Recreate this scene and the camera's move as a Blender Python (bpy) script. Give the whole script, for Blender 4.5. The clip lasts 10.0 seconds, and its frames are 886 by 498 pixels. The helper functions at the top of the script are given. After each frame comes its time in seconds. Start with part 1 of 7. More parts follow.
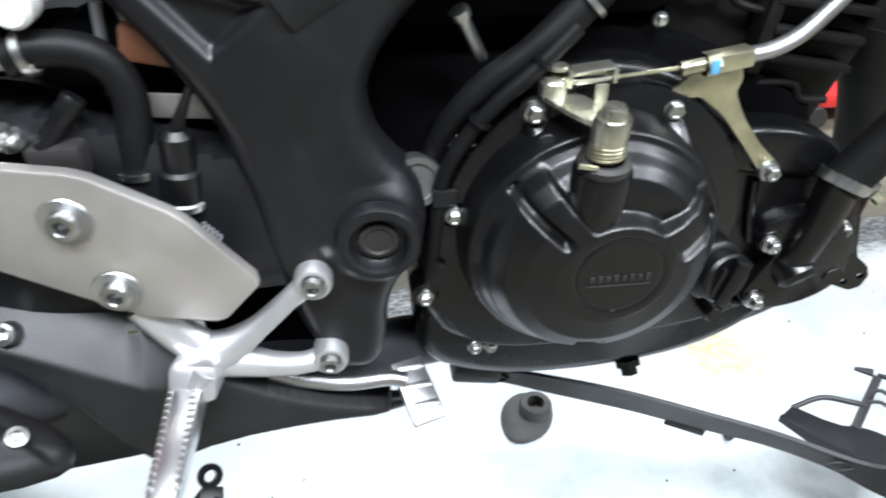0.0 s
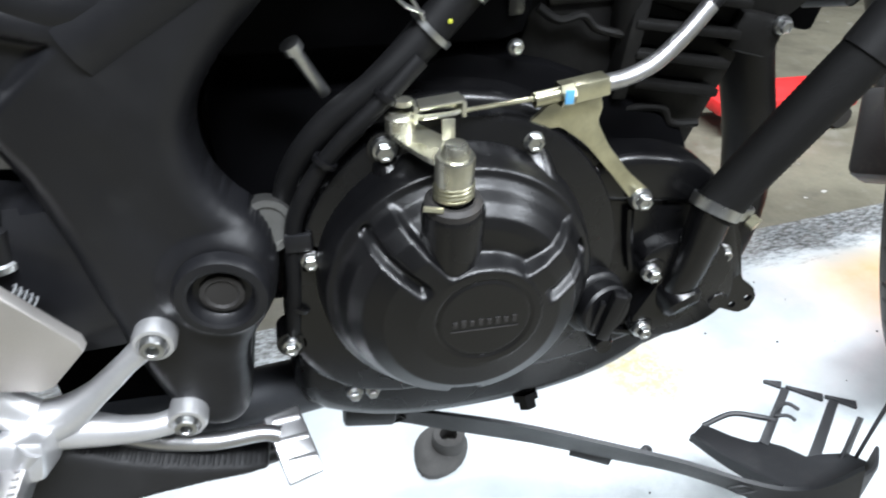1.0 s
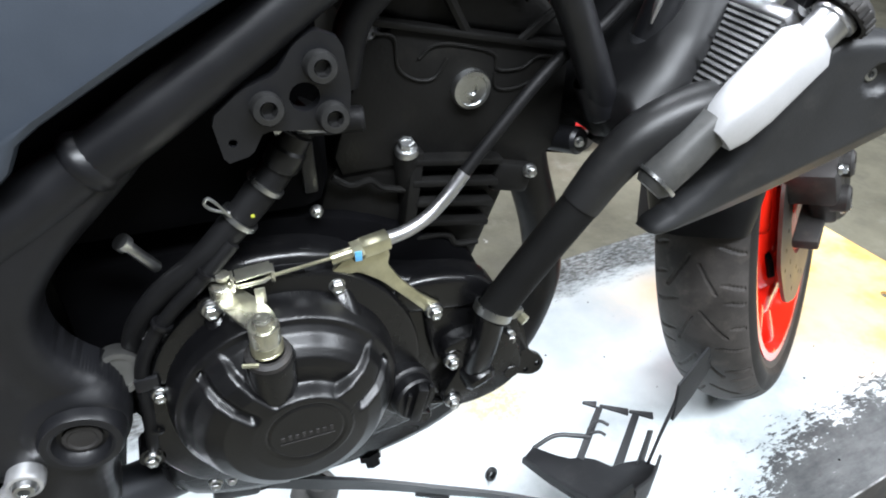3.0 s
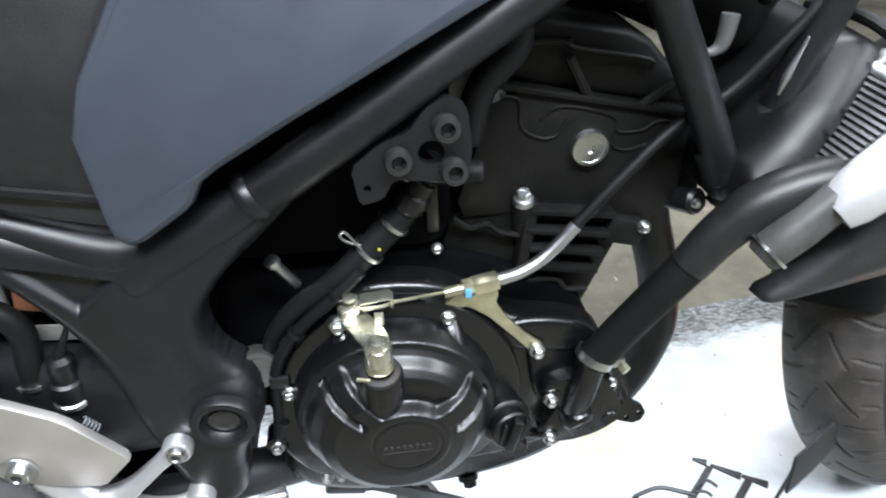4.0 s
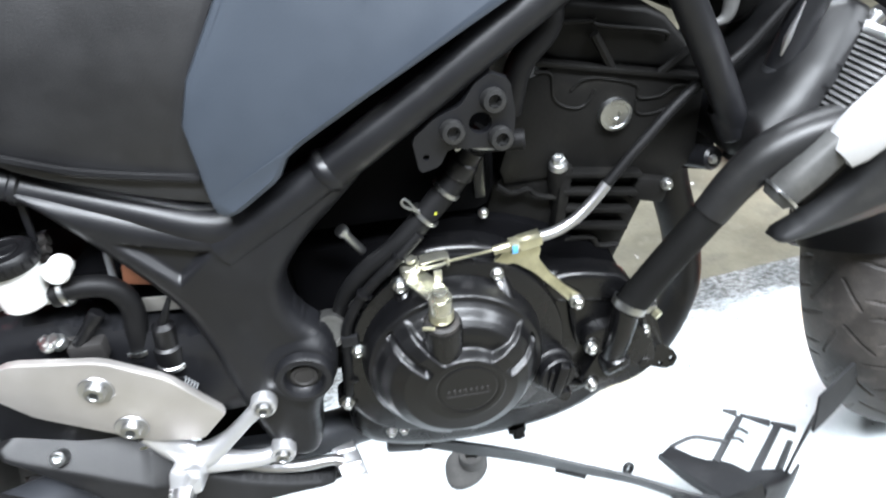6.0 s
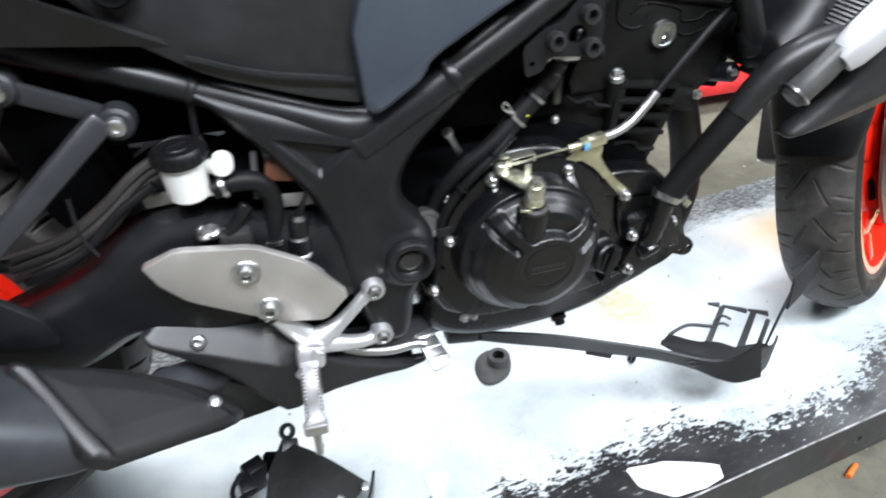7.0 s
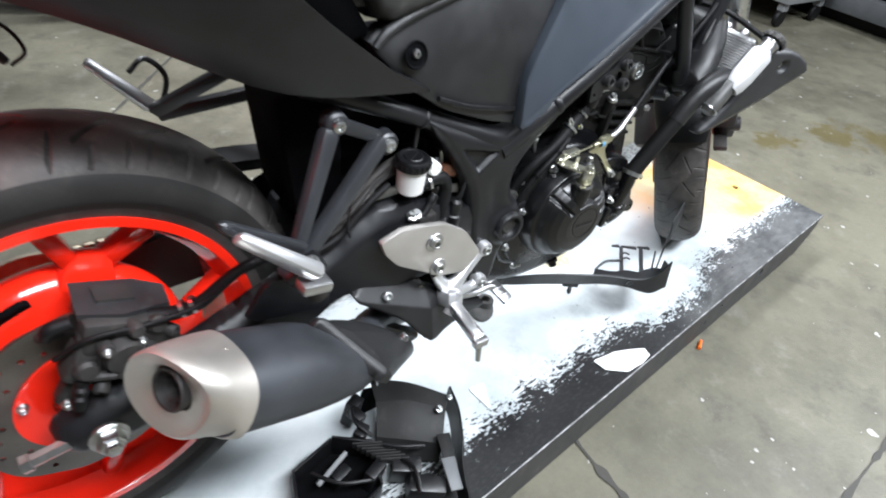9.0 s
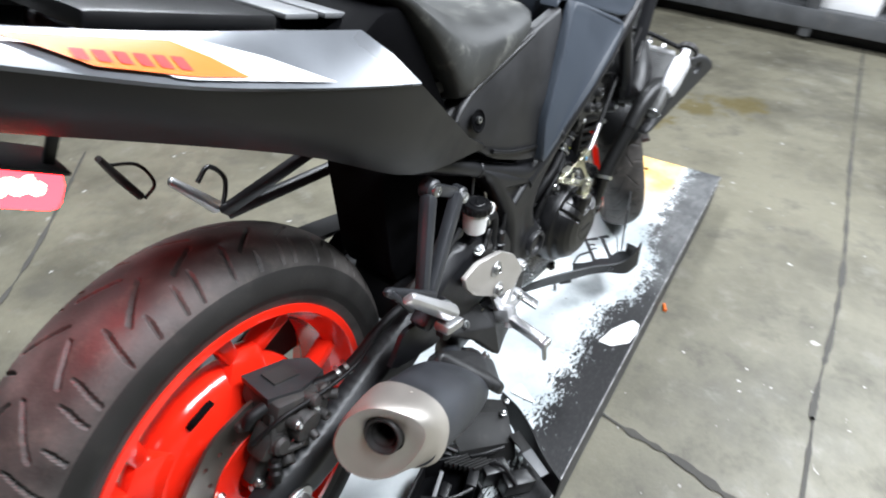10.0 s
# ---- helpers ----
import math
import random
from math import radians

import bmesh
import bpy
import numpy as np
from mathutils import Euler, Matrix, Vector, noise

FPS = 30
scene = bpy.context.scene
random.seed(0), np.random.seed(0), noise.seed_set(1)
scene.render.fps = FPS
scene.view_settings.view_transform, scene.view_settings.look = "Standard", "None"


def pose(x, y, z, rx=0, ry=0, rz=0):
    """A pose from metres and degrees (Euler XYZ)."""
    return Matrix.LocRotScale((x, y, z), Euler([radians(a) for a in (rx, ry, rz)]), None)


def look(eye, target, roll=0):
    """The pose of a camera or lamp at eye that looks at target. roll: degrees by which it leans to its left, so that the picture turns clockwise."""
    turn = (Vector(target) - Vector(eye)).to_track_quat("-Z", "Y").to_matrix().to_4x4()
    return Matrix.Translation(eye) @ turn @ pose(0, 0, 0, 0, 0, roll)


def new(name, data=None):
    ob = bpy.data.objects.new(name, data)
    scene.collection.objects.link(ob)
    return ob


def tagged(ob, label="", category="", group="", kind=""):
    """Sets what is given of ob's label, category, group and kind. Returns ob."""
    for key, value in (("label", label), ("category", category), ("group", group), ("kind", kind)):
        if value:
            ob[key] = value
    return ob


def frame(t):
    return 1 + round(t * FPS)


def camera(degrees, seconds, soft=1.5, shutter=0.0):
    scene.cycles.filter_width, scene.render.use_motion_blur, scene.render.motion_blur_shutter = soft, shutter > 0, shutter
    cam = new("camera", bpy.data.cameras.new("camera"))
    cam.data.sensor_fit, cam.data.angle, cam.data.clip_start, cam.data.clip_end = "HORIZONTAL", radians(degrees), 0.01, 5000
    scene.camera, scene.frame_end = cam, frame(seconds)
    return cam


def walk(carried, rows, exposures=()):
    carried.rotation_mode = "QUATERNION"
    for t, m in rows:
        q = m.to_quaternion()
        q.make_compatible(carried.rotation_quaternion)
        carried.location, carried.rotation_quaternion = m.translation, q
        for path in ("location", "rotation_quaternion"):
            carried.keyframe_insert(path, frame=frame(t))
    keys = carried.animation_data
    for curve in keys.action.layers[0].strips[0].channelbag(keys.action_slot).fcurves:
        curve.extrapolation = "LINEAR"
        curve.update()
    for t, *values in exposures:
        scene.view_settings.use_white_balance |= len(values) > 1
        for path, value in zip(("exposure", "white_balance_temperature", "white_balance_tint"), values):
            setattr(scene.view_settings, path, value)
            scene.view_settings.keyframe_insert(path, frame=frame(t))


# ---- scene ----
cam = camera(68.7, 10.0, soft=1.9, shutter=0.5)
PATH = [
    (0, (-0.082, -0.439, 0.619), (0.099, 1.174, -0.549), -0.2),
    (0.5, (-0.04, -0.427, 0.618), (0.223, 1.18, -0.544), 0.4),
    (1, (-0.019, -0.414, 0.62), (0.303, 1.195, -0.522), 0.2),
    (1.5, (-0.005, -0.406, 0.628), (0.445, 1.189, -0.492), 1.9),
    (2, (-0.001, -0.412, 0.65), (0.617, 1.147, -0.44), 2.3),
    (2.2, (-0.004, -0.422, 0.673), (0.693, 1.109, -0.409), 1.9),
    (3.3, (0.044, -0.464, 0.778), (0.54, 1.052, -0.427), 1.5),
    (3.5, (0.044, -0.471, 0.784), (0.445, 1.084, -0.408), 0.8),
    (4, (0.05, -0.482, 0.798), (0.247, 1.154, -0.335), -0.9),
    (4.5, (0.063, -0.484, 0.8), (0.146, 1.173, -0.316), -2.6),
    (5, (0.07, -0.481, 0.804), (0.134, 1.184, -0.303), -3.0),
    (5.2, (0.069, -0.485, 0.805), (0.108, 1.183, -0.297), -3.1),
    (6.3, (-0.042, -0.589, 0.811), (0.212, 1.029, -0.336), -5.1),
    (6.5, (-0.084, -0.615, 0.818), (0.239, 0.968, -0.36), -4.2),
    (7, (-0.187, -0.645, 0.816), (0.211, 0.901, -0.388), -1.9),
    (7.5, (-0.358, -0.645, 0.827), (0.231, 0.844, -0.371), 0.8),
    (8, (-0.476, -0.636, 0.854), (0.327, 0.776, -0.312), 3.9),
    (8.5, (-0.612, -0.666, 0.898), (0.4, 0.585, -0.29), 3.7),
    (9, (-0.715, -0.672, 0.965), (0.344, 0.515, -0.247), 9.5),
    (9.2, (-0.751, -0.648, 0.993), (0.318, 0.534, -0.216), 6.8),
    (9.5, (-0.84, -0.592, 1.018), (0.341, 0.515, -0.157), 3.4),
    (9.8, (-0.926, -0.568, 1.034), (0.336, 0.471, -0.118), 4.0),
    (10, (-0.992, -0.561, 1.041), (0.348, 0.412, -0.08), 3.5),
]
walk(cam, [(t, look(eye, target, roll)) for t, eye, target, roll in PATH], exposures=[(0.0, 0.46), (2.0, 0.38), (3.5, 0.34), (4.0, 0.55), (5.0, 0.78), (6.5, 1.05), (7.0, 0.36), (7.5, 0.26), (8.5, 0.32), (10.0, 0.42)])

# ---- world and light ----
world = bpy.data.worlds.new("workshop_air")
world.use_nodes = True
scene.world = world
world.node_tree.nodes["Background"].inputs[0].default_value = (0.75, 0.8, 0.85, 1)
world.node_tree.nodes["Background"].inputs[1].default_value = 0.4
scene.view_settings.exposure = 0.0


def area_light(x, y, z, sx, sy, watts):
    lamp = bpy.data.lights.new("ceiling_area", "AREA")
    lamp.shape, lamp.size, lamp.size_y = "RECTANGLE", sx, sy
    lamp.energy, lamp.color = watts, (0.885, 0.942, 1.02)
    ob = new("ceiling_area", lamp)
    ob.matrix_world = pose(x, y, z)
    return ob


# Two ceiling tubes, one on each side of the bike.
area_light(0.2, -1.5, 2.85, 2.6, 0.5, 190)
area_light(0.2, 1.2, 2.85, 2.6, 0.5, 150)
# Added lamp with no known fitting; gives the side panels and floor more sheen.
area_light(3.3, -1.5, 2.85, 0.5, 2.6, 150)


# ---- materials ----
def mix_node(nt, kind, a, b, fac):
    n = nt.nodes.new("ShaderNodeMix")
    n.data_type = "RGBA"
    n.blend_type = kind
    for sock, val in ((n.inputs[0], fac), (n.inputs[6], a), (n.inputs[7], b)):
        if hasattr(val, "links"):
            nt.links.new(val, sock)
        else:
            sock.default_value = (*val, 1) if isinstance(val, tuple) else val
    return n.outputs[2]


def noise_node(nt, vec, scale, detail=4, rough=0.55):
    n = nt.nodes.new("ShaderNodeTexNoise")
    n.inputs["Scale"].default_value, n.inputs["Detail"].default_value, n.inputs["Roughness"].default_value = scale, detail, rough
    nt.links.new(vec, n.inputs["Vector"])
    return n.outputs[0]


def ramp(nt, val, lo, hi, a=0.0, b=1.0):
    n = nt.nodes.new("ShaderNodeMapRange")
    n.interpolation_type = "SMOOTHSTEP"
    for i, v in zip((1, 2, 3, 4), (lo, hi, a, b)):
        n.inputs[i].default_value = v
    nt.links.new(val, n.inputs[0])
    return n.outputs[0]


def calc(nt, op, a, b=0.0):
    n = nt.nodes.new("ShaderNodeMath")
    n.operation = op
    for sock, v in zip(n.inputs, (a, b)):
        if hasattr(v, "links"):
            nt.links.new(v, sock)
        else:
            sock.default_value = v
    return n.outputs[0]


def fresh(name):
    m = bpy.data.materials.new(name)
    m.use_nodes = True
    nt = m.node_tree
    bsdf = nt.nodes["Principled BSDF"]
    co = nt.nodes.new("ShaderNodeTexCoord").outputs["Object"]
    return m, nt, bsdf, co


def surf(name, base, rough, metal=0.0, var=0.18, big=14.0, fine=220.0, dirt=None, dirty=0.0, bump=0.15, coat=0.0, depth=0.0006, spec=0.5):
    m, nt, b, co = fresh(name)
    n1, n2 = noise_node(nt, co, big, 5), noise_node(nt, co, fine, 3)
    dark, lite = tuple(c * (1 - var) for c in base), tuple(min(1, c * (1 + var)) for c in base)
    col = mix_node(nt, "MIX", dark, lite, ramp(nt, n1, 0.3, 0.7))
    col = mix_node(nt, "OVERLAY", col, mix_node(nt, "MIX", (0.42, 0.42, 0.42), (0.58, 0.58, 0.58), n2), 0.6)
    if dirt:
        n3 = noise_node(nt, co, big * 2.3, 8, 0.7)
        col = mix_node(nt, "MIX", col, dirt, ramp(nt, n3, 0.5, 0.78, 0, dirty))
    nt.links.new(col, b.inputs["Base Color"])
    nt.links.new(ramp(nt, n1, 0.25, 0.75, rough * 0.85, min(1, rough * 1.2)), b.inputs["Roughness"])
    b.inputs["Metallic"].default_value = metal
    b.inputs["Specular IOR Level"].default_value = spec
    b.inputs["Coat Weight"].default_value = coat
    b.inputs["Coat Roughness"].default_value = 0.12
    bp = nt.nodes.new("ShaderNodeBump")
    bp.inputs["Strength"].default_value, bp.inputs["Distance"].default_value = bump, depth
    nt.links.new(n2, bp.inputs["Height"])
    nt.links.new(bp.outputs[0], b.inputs["Normal"])
    return m


FRAME = surf("satin_black_paint", (0.0078, 0.0080, 0.0095), 0.39, fine=500, bump=0.12, dirt=(0.026, 0.026, 0.026), dirty=0.25, spec=0.46)
ENGINE = surf("engine_black_paint", (0.0040, 0.0040, 0.0045), 0.26, fine=700, bump=0.16, dirt=(0.02, 0.019, 0.018), dirty=0.2, spec=0.55)
CLUTCHPAINT = surf("satin_engine_paint", (0.0030, 0.0030, 0.0036), 0.33, fine=700, bump=0.2, dirt=(0.014, 0.0135, 0.013), dirty=0.2, spec=0.6)
# Near-black with little gloss: shade deep between parts is put into this colour.
INNER = surf("matt_shaded_inner_black", (0.0020, 0.0020, 0.0025), 0.75, fine=400, bump=0.2, spec=0.05)
DUSTY = surf("dusty_black_casting", (0.0062, 0.006, 0.0057), 0.50, fine=300, bump=0.4, dirt=(0.028, 0.026, 0.021), dirty=0.35, spec=0.22)
SHIELD = surf("scuffed_shield_plastic", (0.0105, 0.0105, 0.0112), 0.46, fine=700, bump=0.2, dirt=(0.034, 0.033, 0.031), dirty=0.3)
GREYPL = surf("greyed_black_plastic", (0.022, 0.0225, 0.024), 0.44, fine=800, bump=0.25, dirt=(0.07, 0.068, 0.065), dirty=0.35, spec=0.55)
COVERPL = surf("satin_cover_plastic", (0.011, 0.011, 0.012), 0.48, fine=900, bump=0.25, dirt=(0.03, 0.03, 0.03), dirty=0.2, spec=0.7)
HOSE = surf("satin_hose_rubber", (0.012, 0.012, 0.0125), 0.42, fine=500, bump=0.2, dirt=(0.05, 0.047, 0.044), dirty=0.3, spec=0.5)
SILVER = surf("silver_paint", (0.70, 0.70, 0.71), 0.34, 0.75, var=0.06, fine=500, bump=0.15)
PLASTIC = surf("black_plastic", (0.0045, 0.0045, 0.0052), 0.36, fine=900, bump=0.2, dirt=(0.02, 0.02, 0.02), dirty=0.2, spec=0.45)
RUBBER = surf("black_rubber", (0.005, 0.005, 0.0055), 0.52, fine=400, bump=0.2, dirt=(0.028, 0.026, 0.025), dirty=0.2, spec=0.25)
TYRE = surf("tyre_rubber", (0.050, 0.045, 0.042), 0.56, var=0.5, big=14, fine=260, bump=0.5, dirt=(0.13, 0.112, 0.095), dirty=0.55, spec=0.4)
SIDEWALL = surf("tyre_sidewall", (0.017, 0.016, 0.015), 0.6, fine=260, bump=0.3, dirt=(0.045, 0.04, 0.035), dirty=0.4, spec=0.3)
GREY = surf("slate_grey_paint", (0.039, 0.048, 0.062), 0.40, var=0.08, fine=900, bump=0.08)
SEAT = surf("seat_vinyl", (0.030, 0.031, 0.030), 0.44, var=0.45, big=8, fine=900, bump=0.4, dirt=(0.24, 0.24, 0.215), dirty=0.85, spec=0.6)
ALU = surf("satin_aluminium", (0.62, 0.62, 0.63), 0.36, 1.0, var=0.08, fine=600, bump=0.12)
PLATEALU = surf("brushed_plate", (0.66, 0.63, 0.60), 0.5, 0.9, var=0.06, fine=900, bump=0.1)
ZINC = surf("yellow_zinc", (0.66, 0.635, 0.45), 0.32, 0.95, var=0.2, big=40, fine=500, bump=0.12)
PALEZINC = surf("pale_zinc", (0.74, 0.73, 0.62), 0.27, 0.95, var=0.2, big=40, fine=500, bump=0.12)
STEEL = surf("bolt_steel", (0.56, 0.57, 0.57), 0.30, 1.0, var=0.12, big=60, fine=600, bump=0.1)
RED = surf("red_wheel_paint", (0.90, 0.022, 0.008), 0.17, var=0.06, fine=700, bump=0.05, coat=0.7, dirt=(0.45, 0.02, 0.01), dirty=0.2)
WHITEPL = surf("milky_plastic", (0.80, 0.80, 0.78), 0.38, var=0.05, fine=400, bump=0.05)
EXH = surf("muffler_black", (0.045, 0.048, 0.055), 0.45, 0.3, var=0.2, fine=600, bump=0.15, dirt=(0.085, 0.08, 0.075), dirty=0.25)
CAPMET = surf("muffler_end_metal", (0.62, 0.58, 0.53), 0.5, 0.8, var=0.06, fine=800, bump=0.12)
DISCMET = surf("brake_disc_steel", (0.17, 0.155, 0.14), 0.42, 0.9, var=0.2, fine=400, bump=0.1)
CALIPER = surf("caliper_black", (0.035, 0.033, 0.032), 0.55, 0.3, fine=500, bump=0.3, dirt=(0.12, 0.10, 0.08), dirty=0.4)
RADIATOR = surf("radiator_fins", (0.20, 0.20, 0.20), 0.5, 0.6, fine=500, bump=0.2)
PAPER = surf("paper_white", (0.85, 0.85, 0.84), 0.8, var=0.02, fine=120, bump=0.1)
ORANGE = surf("orange_plastic", (0.85, 0.17, 0.02), 0.45, var=0.1)
WHITEPAINT = surf("white_decal_with_glare", (0.78, 0.79, 0.80), 0.35, var=0.04, fine=800, bump=0.05)
DECALRED = surf("red_decal", (0.65, 0.03, 0.03), 0.4, var=0.05)
BLUE = surf("blue_mark", (0.12, 0.42, 0.75), 0.5)
YELLOW = surf("yellow_mark", (0.40, 0.42, 0.04), 0.5)
GREYMETAL = surf("grey_painted_steel", (0.16, 0.165, 0.17), 0.5, var=0.2, big=5, fine=150, dirt=(0.3, 0.29, 0.26), dirty=0.3)
REDPAINT = surf("red_enamel", (0.65, 0.03, 0.03), 0.4, var=0.12)
WALL = surf("workshop_wall", (0.20, 0.198, 0.19), 0.85, var=0.12, big=1.5, fine=40, bump=0.1)
CHAINMAT = surf("chain_steel", (0.18, 0.15, 0.11), 0.45, 0.8, big=60, fine=500)

LAMPRED, _nt, _b, _co = fresh("lit_red_lens")
_b.inputs["Base Color"].default_value = (0.8, 0.02, 0.02, 1)
_b.inputs["Emission Color"].default_value = (1.0, 0.010, 0.014, 1)
_b.inputs["Emission Strength"].default_value = 22.0
LEDS, _nt, _b, _co = fresh("led_core")
_b.inputs["Emission Color"].default_value = (1.0, 0.72, 0.50, 1)
_b.inputs["Emission Strength"].default_value = 6.0


def deck_material():
    """Worn white paint over black on the lift's deck; yellow at the front."""
    m, nt, b, co = fresh("worn_deck_paint")
    sep = nt.nodes.new("ShaderNodeSeparateXYZ")
    nt.links.new(co, sep.inputs[0])
    x, y = sep.outputs[0], sep.outputs[1]
    nb, nm, nf = noise_node(nt, co, 5, 6, 0.6), noise_node(nt, co, 24, 9, 0.72), noise_node(nt, co, 75, 6, 0.7)
    # clean white with faint grey wash
    white = mix_node(nt, "MIX", (0.44, 0.485, 0.50), (0.62, 0.65, 0.655), ramp(nt, nb, 0.3, 0.7))
    grime = calc(nt, "MULTIPLY", ramp(nt, noise_node(nt, co, 7, 9, 0.72), 0.46, 0.70, 0, 0.75), ramp(nt, y, 0.36, 0.14))
    white = mix_node(nt, "MIX", white, (0.30, 0.34, 0.35), grime)
    specks = ramp(nt, noise_node(nt, co, 110, 3, 0.6), 0.735, 0.76)
    white = mix_node(nt, "MIX", white, (0.10, 0.10, 0.09), calc(nt, "MULTIPLY", specks, 0.8))
    # yellow zone
    ye = calc(nt, "MULTIPLY", ramp(nt, calc(nt, "ADD", calc(nt, "ADD", x, calc(nt, "MULTIPLY", nb, 0.4)), calc(nt, "MULTIPLY", calc(nt, "SUBTRACT", y, 0.3), 0.7)), -0.36, 0.02), calc(nt, "MULTIPLY", ramp(nt, y, 0.11, 0.14), ramp(nt, y, 0.52, 0.44)))
    white = mix_node(nt, "MIX", white, mix_node(nt, "MIX", (0.80, 0.60, 0.28), (0.80, 0.40, 0.09), ramp(nt, nb, 0.40, 0.62)), ye)
    # black border with a torn inner edge; streaks run along the deck
    mp = nt.nodes.new("ShaderNodeMapping")
    mp.inputs["Scale"].default_value = (0.42, 1.0, 1.0)
    nt.links.new(co, mp.inputs["Vector"])
    sm, sf = noise_node(nt, mp.outputs[0], 46, 8, 0.75), noise_node(nt, mp.outputs[0], 170, 5, 0.7)
    torn = calc(nt, "ADD", calc(nt, "MULTIPLY", calc(nt, "SUBTRACT", sm, 0.5), 0.20), calc(nt, "MULTIPLY", calc(nt, "SUBTRACT", sf, 0.5), 0.22))
    edge = calc(nt, "ADD", y, torn)
    rear = ramp(nt, x, -0.86, -0.98)
    front = ramp(nt, x, -0.72, -0.52)
    lim = calc(nt, "ADD", calc(nt, "ADD", calc(nt, "MULTIPLY", rear, 0.050), 0.052), calc(nt, "MULTIPLY", front, 0.055))
    black = ramp(nt, calc(nt, "SUBTRACT", edge, lim), 0.006, -0.006)
    worn = mix_node(nt, "MIX", (0.008, 0.008, 0.009), (0.028, 0.028, 0.028), ramp(nt, sf, 0.45, 0.72))
    scuffed = mix_node(nt, "MIX", (0.045, 0.047, 0.049), (0.13, 0.133, 0.133), ramp(nt, calc(nt, "ADD", calc(nt, "MULTIPLY", nb, 0.4), calc(nt, "MULTIPLY", sm, 0.6)), 0.36, 0.66))
    worn = mix_node(nt, "MIX", worn, scuffed, ramp(nt, calc(nt, "ADD", x, calc(nt, "MULTIPLY", nb, 0.3)), -0.80, -0.50))
    scratch = calc(nt, "MULTIPLY", ramp(nt, sm, 0.635, 0.66), ramp(nt, sf, 0.42, 0.52))
    worn = mix_node(nt, "MIX", worn, (0.34, 0.35, 0.35), calc(nt, "MULTIPLY", scratch, 0.75))
    col = mix_node(nt, "MIX", white, worn, black)
    # dark scraped paint along the far side
    farm = calc(nt, "ADD", y, calc(nt, "MULTIPLY", calc(nt, "SUBTRACT", sm, 0.5), 0.16))
    far = calc(nt, "MULTIPLY", ramp(nt, farm, 0.495, 0.545), ramp(nt, sf, 0.36, 0.60, 0.55, 1.0))
    col = mix_node(nt, "MIX", col, mix_node(nt, "MIX", (0.035, 0.035, 0.033), (0.12, 0.118, 0.11), ramp(nt, nm, 0.4, 0.65)), far)
    # oil stain
    dx, dy = calc(nt, "SUBTRACT", x, STAIN[0]), calc(nt, "SUBTRACT", y, STAIN[1])
    d = calc(nt, "SQRT", calc(nt, "ADD", calc(nt, "MULTIPLY", dx, dx), calc(nt, "MULTIPLY", dy, dy)))
    d = calc(nt, "ADD", d, calc(nt, "MULTIPLY", calc(nt, "SUBTRACT", nm, 0.5), 0.11))
    col = mix_node(nt, "MIX", col, (0.50, 0.38, 0.13), calc(nt, "MULTIPLY", ramp(nt, d, 0.10, 0.02, 0, 0.8), ramp(nt, nf, 0.35, 0.6, 0.35, 1.0)))
    nt.links.new(col, b.inputs["Base Color"])
    nt.links.new(ramp(nt, nb, 0.3, 0.7, 0.35, 0.6), b.inputs["Roughness"])
    bp = nt.nodes.new("ShaderNodeBump")
    bp.inputs["Strength"].default_value, bp.inputs["Distance"].default_value = 0.5, 0.001
    nt.links.new(calc(nt, "SUBTRACT", nf, black), bp.inputs["Height"])
    nt.links.new(bp.outputs[0], b.inputs["Normal"])
    return m


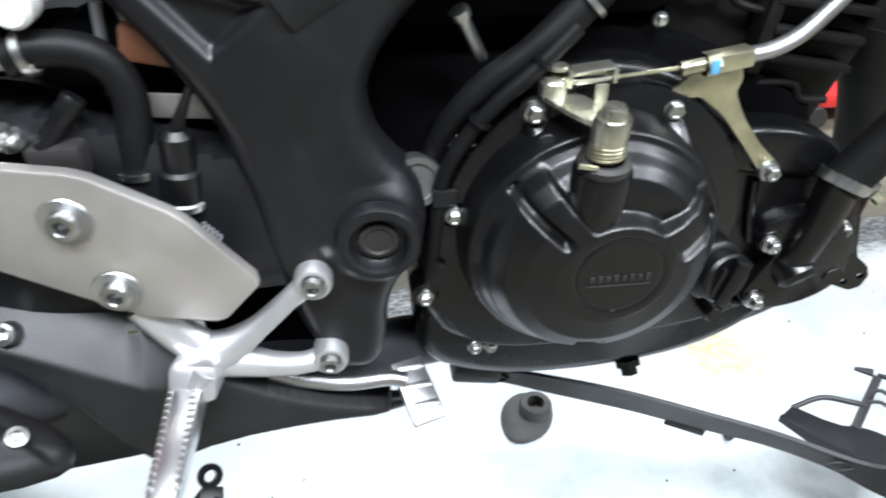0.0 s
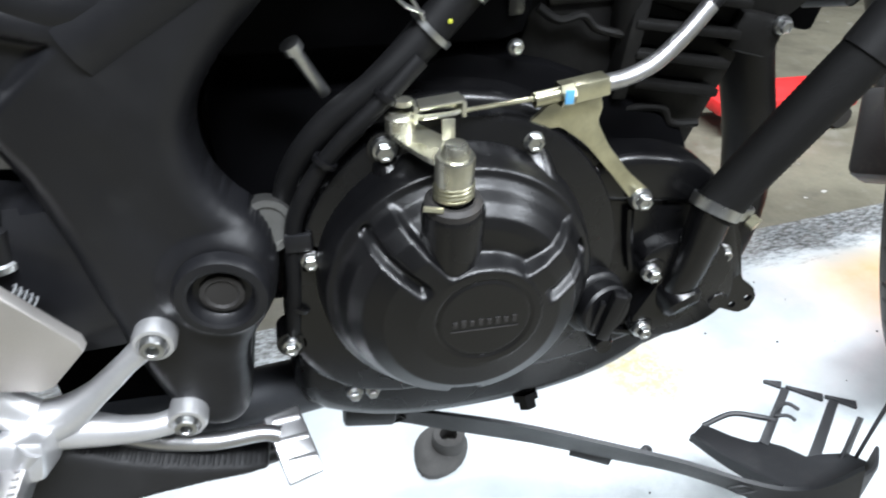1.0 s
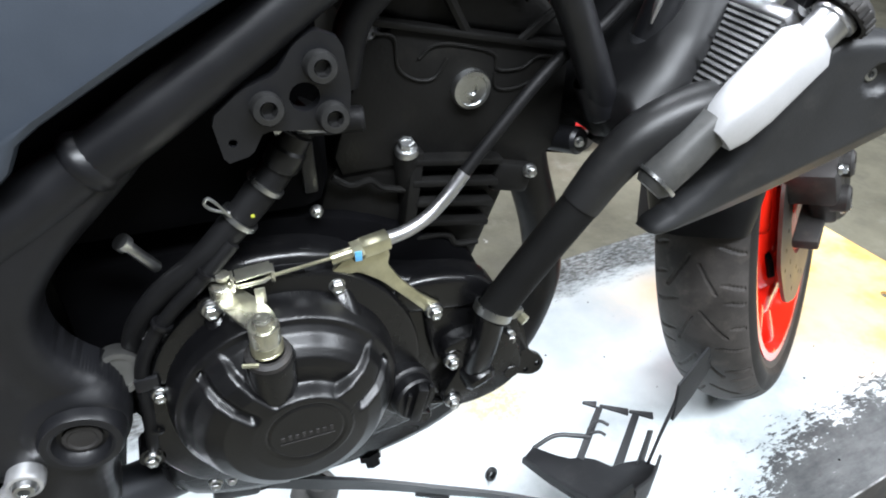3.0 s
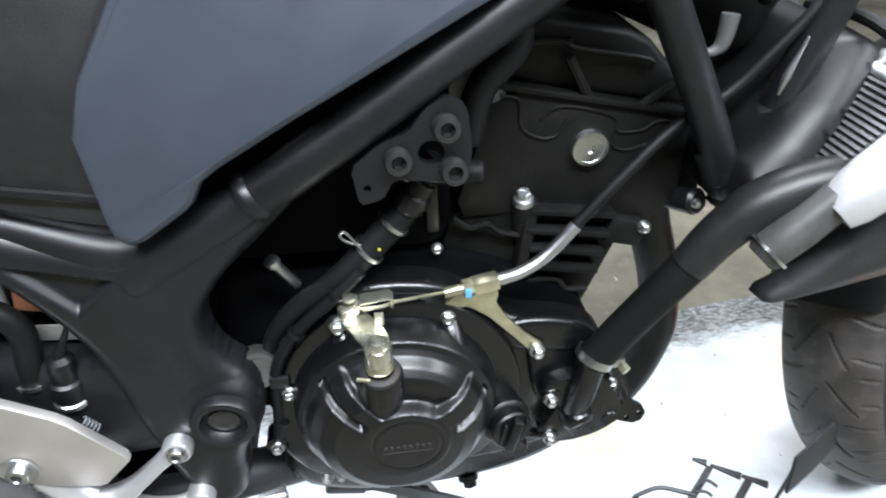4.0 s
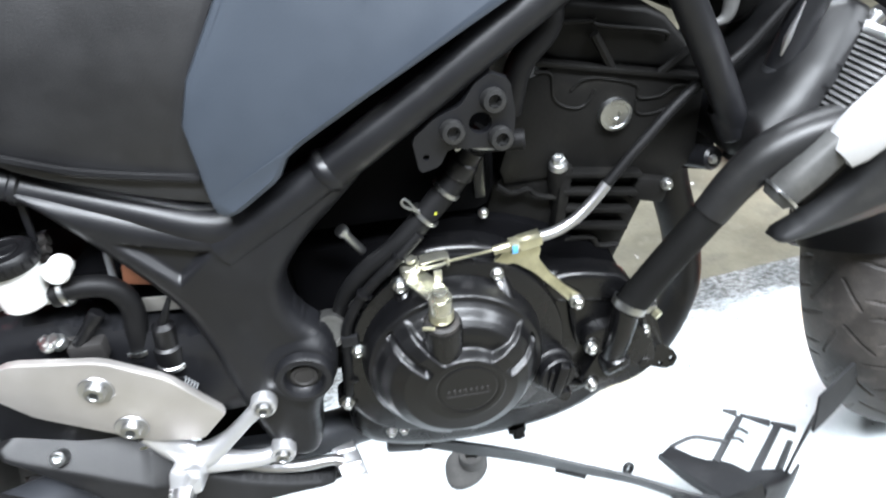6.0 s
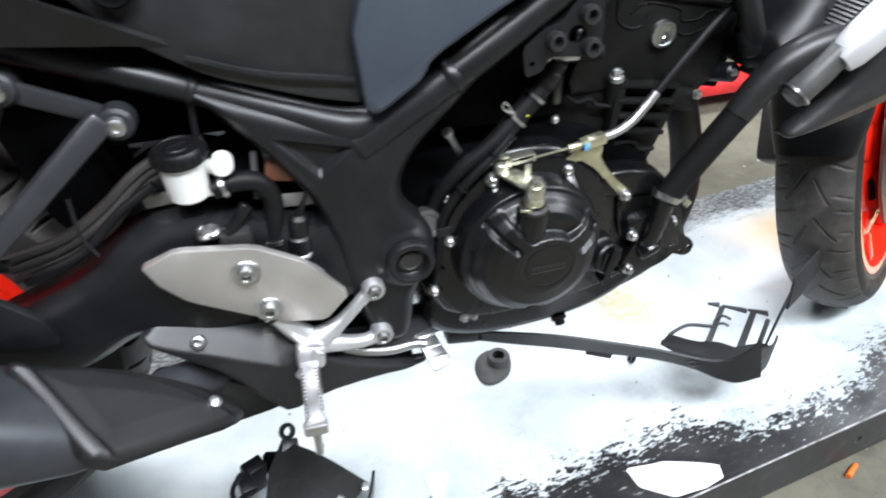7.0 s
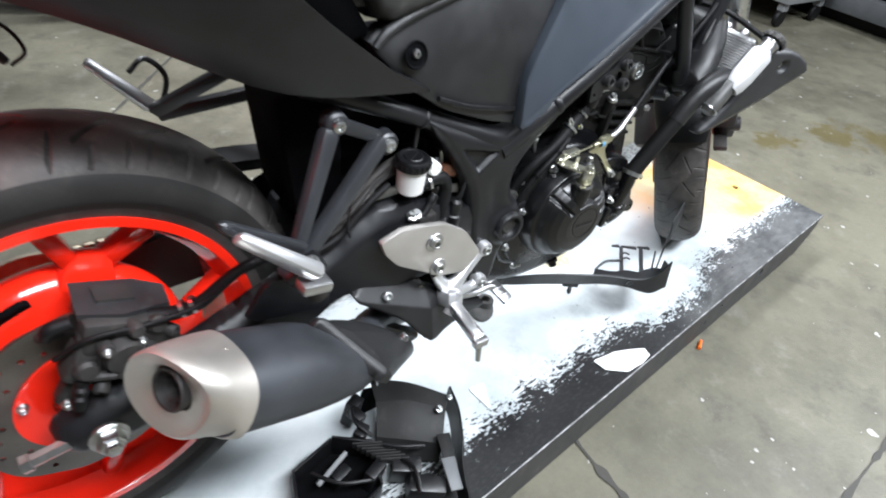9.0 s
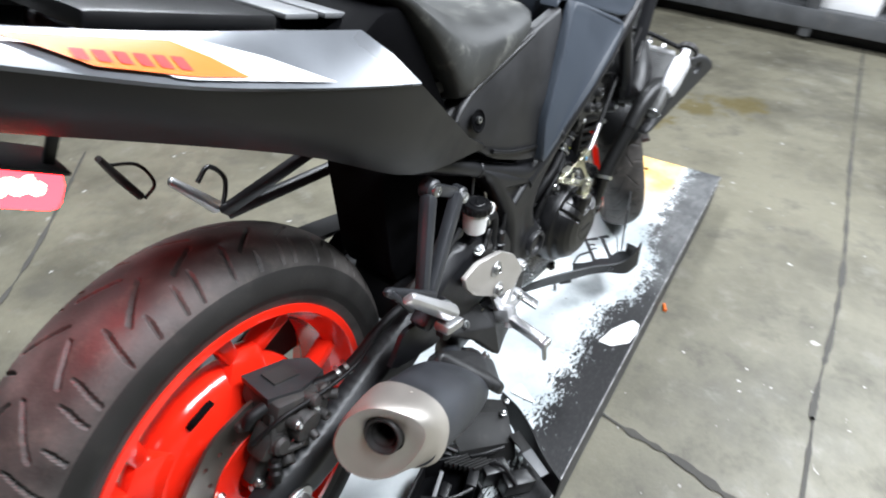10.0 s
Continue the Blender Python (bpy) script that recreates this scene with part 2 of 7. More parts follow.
def concrete_material():
    m, nt, b, co = fresh("stained_concrete")
    n1, n2, n3 = noise_node(nt, co, 0.9, 6, 0.6), noise_node(nt, co, 7, 9, 0.7), noise_node(nt, co, 120, 4, 0.6)
    col = mix_node(nt, "MIX", (0.072, 0.067, 0.050), (0.168, 0.157, 0.116), ramp(nt, calc(nt, "ADD", calc(nt, "MULTIPLY", n1, 0.5), calc(nt, "MULTIPLY", noise_node(nt, co, 2.6, 7, 0.65), 0.5)), 0.36, 0.62))
    col = mix_node(nt, "MIX", col, (0.065, 0.06, 0.047), ramp(nt, n2, 0.5, 0.72, 0, 0.75))
    col = mix_node(nt, "MIX", col, (0.25, 0.242, 0.213), ramp(nt, n2, 0.46, 0.28, 0, 0.45))
    sep = nt.nodes.new("ShaderNodeSeparateXYZ")
    nt.links.new(co, sep.inputs[0])
    warp = calc(nt, "MULTIPLY", calc(nt, "SUBTRACT", n2, 0.5), 0.5)
    for sx, sy, r in ((2.45, 0.12, 0.16), (2.30, 0.30, 0.12), (1.95, 0.36, 0.10)):
        dx = calc(nt, "MULTIPLY", calc(nt, "SUBTRACT", sep.outputs[0], sx), 0.8)
        dy = calc(nt, "SUBTRACT", sep.outputs[1], sy)
        d = calc(nt, "ADD", calc(nt, "SQRT", calc(nt, "ADD", calc(nt, "MULTIPLY", dx, dx), calc(nt, "MULTIPLY", dy, dy))), warp)
        col = mix_node(nt, "MIX", col, (0.10, 0.08, 0.03), ramp(nt, d, r, r * 0.4, 0, 0.8))
    col = mix_node(nt, "OVERLAY", col, mix_node(nt, "MIX", (0.4, 0.4, 0.4), (0.6, 0.6, 0.6), n3), 0.7)
    spots = ramp(nt, noise_node(nt, co, 28, 2, 0.5), 0.73, 0.76)
    col = mix_node(nt, "MIX", col, (0.5, 0.49, 0.46), calc(nt, "MULTIPLY", spots, 0.7))
    nt.links.new(col, b.inputs["Base Color"])
    nt.links.new(ramp(nt, n2, 0.3, 0.7, 0.30, 0.58), b.inputs["Roughness"])
    bp = nt.nodes.new("ShaderNodeBump")
    bp.inputs["Strength"].default_value, bp.inputs["Distance"].default_value = 0.4, 0.002
    nt.links.new(n3, bp.inputs["Height"])
    nt.links.new(bp.outputs[0], b.inputs["Normal"])
    return m


STAIN = (-0.89, 0.35)


# ---- mesh helpers ----
def part(name, bm, material, parent=None, label="", m=None, sharp=0.62):
    """Link a bmesh as one mesh object under a thing or part."""
    if isinstance(bm, bpy.types.Mesh):
        me = bm
    else:
        bm.normal_update()
        for f in bm.faces:
            f.smooth = True
        for e in bm.edges:
            if len(e.link_faces) == 2 and e.calc_face_angle(0) > sharp:
                e.smooth = False
        me = bpy.data.meshes.new(name)
        bm.to_mesh(me)
        bm.free()
        me.materials.append(material)
    ob = new(name, me)
    ob.parent = parent
    if m is not None:
        ob.matrix_basis = m
    if label:
        ob["label"] = label
    return ob


def smooth_line(pts, n=6, closed=False):
    P = [np.array(p, float) for p in pts]
    out = []
    k = len(P)
    rng = range(k if closed else k - 1)
    for i in rng:
        p1, p2 = P[i], P[(i + 1) % k]
        p0 = P[i - 1] if (closed or i > 0) else 2 * p1 - p2
        p3 = P[(i + 2) % k] if (closed or i < k - 2) else 2 * p2 - p1
        for j in range(n):
            t = j / n
            out.append(0.5 * ((2 * p1) + (p2 - p0) * t + (2 * p0 - 5 * p1 + 4 * p2 - p3) * t * t + (3 * p1 - p0 - 3 * p2 + p3) * t ** 3))
    if not closed:
        out.append(P[-1])
    return out


def chaikin(pts, n=2, q=0.25):
    P = [np.array(p, float) for p in pts]
    for _ in range(n):
        Q = []
        for i in range(len(P)):
            a, b = P[i], P[(i + 1) % len(P)]
            Q += [a * (1 - q) + b * q, a * q + b * (1 - q)]
        P = Q
        q = 0.25
    return P


def tube(path, radius, seg=14, n=6, bm=None, caps=True, flat=None):
    """A round bar swept along a smooth line; radius may be one number or one for each point; flat squeezes it."""
    bm = bm or bmesh.new()
    pts = smooth_line(path, n) if n > 1 else [np.array(p, float) for p in path]
    rad = [radius] * len(pts) if not isinstance(radius, (list, tuple)) else list(np.interp(np.linspace(0, len(radius) - 1, len(pts)), range(len(radius)), radius))
    rings, up = [], None
    for i, p in enumerate(pts):
        d = Vector(pts[min(i + 1, len(pts) - 1)] - pts[max(i - 1, 0)]).normalized()
        if up is None:
            up = d.orthogonal().normalized()
        up = (up - d * up.dot(d)).normalized()
        sd = d.cross(up)
        ring = []
        for k in range(seg):
            a = 2 * math.pi * k / seg
            ring.append(bm.verts.new(Vector(p) + (up * math.cos(a) + sd * math.sin(a) * (flat or 1)) * rad[i]))
        rings.append(ring)
    for a, b in zip(rings, rings[1:]):
        for k in range(seg):
            bm.faces.new((a[k], a[(k + 1) % seg], b[(k + 1) % seg], b[k]))
    if caps:
        bm.faces.new(rings[0][::-1])
        bm.faces.new(rings[-1])
    return bm


def align(at, axis):
    """A pose at a place whose z runs along axis."""
    return Matrix.Translation(at) @ Vector(axis).to_track_quat("Z", "Y").to_matrix().to_4x4()


def lathe(profile, m=None, seg=32, bm=None, shape=None):
    """Turn (radius, height) pairs about z, then put it at m."""
    bm = bm or bmesh.new()
    m = m or Matrix()
    rings = []
    for r, h in profile:
        if r < 1e-6:
            rings.append([bm.verts.new(m @ Vector((0, 0, h)))])
        else:
            rings.append([bm.verts.new(m @ Vector((r * math.cos(2 * math.pi * k / seg), r * math.sin(2 * math.pi * k / seg), h))) for k in range(seg)])
    for a, b in zip(rings, rings[1:]):
        for k in range(seg):
            k2 = (k + 1) % seg
            if len(a) == 1 and len(b) == 1:
                continue
            if len(a) == 1:
                bm.faces.new((a[0], b[k2], b[k]))
            elif len(b) == 1:
                bm.faces.new((a[k], a[k2], b[0]))
            else:
                bm.faces.new((a[k], a[k2], b[k2], b[k]))
    bmesh.ops.recalc_face_normals(bm, faces=bm.faces)
    return bm


def plate(outline, y0, y1, bevel=0.003, round_n=1, bend=None, holes=(), segs=2, q=0.14):
    """A plate standing in xz with its outer face at y0 and its back at y1, edges rounded; bend(x, z) shifts its y."""
    bm = bmesh.new()
    pts = chaikin(outline, round_n, q if round_n == 1 else 0.25) if round_n else [np.array(p, float) for p in outline]
    loops = [pts] + [[np.array((cx + r * math.cos(a * math.pi / 8), cz + r * math.sin(a * math.pi / 8))) for a in range(16)] for cx, cz, r in holes]
    if holes:
        edges = []
        for lp in loops:
            vs = [bm.verts.new((p[0], y0, p[1])) for p in lp]
            edges += [bm.edges.new((vs[i], vs[(i + 1) % len(vs)])) for i in range(len(vs))]
        bmesh.ops.triangle_fill(bm, edges=edges, use_beauty=True)
        front = list(bm.faces)
    else:
        front = [bm.faces.new([bm.verts.new((p[0], y0, p[1])) for p in pts])]
    rim = [e for e in bm.edges if len(e.link_faces) == 1]
    ret = bmesh.ops.extrude_face_region(bm, geom=front, use_keep_orig=True)
    moved = [g for g in ret["geom"] if isinstance(g, bmesh.types.BMVert)]
    for v in moved:
        v.co.y = y1
    bmesh.ops.recalc_face_normals(bm, faces=bm.faces)
    if bevel:
        rim = [e for e in rim if e.is_valid]
        bmesh.ops.bevel(bm, geom=rim, offset=bevel, segments=segs, profile=0.5, affect="EDGES", clamp_overlap=True)
    if bend:
        for v in bm.verts:
            v.co.y += bend(v.co.x, v.co.z)
    return bm


def relief(outline, face, y_back, step, round_n=2):
    """A solid casting in xz: face(x, z, d) gives the y of its outer side, d being the depth inside the outline."""
    poly = np.array(chaikin(outline, round_n))
    nxt = np.roll(poly, -1, 0)
    lo, hi = poly.min(0) - 2 * step, poly.max(0) + 2 * step
    gx, gz = np.meshgrid(np.arange(lo[0], hi[0], step), np.arange(lo[1], hi[1], step), indexing="ij")
    shape = gx.shape
    p = np.stack([gx.ravel(), gz.ravel()], -1)
    best, near = np.full(len(p), 9.0), p.copy()
    inside = np.zeros(len(p), bool)
    for a, b in zip(poly, nxt):
        ab = b - a
        t = np.clip(((p - a) @ ab) / max(ab @ ab, 1e-12), 0, 1)
        q = a + t[:, None] * ab
        d = np.hypot(*(p - q).T)
        m_ = d < best
        best[m_], near[m_] = d[m_], q[m_]
        if abs(ab[1]) > 1e-12:
            inside ^= ((a[1] > p[:, 1]) != (b[1] > p[:, 1])) & (p[:, 0] < ab[0] * (p[:, 1] - a[1]) / ab[1] + a[0])
    d = np.where(inside, best, -best)
    pos = np.where((d > 0)[:, None], p, near)
    yb = y_back(pos[:, 0], pos[:, 1]) if callable(y_back) else np.full(len(p), y_back)
    y = np.where(d > 0, face(p[:, 0], p[:, 1], np.maximum(d, 0)), yb)
    keep, inn = (d > -1.5 * step).reshape(shape), (d > 0).reshape(shape)
    bm = bmesh.new()
    front, back = {}, {}
    for i in range(shape[0] - 1):
        for j in range(shape[1] - 1):
            c = [(i, j), (i + 1, j), (i + 1, j + 1), (i, j + 1)]
            if not all(keep[q] for q in c) or not any(inn[q] for q in c):
                continue
            for q in c:
                if q not in front:
                    k = q[0] * shape[1] + q[1]
                    front[q] = bm.verts.new((pos[k, 0], y[k], pos[k, 1]))
                    back[q] = bm.verts.new((pos[k, 0], yb[k] + 0.0002, pos[k, 1]))
            bm.faces.new([front[q] for q in c])
            bm.faces.new([back[q] for q in c[::-1]])
    rim = [e for e in bm.edges if len(e.link_faces) == 1]
    bmesh.ops.remove_doubles(bm, verts=list({v for e in rim for v in e.verts}), dist=0.0005)
    return bm


def swell(d, r):
    """Rounded edge: 0 at the outline, 1 from depth r on."""
    t = np.clip(d / r, 0, 1)
    return np.sqrt(1 - (1 - t) ** 2)


def block(centre, size, bevel=0.003, m=None, bm=None, segs=2):
    bm = bm or bmesh.new()
    r = bmesh.ops.create_cube(bm, size=1)
    vs = r["verts"]
    for v in vs:
        v.co = Vector((v.co.x * size[0], v.co.y * size[1], v.co.z * size[2]))
    if bevel:
        es = list({e for v in vs for e in v.link_edges})
        out = bmesh.ops.bevel(bm, geom=es, offset=bevel, segments=segs, profile=0.5, affect="EDGES", clamp_overlap=True)
        vs = list({v for f in out["faces"] for v in f.verts} | {v for v in vs if v.is_valid})
    mm = Matrix.Translation(centre) @ (m or Matrix())
    for v in vs:
        v.co = mm @ v.co
    return bm


def bar(p0, p1, w0, h0, w1=None, h1=None, bevel=0.002, up=(0, -1, 0), bm=None):
    """A tapered bar between two points; w is across, h along 'up'."""
    bm = bm or bmesh.new()
    w1, h1 = w1 or w0, h1 or h0
    a, b = Vector(p0), Vector(p1)
    d = (b - a).normalized()
    u = (Vector(up) - d * Vector(up).dot(d)).normalized()
    s = d.cross(u)
    vs = []
    for p, w, h in ((a, w0, h0), (b, w1, h1)):
        vs.append([bm.verts.new(p + s * (i * w / 2) + u * (j * h / 2)) for i, j in ((-1, -1), (1, -1), (1, 1), (-1, 1))])
    fs = [bm.faces.new(vs[0][::-1]), bm.faces.new(vs[1])]
    for k in range(4):
        fs.append(bm.faces.new((vs[0][k], vs[0][(k + 1) % 4], vs[1][(k + 1) % 4], vs[1][k])))
    bmesh.ops.recalc_face_normals(bm, faces=fs)
    if bevel:
        es = list({e for f in fs for e in f.edges})
        bmesh.ops.bevel(bm, geom=es, offset=bevel, segments=2, profile=0.5, affect="EDGES", clamp_overlap=True)
    return bm


def loft(sections, bm=None, cap=True):
    bm = bm or bmesh.new()
    rings = [[bm.verts.new(p) for p in s] for s in sections]
    k = len(rings[0])
    for a, b in zip(rings, rings[1:]):
        for i in range(k):
            bm.faces.new((a[i], a[(i + 1) % k], b[(i + 1) % k], b[i]))
    if cap:
        bm.faces.new(rings[0][::-1])
        bm.faces.new(rings[-1])
    bmesh.ops.recalc_face_normals(bm, faces=bm.faces)
    return bm


def made(bm, name, material, sharp=0.62):
    """A mesh datum to be shared by alike pieces."""
    bm.normal_update()
    for f in bm.faces:
        f.smooth = True
    for e in bm.edges:
        if len(e.link_faces) == 2 and e.calc_face_angle(0) > sharp:
            e.smooth = False
    me = bpy.data.meshes.new(name)
    bm.to_mesh(me)
    bm.free()
    me.materials.append(material)
    return me


def hex_bolt_mesh(r, material, name):
    """Flanged hexagon bolt, head up +z, flange radius r."""
    bm = lathe([(0, -0.002), (r, -0.002), (r, 0.0), (r * 0.85, r * 0.22), (r * 0.6, r * 0.3)], seg=20)
    h = [(0.68 * r, r * 0.25), (0.68 * r, r * 0.82), (0.58 * r, r * 0.92), (0.40 * r, r * 0.93), (0.36 * r, r * 0.78), (0, r * 0.76)]
    lathe(h, seg=6, bm=bm)
    return made(bm, name, material)


def socket_bolt_mesh(r, material, name):
    """Round cap screw with a hexagon socket."""
    bm = lathe([(r, -0.004), (r, r * 0.62), (r * 0.9, r * 0.8), (r * 0.55, r * 0.86), (r * 0.5, r * 0.78)], seg=24)
    lathe([(0.5 * r, r * 0.79), (0.46 * r, r * 0.15), (0, r * 0.12)], seg=6, bm=bm)
    return made(bm, name, material)


HEX = hex_bolt_mesh(0.0068, STEEL, "hex_bolt")
SOCKET = socket_bolt_mesh(0.0085, STEEL, "socket_bolt")
BLACKSOCKET = socket_bolt_mesh(0.0095, surf("blackened_bolt_steel", (0.06, 0.06, 0.06), 0.35, 0.7, var=0.2, big=60, fine=500), "black_socket_bolt")
OUT = (0, -1, 0)


def bolt(at, parent, mesh=HEX, axis=OUT, size=1.0, label=""):
    return part("bolt", mesh, None, parent, label, m=align(at, axis) @ Matrix.Scale(size, 4))


def thing(name, label, category, at=(0, 0, 0), **kw):
    return tagged(new(name), label, category, **kw)

# ---- the workshop ----
FLOOR_Z = -0.13
CONCRETE = concrete_material()
DECK = deck_material()

tagged(part("floor", block((0, 0, FLOOR_Z - 0.1), (10.4, 10.4, 0.2), 0), CONCRETE), "bare grey-tan concrete workshop floor, stained with oil", "floor", kind="structure")
for nm, c, sz in (("wall_north", (0, 5.1, 1.4), (10.2, 0.2, 3.1)), ("wall_south", (0, -5.1, 1.4), (10.2, 0.2, 3.1)),
                  ("wall_east", (5.1, 0, 1.4), (0.2, 10, 3.1)), ("wall_west", (-5.1, 0, 1.4), (0.2, 10, 3.1))):
    tagged(part(nm, block(c, sz, 0), WALL), "plain painted workshop wall", "wall", kind="structure")
tagged(part("ceiling", block((0, 0, 3.05), (10.4, 10.4, 0.2), 0), WALL), "plain workshop ceiling", "ceiling", kind="structure")
JOINT = surf("joint_filler", (0.055, 0.052, 0.046), 0.8, big=20, fine=200)


def floor_joint(pts, w):
    bm = bmesh.new()
    line = smooth_line(pts, 24)
    prev = None
    for i, p in enumerate(line):
        d = line[min(i + 1, len(line) - 1)] - line[max(i - 1, 0)]
        s = np.array((-d[1], d[0])) / np.linalg.norm(d[:2])
        wi = w * max(0.25, 0.75 + 0.9 * noise.noise((p[0] * 9, p[1] * 9, 3)) + 0.8 * noise.noise((p[0] * 37, p[1] * 37, 5)))
        a = bm.verts.new((*(p[:2] + s * wi), FLOOR_Z + 0.003))
        b = bm.verts.new((*(p[:2] - s * wi), FLOOR_Z + 0.003))
        if prev:
            bm.faces.new((prev[0], a, b, prev[1]))
        prev = (a, b)
    return tagged(part("floor_joint", bm, JOINT), "dark filled joint line in the concrete floor", "floor joint", kind="structure")


floor_joint([(5.0, -0.05), (2.31, -0.417), (1.137, -0.592), (0.478, -0.65), (0.197, -0.689), (-2.0, -0.95)], 0.0075)
floor_joint([(0.12, -0.2), (0.105, -0.30), (0.10, -0.42), (0.09, -0.50), (0.05, -0.67)], 0.012)
floor_joint([(0.0, 1.9), (-0.5, 1.3), (-0.9, 0.95)], 0.006)

# ---- the lift ----
LIFT = pose(1.29, -0.117, 0, 0, 0, 7.1)
lift = thing("motorcycle_lift", "low steel motorcycle lift with worn white, black and yellow deck paint", "lift")
lift.matrix_basis = LIFT
L, WID = 2.35, 0.60
holes = [(-0.10, 0.245, 0.011)]
bm = bmesh.new()
edges = []
for lp in [[(-L, 0), (0, 0), (0, WID), (-L, WID)]] + [[(cx + r * math.cos(a * math.pi / 8), cy + r * math.sin(a * math.pi / 8)) for a in range(16)] for cx, cy, r in holes]:
    vs = [bm.verts.new((p[0], p[1], 0)) for p in lp]
    edges += [bm.edges.new((vs[i], vs[(i + 1) % len(vs)])) for i in range(len(vs))]
bmesh.ops.triangle_fill(bm, edges=edges, use_beauty=True)
top = list(bm.faces)
ret = bmesh.ops.extrude_face_region(bm, geom=top, use_keep_orig=True)
for g in ret["geom"]:
    if isinstance(g, bmesh.types.BMVert):
        g.co.z = -0.006
bmesh.ops.recalc_face_normals(bm, faces=bm.faces)
part("deck", bm, DECK, lift, "worn white deck plate with chipped black border")
SKIRT = surf("black_lift_paint", (0.03, 0.03, 0.032), 0.5, var=0.3, big=9, fine=180, dirt=(0.16, 0.155, 0.14), dirty=0.4)


def side_rail(y0, y1):
    pts = [(-L, -0.007), (0, -0.007), (0, -0.045), (-0.10, -0.105), (-L, -0.105)]
    return plate(pts, y0, y1, 0, 0, holes=[(-0.40, -0.040, 0.012), (-0.62, -0.045, 0.006), (-0.70, -0.060, 0.008)])


part("side_rail", side_rail(0.002, 0.014), SKIRT, lift, "black side rail with chipped edge")
part("side_rail", side_rail(WID - 0.014, WID - 0.002), SKIRT, lift)
part("front_rail", block((-0.008, WID / 2, -0.027), (0.012, WID - 0.03, 0.04), 0.001), SKIRT, lift)
part("edge_strip", tube([(-L, 0.001, -0.001), (0, 0.001, -0.001)], 0.0016, 8, 1), surf("bare_chipped_edge", (0.32, 0.32, 0.32), 0.5, 0.6, var=0.7, big=30, dirt=(0.02, 0.02, 0.02), dirty=1.0), lift, "bare metal edge where the paint has chipped")
part("base_frame", block((-L / 2 - 0.03, WID / 2, -0.085), (L - 0.2, WID - 0.12, 0.088), 0.004), SKIRT, lift)

# ---- the motorcycle ----
bike = thing("motorcycle", "black and slate-grey motorcycle with orange-red wheels standing on a lift", "motorcycle")


def B(name, bm, mat, label="", parent=None, sharp=0.62):
    return part(name, bm, mat, parent or bike, label, sharp=sharp)


# frame
main = B("frame_tube", tube([(-0.124, -0.086, 0.527), (-0.034, -0.090, 0.580), (0.056, -0.090, 0.638), (0.107, -0.088, 0.673), (0.2, -0.080, 0.730), (0.32, -0.06, 0.79)], [0.021, 0.017, 0.0155, 0.0155, 0.0155, 0.0155], 20), FRAME, "satin black main frame tube")
B("weld_collar", lathe([(0.0172, -0.006), (0.019, -0.003), (0.019, 0.002), (0.0165, 0.006)], align((-0.030, -0.090, 0.583), (0.09, 0, 0.062)), 24), FRAME, "", main)
rail = B("seat_rail", tube([(-0.085, -0.086, 0.548), (-0.13, -0.086, 0.545), (-0.191, -0.084, 0.569), (-0.257, -0.082, 0.597), (-0.32, -0.078, 0.622), (-0.42, -0.072, 0.66)], [0.019, 0.018, 0.0135, 0.0125, 0.0125, 0.0125], 20), FRAME, "satin black seat rail tube")
B("weld_collar", lathe([(0.0125, -0.004), (0.0142, -0.002), (0.0142, 0.002), (0.0125, 0.004)], align((-0.259, -0.082, 0.598), (-0.066, 0, 0.028)), 24), FRAME, "", rail)
def pivot_face(x, z, d):
    """Cast plate with rounded edges, a three-cornered hollow below the seat rail and a swell round the pivot."""
    y = -0.084 - 0.019 * swell(d, 0.017)
    hollow = np.full(x.shape, 1.0)
    for (ax, az), (bx, bz) in (((-0.206, 0.553), (-0.164, 0.501)), ((-0.164, 0.501), (-0.128, 0.531)), ((-0.128, 0.531), (-0.206, 0.553))):
        ln_ = math.hypot(bx - ax, bz - az)
        hollow = np.minimum(hollow, ((bx - ax) * (z - az) - (bz - az) * (x - ax)) / ln_)
    y = y + 0.008 * np.clip(hollow / 0.007, 0, 1) ** 2 * (3 - 2 * np.clip(hollow / 0.007, 0, 1))
    r = np.hypot(x + 0.085, z - 0.390)
    y = y - 0.004 * np.clip((0.037 - r) / 0.008, 0, 1)
    # shallow channel down the middle of the leg
    y = y + 0.0025 * np.exp(-((x + 0.118 + (z - 0.44) * 0.25) / 0.012) ** 2) * np.clip((0.49 - z) / 0.03, 0, 1) * np.clip((z - 0.40) / 0.03, 0, 1)
    return y


fplate = B("pivot_plate", relief([(-0.268, 0.601), (-0.250, 0.582), (-0.224, 0.549), (-0.197, 0.512), (-0.178, 0.480), (-0.167, 0.450), (-0.160, 0.392), (-0.151, 0.352), (-0.143, 0.310), (-0.124, 0.268), (-0.092, 0.266), (-0.083, 0.295), (-0.080, 0.335), (-0.060, 0.362), (-0.052, 0.392), (-0.057, 0.420), (-0.079, 0.442), (-0.087, 0.468), (-0.082, 0.494), (-0.060, 0.524), (-0.018, 0.562), (0.010, 0.592), (-0.010, 0.600), (-0.062, 0.570), (-0.100, 0.553), (-0.140, 0.552), (-0.195, 0.575), (-0.255, 0.603)], pivot_face, -0.066, 0.0018), FRAME, "cast black swingarm pivot plate", sharp=1.2)
pv = align((-0.085, -0.1085, 0.390), OUT)
B("pivot_boss", lathe([(0.0275, -0.012), (0.0270, 0.004), (0.0250, 0.0072), (0.0205, 0.0078), (0.0185, 0.0065), (0.0170, 0.0), (0.0160, -0.001), (0.0, -0.001)], pv, 40), FRAME, "round black pivot boss with plug", fplate)
